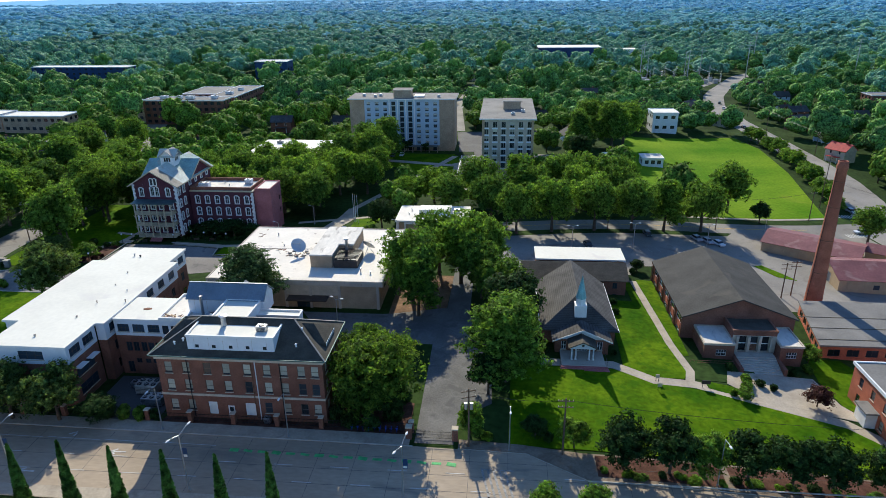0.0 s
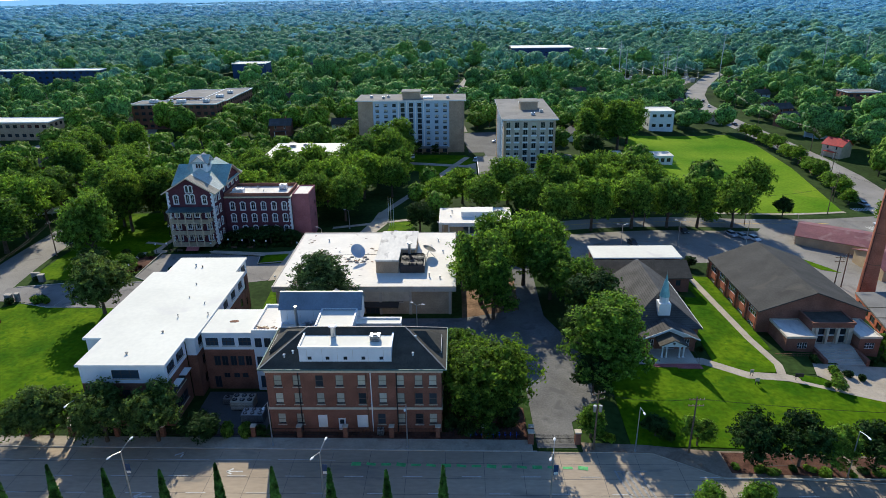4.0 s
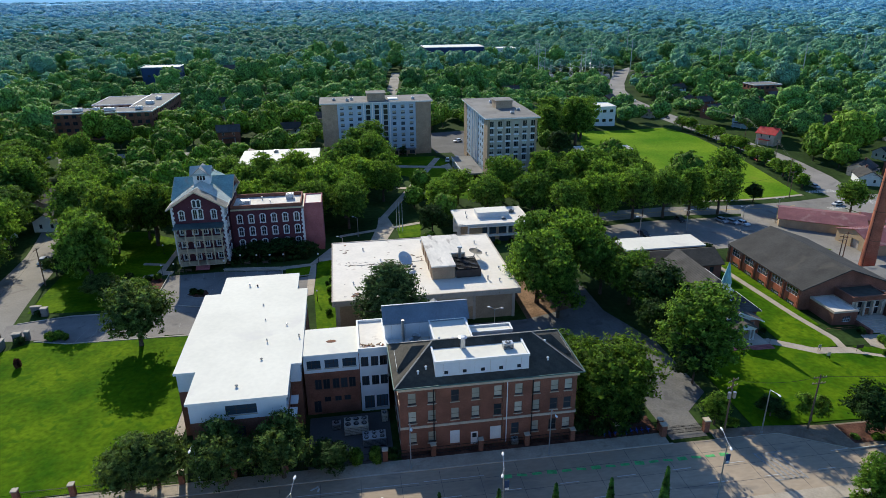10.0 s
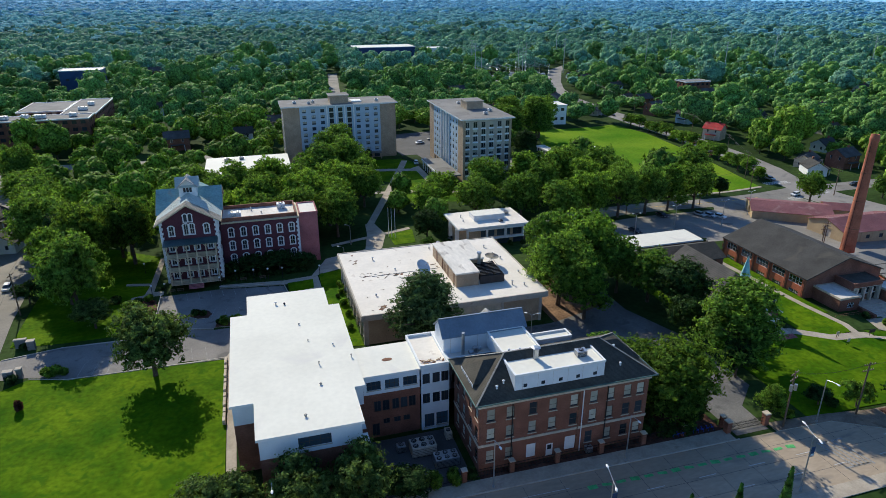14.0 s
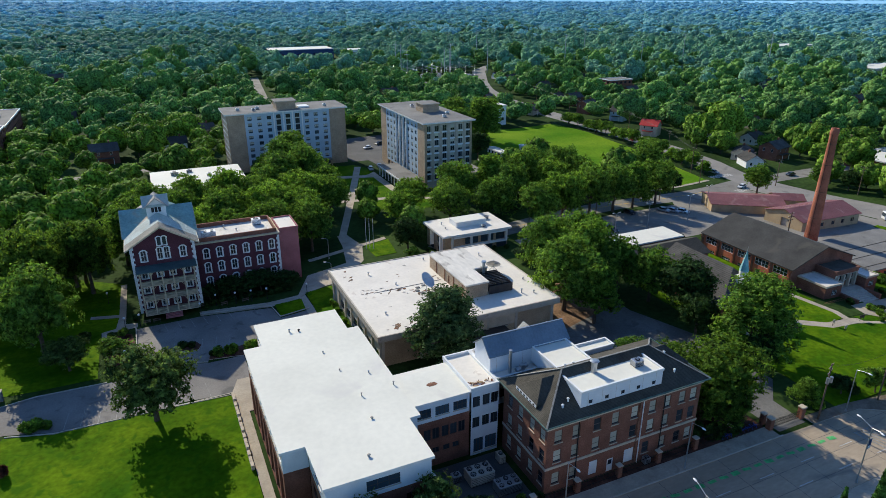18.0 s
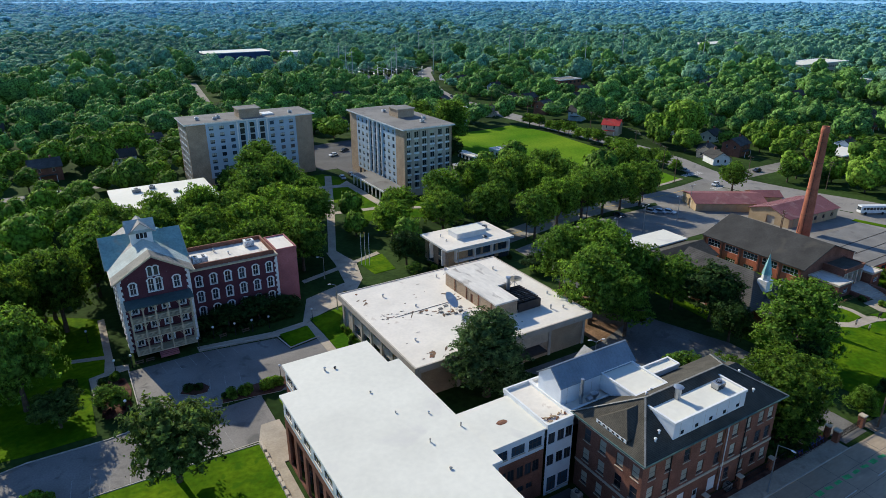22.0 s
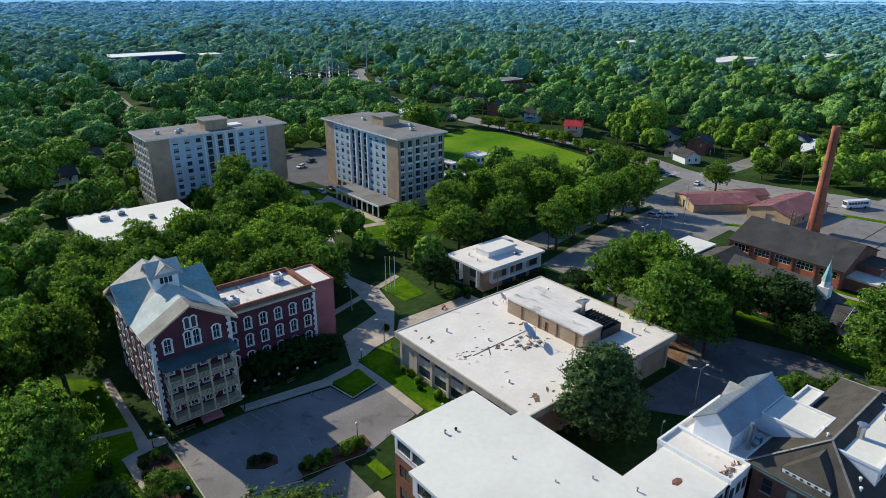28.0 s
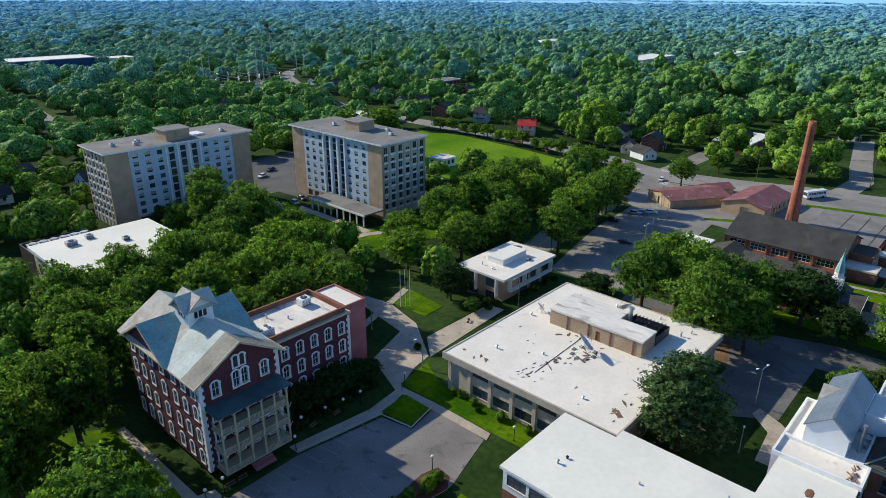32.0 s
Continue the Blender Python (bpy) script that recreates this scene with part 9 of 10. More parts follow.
# ---- shrubs ----
def shrub_mesh(seed, leaf):
    r = np.random.default_rng(seed)
    V, F, off = [], [], 0
    for k in range(5):
        c = np.array((r.uniform(-0.4, 0.4), r.uniform(-0.4, 0.4), r.uniform(0.35, 0.6)))
        n = 420
        p = r.normal(0, 1, (n, 3))
        p /= np.linalg.norm(p, axis=1)[:, None]
        v, f = cards(c + p * 0.5 * r.uniform(0.6, 1.1, (n, 1)), p, 0.08, r)
        v[:, 2] = np.maximum(v[:, 2], 0.0)
        V.append(v)
        F += (f + off).tolist()
        off += len(v)
    me = bpy.data.meshes.new("shrub")
    me.from_pydata(np.concatenate(V).tolist(), [], F)
    me.materials.append(leaf)
    return me


SHRUBS = [shrub_mesh(71, L_DARK), shrub_mesh(72, L_OAK), shrub_mesh(73, L_LIME), shrub_mesh(74, L_RED)]


def shrub(x, y, w, h, k=0, group="shrubs"):
    ob = new("shrub", SHRUBS[k])
    ob.matrix_basis = pose(x, y, g(x, y) + 0.08, 0, 0, (x * 53) % 360) @ Matrix.Diagonal((w / 1.8, w / 1.8, h / 1.1, 1))
    return tagged(ob, ("clipped dark evergreen shrub", "leafy green garden shrub", "bright green rounded shrub", "reddish purple garden shrub")[k], "shrub", group)


for row in [(-68.2, 163.4, 1.7, 1.5, 1), (-68.0, 161.4, 2.0, 1.6, 1), (-68.6, 158.6, 1.8, 1.4, 2), (-68.9, 152.2, 2.2, 1.7, 2), (-68.6, 146.4, 1.8, 1.5, 2), (-69.4, 156.4, 1.4, 1.0, 0), (-69, 140, 1.8, 1.4, 1),
            (-101.8, 156.6, 2.6, 1.6, 0), (-100.2, 156.0, 2.2, 1.4, 0), (-95.5, 150.4, 2.8, 1.9, 1), (-92.6, 150.0, 3.2, 2.1, 2), (-89.4, 149.8, 3.4, 2.4, 2), (-87.0, 149.6, 2.6, 2.0, 2), (-96.6, 150.6, 1.6, 1.2, 0),
            (-115.2, 167.4, 2.4, 1.7, 0), (-113.0, 168.2, 2.4, 1.8, 1), (-115.6, 164.4, 1.8, 1.3, 0), (-112.2, 166.4, 1.2, 0.8, 3), (-112.4, 156.4, 2.2, 1.4, 3), (-115.2, 155.6, 2.4, 1.4, 3), (-113.6, 160.2, 1.6, 1.0, 1), (-111.8, 159, 1.4, 0.9, 3), (-116.2, 160, 2, 1.6, 0),
            (-60.5, 180.3, 2.2, 1.6, 0), (-36, 181, 2.4, 1.8, 0), (-33.4, 183.6, 2.0, 1.6, 1), (-33.2, 186.6, 2.2, 1.6, 0), (-28, 178.8, 2.0, 1.4, 0), (-24.4, 178.9, 2.2, 1.5, 0), (-20, 178.8, 2.0, 1.4, 1), (-15.6, 178.9, 2.2, 1.5, 0), (-12, 178.6, 2.0, 1.5, 0),
            (47.2, 109.4, 2.8, 1.6, 1), (49.4, 108.6, 2.4, 1.3, 0), (46.4, 106.8, 2.6, 1.5, 1), (51.6, 107.4, 2.0, 1.2, 0), (57.4, 113.4, 2.0, 1.6, 0), (45.4, 113.4, 2.2, 1.6, 0), (61, 115.4, 2.4, 1.6, 1), (43.6, 104.6, 1.8, 1.2, 2),
            (-126.6, 138.4, 4.2, 1.8, 2), (-124.9, 138.0, 2.4, 1.4, 1), (-134.8, 150.8, 3, 1.4, 0), (-120.6, 169.4, 3.6, 2.0, 0), (-133.8, 137.6, 3.2, 1.6, 0), (-136, 131, 3, 1.6, 0), (-129.5, 127.3, 1.6, 2.2, 3),
            (-64.5, 88.3, 3, 2.6, 1), (-61.5, 88.4, 2.8, 2.4, 1), (-67.4, 88.2, 2.8, 2.6, 0), (-59, 88.3, 2.4, 2.2, 0), (-24.6, 88.6, 4.0, 3.0, 0), (-20.8, 88.4, 3.8, 2.8, 0), (-27, 90.4, 3.6, 3.2, 0), (-17.6, 91.0, 4.2, 3.2, 0), (-25.6, 94.2, 4.2, 3.4, 0), (-21.6, 98.6, 4.6, 3.4, 0), (-16.4, 96.2, 3.8, 2.8, 0),
            (-110.6, 175.4, 1.4, 1.4, 0), (-95, 175.2, 1.8, 1.6, 0), (-1.6, 87.2, 2.4, 1.6, 2), (8.4, 87.4, 2.4, 1.8, 0), (10.0, 115.5, 1.6, 1.2, 0), (23.4, 115.6, 1.6, 1.2, 0), (26.8, 139, 2.4, 1.6, 0), (26.6, 134, 2.2, 1.4, 0), (8.0, 136, 2.4, 1.8, 0), (8, 128, 2.2, 1.6, 0), (-66.2, 117.4, 2.2, 1.8, 1), (-68.6, 114.0, 2.6, 2.0, 1), (-63, 113.2, 2.4, 1.8, 0), (34.6, 158.6, 2, 1.4, 0)]:
    shrub(*row)
for i in range(16):                                     # low planting under the street trees
    shrub(16.6 + 2.8 * i + 0.5 * math.sin(i * 2.3), 80.2 + 0.5 * math.cos(i * 1.7), 1.7 + 0.5 * (i % 3), 0.7 + 0.2 * (i % 2), (1, 2, 1, 0)[i % 4], "bed shrubs")
for i in range(9):                                      # low clipped row before the old hall's east range
    shrub(-93.4 + 2.2 * i, 176.6 + 0.25 * math.sin(i), 2.6, 1.3, 0, "hedge shrubs")


# ---- lamps, poles, cables ----
def street_lamp(x, y, h, arms, label, z=None):
    z = g(x, y) if z is None else z
    t = thing("street_lamp", x, y, z, label, "street lamp", "street lamps")
    bm = bmesh.new()
    tube(bm, (x, y, z), (x, y, z + h), 0.12, 0.07, 8)
    tube(bm, (x, y, z), (x, y, z + 0.5), 0.2, 0.17, 8)
    part("pole", bm, M_STEEL, t)
    for ax_, ay_ in arms:
        bm = bmesh.new()
        p = (x + ax_ * 0.75, y + ay_ * 0.75, z + h + 0.35)
        tube(bm, (x, y, z + h - 0.05), p, 0.05, 0.045, 6)
        tube(bm, p, (x + ax_, y + ay_, z + h + 0.4), 0.045, 0.04, 6)
        a = part("arm", bm, M_STEEL, t)
        d = Vector((ax_, ay_, 0)).normalized()
        bm = bmesh.new()
        c = Vector((x + ax_, y + ay_, z + h + 0.38))
        bmesh.ops.create_icosphere(bm, subdivisions=2, radius=0.34, matrix=Matrix.Translation(c + d * 0.2) @ Matrix.Rotation(math.atan2(d.y, d.x), 4, 'Z') @ Matrix.Diagonal((1.2, 0.55, 0.3, 1)))
        part("lamp_head", bm, M_WHITE, a, "pale lamp head")
    return t


for x in (-45.1, -72.8, -104.5, -13.0):
    street_lamp(x, 72.0, 10.0, ((0.4, 2.2), (-0.6, -1.6)), "tall grey two-armed street lamp with banner")
    b = thing("banner", x, 72, 6.2, "dark blue banner on the lamp post", "banner", "banners")
    box("cloth", x + 0.14, 71.98, 6.2, x + 0.82, 72.02, 7.9, M_NAVY, b)
    box("stripe", x + 0.2, 71.96, 6.3, x + 0.76, 71.978, 6.7, M_WHITE, b)
for x, y in ((-56.2, 85.6), (-34.2, 85.2), (-87.5, 86.0), (2.2, 84.4), (33, 79.4)):
    street_lamp(x, y, 8.6, ((0.0, -2.0),), "grey street lamp with a short arm")
street_lamp(-34.6, 121.4, 7.6, ((-0.9, 0.5), (1.2, -0.3)), "grey two-headed lamp in the car park")
street_lamp(-49.4, 119.0, 4.2, ((0.5, 0.1),), "small grey courtyard lamp post with one head")
street_lamp(-29.9, 176.8, 7.0, ((-1.4, 0.2),), "curved-arm lamp by the pavilion")
street_lamp(-65.1, 174.2, 6.4, ((-1.2, 0.4),), "curved-arm lamp by the walk")
street_lamp(-60.4, 194.5, 6.0, ((-1.1, 0.3),), "curved-arm lamp by the walk")
for x, y in ((38, 176), (60, 181), (20, 170), (80, 192)):
    street_lamp(x, y, 8.4, ((-1.0, 0.0), (1.0, 0.0)), "two-headed lamp in the parking lot")
M_GLOBE = mat("opal_globe", (0.85, 0.85, 0.82), 0.35, 0.04, 1.0, 6.0, 0.0)
for x, y in ((-112.6, 171.2), (-96.8, 171.8), (-93.0, 175.4), (-88.6, 174.6), (-85.0, 174.2), (-81.4, 173.8), (-72.0, 172.2), (-85.9, 151.9), (-71.7, 147.0), (-109.6, 171.6), (-112.4, 154.6), (-116.4, 189)):
    z = g(x, y)
    t = thing("globe_lamp", x, y, z, "black garden lamp post with white globe", "lamp post", "globe lamps")
    bm = bmesh.new()
    tube(bm, (x, y, z), (x, y, z + 2.6), 0.08, 0.05, 8)
    tube(bm, (x, y, z), (x, y, z + 0.4), 0.14, 0.11, 8)
    part("post", bm, M_IRON, t)
    bm = bmesh.new()
    bmesh.ops.create_uvsphere(bm, u_segments=12, v_segments=8, radius=0.26, matrix=Matrix.Translation((x, y, z + 2.84)))
    part("globe", bm, M_GLOBE, t, "white opal globe", True)


def utility_pole(x, y, h, arms=1, turn=0.0, gear=False):
    z = g(x, y)
    t = thing("utility_pole", x, y, z, "weathered wooden utility pole with crossarms", "utility pole", "utility poles")
    bm = bmesh.new()
    tube(bm, (x, y, z - 0.5), (x, y, z + h), 0.17, 0.11, 8)
    part("pole", bm, M_WOODP, t)
    c, s = math.cos(radians(turn)), math.sin(radians(turn))
    for k in range(arms):
        zz = z + h - 0.5 - 1.1 * k
        bm = bmesh.new()
        bar(bm, (x - 1.2 * c, y - 1.2 * s, zz), (x + 1.2 * c, y + 1.2 * s, zz), 0.11, 0.13)
        a = part("crossarm", bm, M_WOODP, t)
        for u in (-1.1, -0.5, 0.5, 1.1):
            bm = bmesh.new()
            tube(bm, (x + u * c, y + u * s, zz + 0.06), (x + u * c, y + u * s, zz + 0.3), 0.06, 0.04, 6)
            part("insulator", bm, M_STONE, a)
    if gear:
        for u in (-0.45, 0.45):
            bm = bmesh.new()
            tube(bm, (x + u, y - 0.25, z + h - 3.6), (x + u, y - 0.25, z + h - 2.5), 0.26, 0.26, 12)
            part("transformer", bm, M_STEEL, t, "grey can transformer")
    return (x, y, z + h)


pA = utility_pole(-4.3, 84.9, 11.2, 2, 20, True)
pB = utility_pole(10.6, 84.2, 10.6, 2, 0)
pC = utility_pole(64, 83.6, 10.6, 1, 0)
pD = utility_pole(-140.6, 169.2, 10.5, 1, 80)
pE = utility_pole(-137.2, 138, 9.5, 1, 80)
pF = utility_pole(-145.5, 205, 10.5, 1, 80)
np1 = [utility_pole(x, y, 11.5, 2, 100) for x, y in ((116, 236), (132, 268), (149, 318), (132, 205), (147, 180), (158, 140))]
np2 = [utility_pole(x, y, 10.5, 1, 10) for x, y in ((106, 221), (70, 205.5), (34, 197), (2, 189))]
for px, py in ((69.4, 150.4), (72.6, 152.6)):
    utility_pole(px, py, 9.5, 2, 0)
far_poles = [utility_pole(x, y, 12.5, 2, 60) for x, y in ((146, 372), (152, 420), (166, 470), (170, 200), (200, 222))]


def cable(a, b, sag, n=10):
    bm = bmesh.new()
    a, b = Vector(a), Vector(b)
    side = (b - a).cross(Vector((0, 0, 1))).normalized() * 0.02
    prev = None
    for i in range(n + 1):
        t = i / n
        p = a.lerp(b, t) - Vector((0, 0, sag * 4 * t * (1 - t)))
        ring = [bm.verts.new(p + d) for d in (side, Vector((0, 0, 0.02)), -side, Vector((0, 0, -0.02)))]
        if prev:
            for j in range(4):
                bm.faces.new((prev[j], prev[(j + 1) % 4], ring[(j + 1) % 4], ring[j]))
        prev = ring
    o_ = part("cable", bm, M_IRON)
    return tagged(o_, "thin black overhead cable between poles", "cable", "overhead cables")


for line in ([pA, pB, pC], [np1[0], np1[1], np1[2], far_poles[0], far_poles[1], far_poles[2]], [np1[0], np1[3], np1[4], np1[5]], [np2[0], np2[1], np2[2], np2[3]], [pE, pD, pF], [np1[3], far_poles[3], far_poles[4]]):
    for a, b in zip(line, line[1:]):
        for off_ in (-0.4, 0.4):
            cable((a[0] + off_, a[1], a[2] - 0.3), (b[0] + off_, b[1], b[2] - 0.3), 0.9)
for x, y, h in ((130, 640, 30), (150, 560, 28), (120, 600, 30), (210, 600, 32), (300, 600, 34), (330, 520, 32), (420, 560, 34), (500, 520, 34), (250, 700, 34), (390, 690, 34)):
    t = thing("pylon", x, y, g(x, y), "slim grey steel power pylon above the woods", "pylon", "pylons")
    bm = bmesh.new()
    tube(bm, (x, y, g(x, y)), (x, y, g(x, y) + h), 0.5, 0.25, 8)
    part("mast", bm, M_STEEL, t)
    for k in range(3):
        bm = bmesh.new()
        bar(bm, (x - 2.4, y, g(x, y) + h - 1 - 2.4 * k), (x + 2.4, y, g(x, y) + h - 1 - 2.4 * k), 0.2, 0.25)
        part("arm", bm, M_STEEL, t)

# ---- railings and gate ----
fence = thing("street_fence", -64, 88.2, 0.1, "iron railings between brick posts with stone caps", "fence")
fx = [-113.6 + 7.66 * i for i in range(14)]
for i, x in enumerate(fx):
    yy = 88.1
    bm = bmesh.new()
    bx(bm, x - 0.38, yy - 0.38, 0.05, x + 0.38, yy + 0.38, 2.1, 0, 0.02)
    p = part("post", bm, M_BRICK, fence, "brick post")
    bm = bmesh.new()
    bx(bm, x - 0.46, yy - 0.46, 2.1, x + 0.46, yy + 0.46, 2.28, 0, 0.03)
    part("cap", bm, M_STONE, p, "pale stone cap")
    if i:
        a = fx[i - 1] + 0.38
        bm = bmesh.new()
        for z in (0.4, 1.6):
            bar(bm, (a, yy, z), (x - 0.38, yy, z), 0.05, 0.06)
        n = 30
        for k in range(n):
            xx = a + (x - 0.38 - a) * (k + 0.5) / n
            bar(bm, (xx, yy, 0.15), (xx, yy, 1.8), 0.025, 0.025, (0, 1, 0))
        part("railing", bm, M_IRON, fence, "black iron railing")
gate = thing("drive_gate", -10.3, 86.6, 0.05, "black iron drive gates between brick posts", "gate")
for x in (-14.2, -6.6):
    bm = bmesh.new()
    bx(bm, x - 0.45, 86.1, 0, x + 0.45, 87.0, 2.2, 0, 0.02)
    p = part("post", bm, M_BRICK, gate, "brick gate post")
    bm = bmesh.new()
    bx(bm, x - 0.55, 86.0, 2.2, x + 0.55, 87.1, 2.45, 0, 0.04)
    part("cap", bm, M_STONE, p, "pale stone cap")
for x0, x1 in ((-13.7, -10.45), (-10.35, -7.1)):
    bm = bmesh.new()
    for z in (0.3, 1.0, 1.5):
        bar(bm, (x0, 86.5, z), (x1, 86.5, z), 0.05, 0.06)
    for k in range(18):
        xx = x0 + (x1 - x0) * (k + 0.5) / 18
        bar(bm, (xx, 86.5, 0.15), (xx, 86.5, 1.7 + 0.15 * math.sin(k * 0.17)), 0.03, 0.03, (0, 1, 0))
    part("leaf", bm, M_IRON, gate, "iron gate leaf")
for i in range(14):                                      # ballast wall beside the wing
    y = 113.2 + 1.6 * i
    t = thing("stone_block", -94.9, y, 0.1, "pale stone block edging the walk", "stone block", "walk edging")
    bm = bmesh.new()
    bx(bm, -95.15, y - 0.62, 0.1, -94.65, y + 0.62, 0.75 if i % 3 else 1.0, 0, 0.05)
    part("block", bm, M_STONE, t)
for x, y, w, d in ((-134.3, 138.6, 1.6, 1.0), (-132.6, 139.2, 0.9, 0.9), (-133.4, 150.4, 1.4, 1.0), (-135.6, 151.6, 2.2, 0.6), (-136.2, 135.2, 0.6, 3.0)):
    t = thing("gate_pier", x, y, g(x, y), "dark stone entrance pier at the drive", "gate pier", "entrance piers")
    bm = bmesh.new()
    bx(bm, x - w / 2, y - d / 2, 0, x + w / 2, y + d / 2, 1.9, 0, 0.05)
    p = part("pier", bm, M_GRAVEL, t)
    bm = bmesh.new()
    bx(bm, x - w / 2 - 0.1, y - d / 2 - 0.1, 1.9, x + w / 2 + 0.1, y + d / 2 + 0.1, 2.1, 0, 0.03)
    part("cap", bm, M_CONC, t)
wf = thing("west_fence", -136.5, 112, 0, "black iron railing along the side street", "fence")
prev = None
for i in range(7):
    y = 90 + 6.6 * i
    x = -133.6 - 0.085 * (y - 90) - 0.6
    bm = bmesh.new()
    bx(bm, x - 0.35, y - 0.35, 0.05, x + 0.35, y + 0.35, 2.0, 0, 0.02)
    part("post", bm, M_BRICK, wf)
    if prev:
        bm = bmesh.new()
        for z in (0.4, 1.6):
            bar(bm, (*prev, z), (x, y, z), 0.05, 0.06)
        for k in range(24):
            q = (k + 0.5) / 24
            c = (prev[0] + (x - prev[0]) * q, prev[1] + (y - prev[1]) * q)
            bar(bm, (*c, 0.15), (*c, 1.8), 0.025, 0.025, (0, 1, 0))
        part("railing", bm, M_IRON, wf)
    prev = (x, y)
for x, y, w in ((30.1, 106.9, 0.7), (29.9, 104.0, 0.8), (38.8, 106.2, 1.6)):
    t = thing("garden_sign", x, y, g(x, y), "small dark sign board on the lawn", "sign", "garden signs")
    z = g(x, y)
    bm = bmesh.new()
    bx(bm, x - w / 2, y - 0.06, z + 0.8, x + w / 2, y + 0.06, z + 1.6, 0, 0.02)
    part("board", bm, M_FRAMED if w > 1 else M_STONE, t)
    for s in (-0.35, 0.35):
        bm = bmesh.new()
        tube(bm, (x + s * w, y, z), (x + s * w, y, z + 0.8), 0.05, 0.05, 6)
        part("leg", bm, M_IRON, t)
for x, y in ((-48.1, 198.1), (-47.3, 197.3), (-46.4, 196.6)):
    t = thing("flagpole", x, y, g(x, y), "tall bare white flagpole", "flagpole", "flagpoles")
    bm = bmesh.new()
    tube(bm, (x, y, g(x, y)), (x, y, g(x, y) + 9.5), 0.09, 0.05, 8)
    part("pole", bm, M_WHITE, t)
    bm = bmesh.new()
    bmesh.ops.create_icosphere(bm, subdivisions=1, radius=0.13, matrix=Matrix.Translation((x, y, g(x, y) + 9.6)))
    part("ball", bm, M_YELLP, t)
for x, y, a in ((-96.0, 175.8, 10), (-91.2, 174.6, 10), (-86.4, 174.4, 5), (-108.2, 172.0, 0), (-43.9, 180.4, 30), (-106.2, 172.0, 0)):
    t = thing("bench", 0, 0, 0, "slatted outdoor bench on iron legs", "bench", "benches")
    mm = M_RED if x > -50 else M_WOODP
    for k in range(3):
        box("slat", -0.8, 0.12 * k - 0.2, 0.42, 0.8, 0.12 * k - 0.1, 0.46, mm, t)
    for k in range(2):
        box("back_slat", -0.8, 0.2, 0.6 + 0.16 * k, 0.8, 0.24, 0.7 + 0.16 * k, mm, t)
    for s in (-0.65, 0.65):
        box("leg", s - 0.04, -0.2, 0.0, s + 0.04, 0.24, 0.418, M_IRON, t)
    t.matrix_basis = pose(x, y, g(x, y) + 0.1, 0, 0, a)


# ---- vehicles ----
def car_proto(paint, label, long=4.6, wide=1.8, high=1.5, cab=(0.26, 0.86), truck=False, name="car"):
    t = thing(name, 0, 0, 0, label, name if name != "car" else "car", "parked vehicles")
    L, W = long / 2, wide / 2
    prof = [(-L, 0.35), (-L, 0.75), (-L * 0.92, 0.88), (-L * 0.5, 0.92), (L * 0.55, 0.95), (L * 0.94, 0.9), (L, 0.72), (L, 0.35)]
    bm = bmesh.new()
    lf = [bm.verts.new((x, -W, z)) for x, z in prof]
    rt = [bm.verts.new((x, W, z)) for x, z in prof]
    bm.faces.new(lf)
    bm.faces.new(rt[::-1])
    for i in range(len(prof)):
        j = (i + 1) % len(prof)
        bm.faces.new((lf[i], lf[j], rt[j], rt[i]))
    bmesh.ops.bevel(bm, geom=[e for e in bm.edges], offset=0.05, segments=1, affect='EDGES')
    body = part("body", bm, paint, t)
    x0, x1 = -L + long * cab[0], -L + long * cab[1]
    bm = bmesh.new()
    base = [(x0, -W * 0.94), (x1, -W * 0.94), (x1, W * 0.94), (x0, W * 0.94)]
    top = [(x0 + 0.55, -W * 0.74), (x1 - 0.4, -W * 0.74), (x1 - 0.4, W * 0.74), (x0 + 0.55, W * 0.74)]
    b = [bm.verts.new((*p, 0.93)) for p in base]
    c = [bm.verts.new((*p, high - 0.06)) for p in top]
    for i in range(4):
        bm.faces.new((b[i], b[(i + 1) % 4], c[(i + 1) % 4], c[i]))
    bm.faces.new(c)
    part("glasshouse", bm, M_GLASS, t, "dark car windows")
    bm = bmesh.new()
    bx(bm, x0 + 0.5, -W * 0.76, high - 0.07, x1 - 0.36, W * 0.76, high, 0, 0.03)
    part("roof", bm, paint, t)
    for sx in (-0.62, 0.64):
        for sy in (-1, 1):
            bm = bmesh.new()
            tube(bm, (L * sx, sy * (W - 0.2), 0.33), (L * sx, sy * (W + 0.01), 0.33), 0.33, 0.33, 14)
            w = part("wheel", bm, M_RUBBER, t)
            bm = bmesh.new()
            tube(bm, (L * sx, sy * (W + 0.01), 0.33), (L * sx, sy * (W + 0.025), 0.33), 0.2, 0.18, 10)
            part("rim", bm, M_STEEL, w)
    for sy in (-1, 1):
        box("headlight", -L - 0.01, sy * W * 0.7 - 0.2, 0.66, -L + 0.05, sy * W * 0.7 + 0.2, 0.8, M_WHITE, t)
        box("tail_light", L - 0.05, sy * W * 0.7 - 0.2, 0.66, L + 0.01, sy * W * 0.7 + 0.2, 0.82, M_RED, t)
    return t


P_W, P_S, P_K, P_R = (mat(n, c, 0.3, 0.05, 0.5, 4, 0.0, spec=0.6) for n, c in (("white_car_paint", (0.75, 0.75, 0.74)), ("silver_car_paint", (0.4, 0.42, 0.45)), ("dark_car_paint", (0.03, 0.035, 0.045)), ("red_car_paint", (0.5, 0.03, 0.03))))
cars = [car_proto(P_W, "white parked saloon car"), car_proto(P_S, "silver parked hatchback car"), car_proto(P_K, "dark parked saloon car"), car_proto(P_R, "red parked saloon car")]
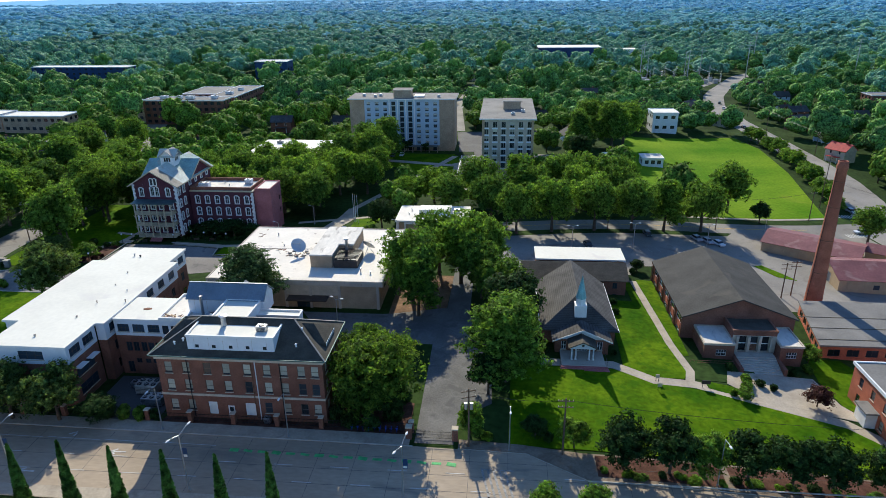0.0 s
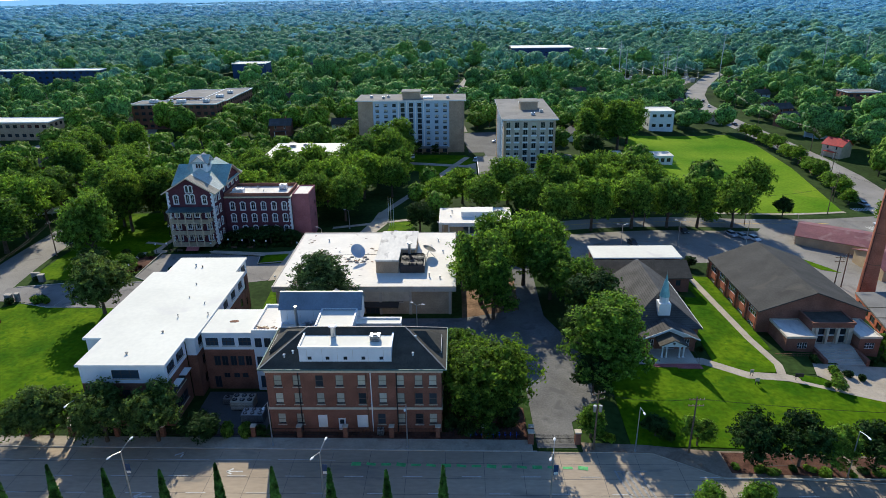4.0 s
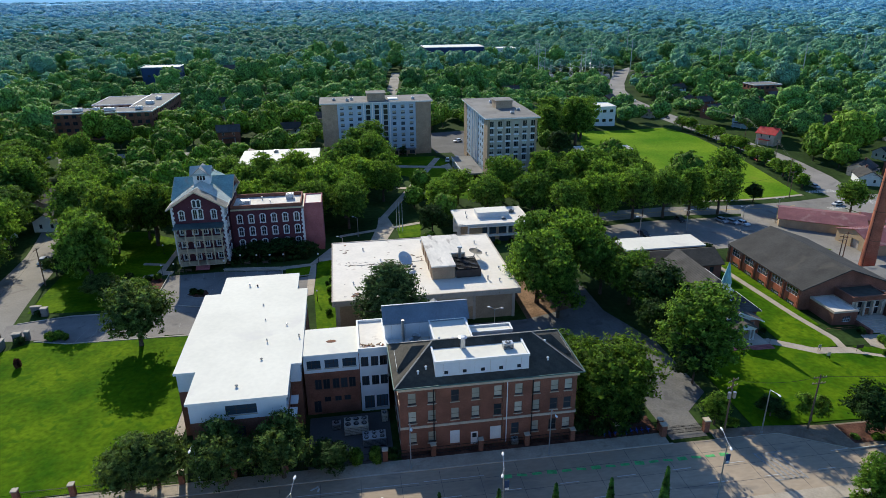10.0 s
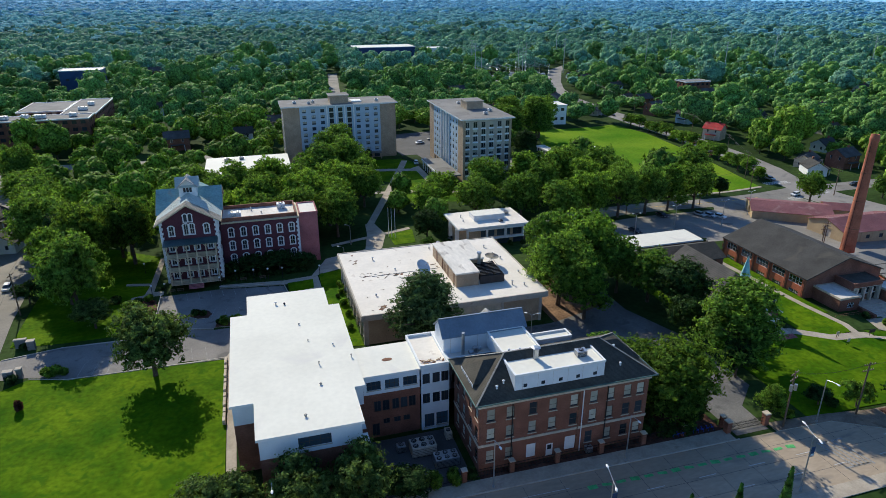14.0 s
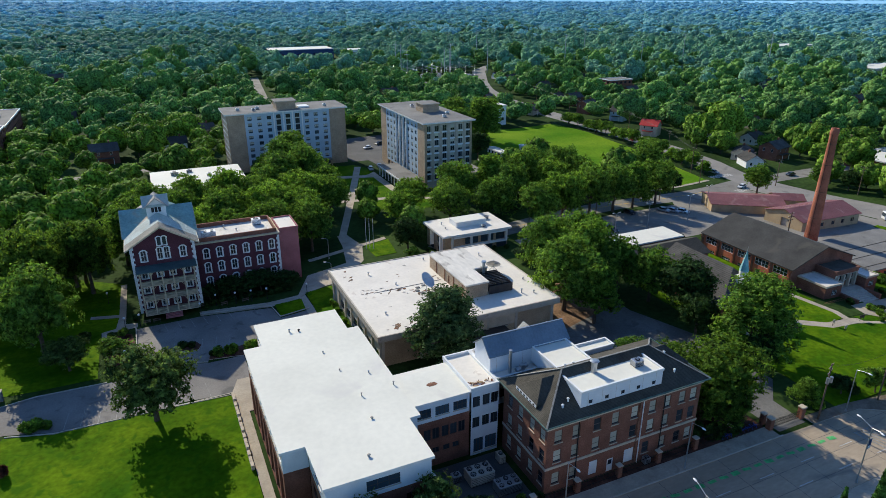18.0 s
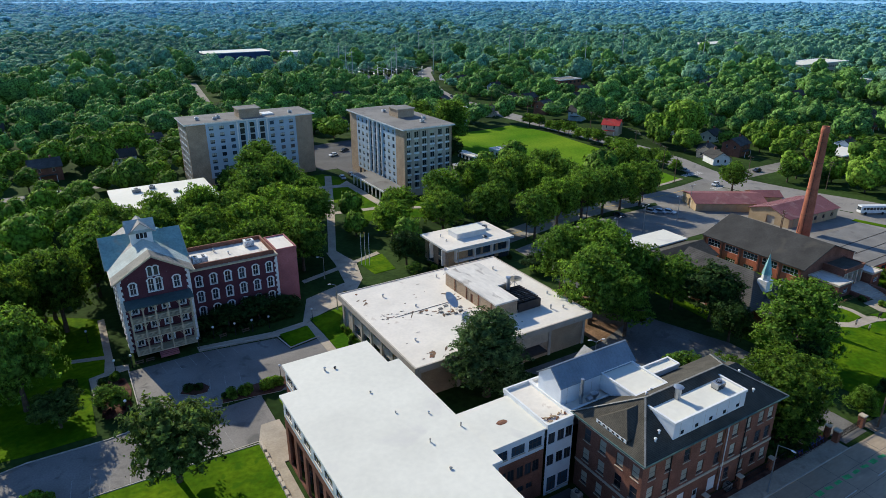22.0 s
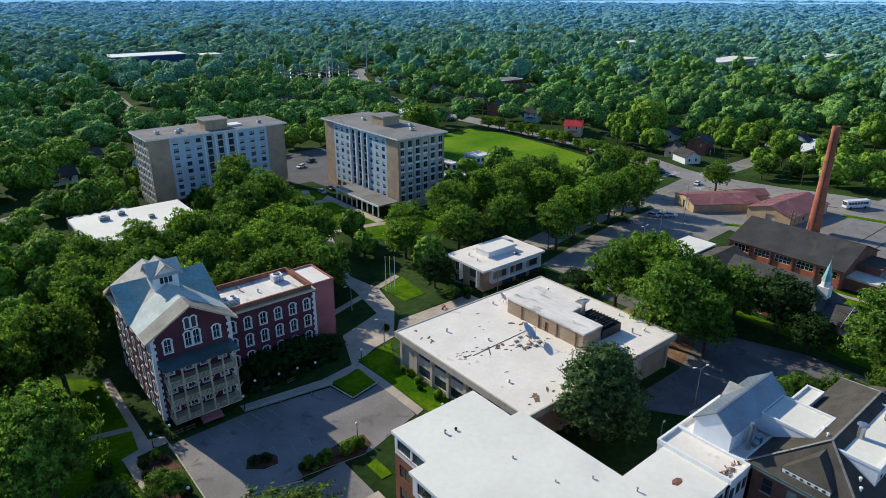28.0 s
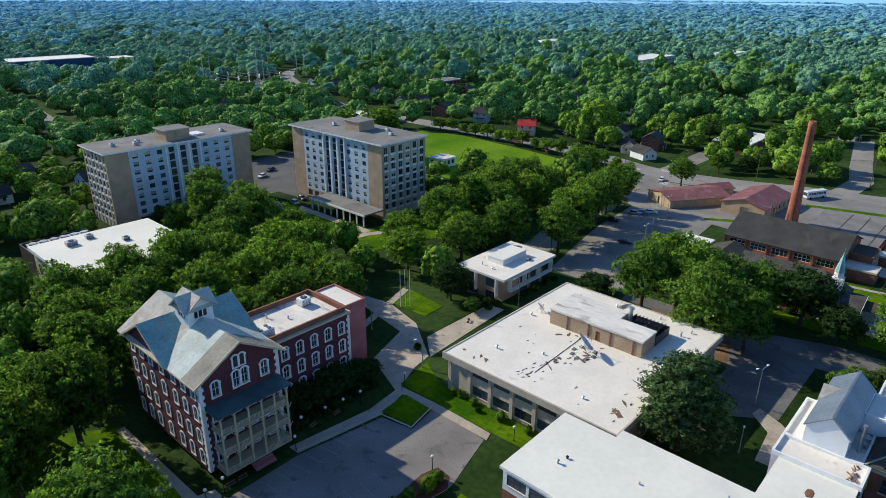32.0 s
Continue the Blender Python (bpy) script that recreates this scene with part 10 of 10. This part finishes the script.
cars = [tagged(c, l) for c, l in zip(cars, ("white saloon car parked on the paving", "silver hatchback parked on the paving", "dark saloon car parked on the paving", "red saloon car parked on the paving"))]
used = set()
for k, x, y, a in ((0, 66.2, 189.6, 110), (1, 60.6, 193.0, 105), (1, 63.4, 191.2, 108), (2, 25.6, 178.2, 100), (2, 45.7, 193.4, 95), (2, 27, 166.6, 20), (1, -17.6, 283.6, 80), (2, -12.8, 286.0, 85), (0, 117.4, 209.2, 15), (1, 124.5, 231, 100), (3, 136.5, 300, 75), (0, 140.6, 322, 85), (2, 131, 262, 70), (1, 141.5, 352, 95), (2, 138, 384, 95), (0, 150.6, 118, 110), (2, 144.2, 126, 110), (3, 122, 168, 0), (1, 20.5, 288, 90), (2, 20.5, 281, 90), (0, -6, 322, 20), (2, 2, 328, 20), (0, -46, 290.5, 90), (2, -50, 289, 90), (3, 128.6, 276, 72), (0, -118, 318, 0), (2, 152, 214, 0), (0, 146, 448, 70), (2, 150, 470, 70), (1, -148.6, 188, 95)):
    m = pose(x, y, g(x, y) + 0.06, 0, 0, a)
    if k in used:
        copy_thing(cars[k], m)
    else:
        cars[k].matrix_basis = m
        used.add(k)
bus = thing("bus", 0, 0, 0, "white shuttle bus with dark windows parked beside the road", "bus")
bm = bmesh.new()
bx(bm, -5, -1.25, 0.5, 5, 1.25, 3.1, 0, 0.15)
part("body", bm, P_W, bus)
for s in (-1, 1):
    for k in range(7):
        box("side_window", -4.3 + 1.2 * k, s * 1.255 - 0.01, 1.7, -3.3 + 1.2 * k, s * 1.255 + 0.01, 2.6, M_GLASS, bus)
    for x in (-3.2, 3.0):
        bm = bmesh.new()
        tube(bm, (x, s * 1.05, 0.5), (x, s * 1.28, 0.5), 0.5, 0.5, 14)
        part("wheel", bm, M_RUBBER, bus)
box("windscreen", -5.02, -1.0, 1.5, -4.99, 1.0, 2.7, M_GLASS, bus)
bus.matrix_basis = pose(127.4, 152.6, g(127.4, 152.6) + 0.08, 0, 0, -28)
sheet("bus_lot", [(104, 146), (126, 158), (136, 152), (134, 122), (112, 122)], 0.055, M_LOT, "pale paved yard beside the avenue", "parking lot")
M_BIKE = mat("blue_bike_paint", (0.03, 0.08, 0.5), 0.4, 0.1, 1.0, 6.0, 0.0)
for i in range(9):
    x = -24.0 + 0.95 * i
    t = thing("bicycle", x, 87.75, 0.15, "blue hire bicycle standing in a rack", "bicycle", "hire bicycles")
    for s in (-0.5, 0.5):
        bm = bmesh.new()
        for q in range(12):
            a, b = q * math.pi / 6, (q + 1) * math.pi / 6
            tube(bm, (x, 87.75 + s + 0.33 * math.cos(a), 0.5 + 0.33 * math.sin(a)), (x, 87.75 + s + 0.33 * math.cos(b), 0.5 + 0.33 * math.sin(b)), 0.03, 0.03, 4, False)
        part("wheel", bm, M_RUBBER, t)
    bm = bmesh.new()
    for a, b in (((0, -0.5, 0.5), (0, -0.3, 1.05)), ((0, -0.3, 0.95), (0, 0.0, 0.5)), ((0, 0.0, 0.5), (0, 0.15, 1.0)), ((0, -0.3, 0.95), (0, 0.12, 0.9)), ((0, 0.5, 0.5), (0, 0.0, 0.5)), ((-0.25, -0.3, 1.08), (0.25, -0.3, 1.08))):
        tube(bm, (x + a[0], 87.75 + a[1], a[2]), (x + b[0], 87.75 + b[1], b[2]), 0.03, 0.03, 5)
    bx(bm, x - 0.06, 87.85, 1.0, x + 0.06, 88.05, 1.06)
    part("bike_frame", bm, M_BIKE, t, "bright blue bicycle frame")
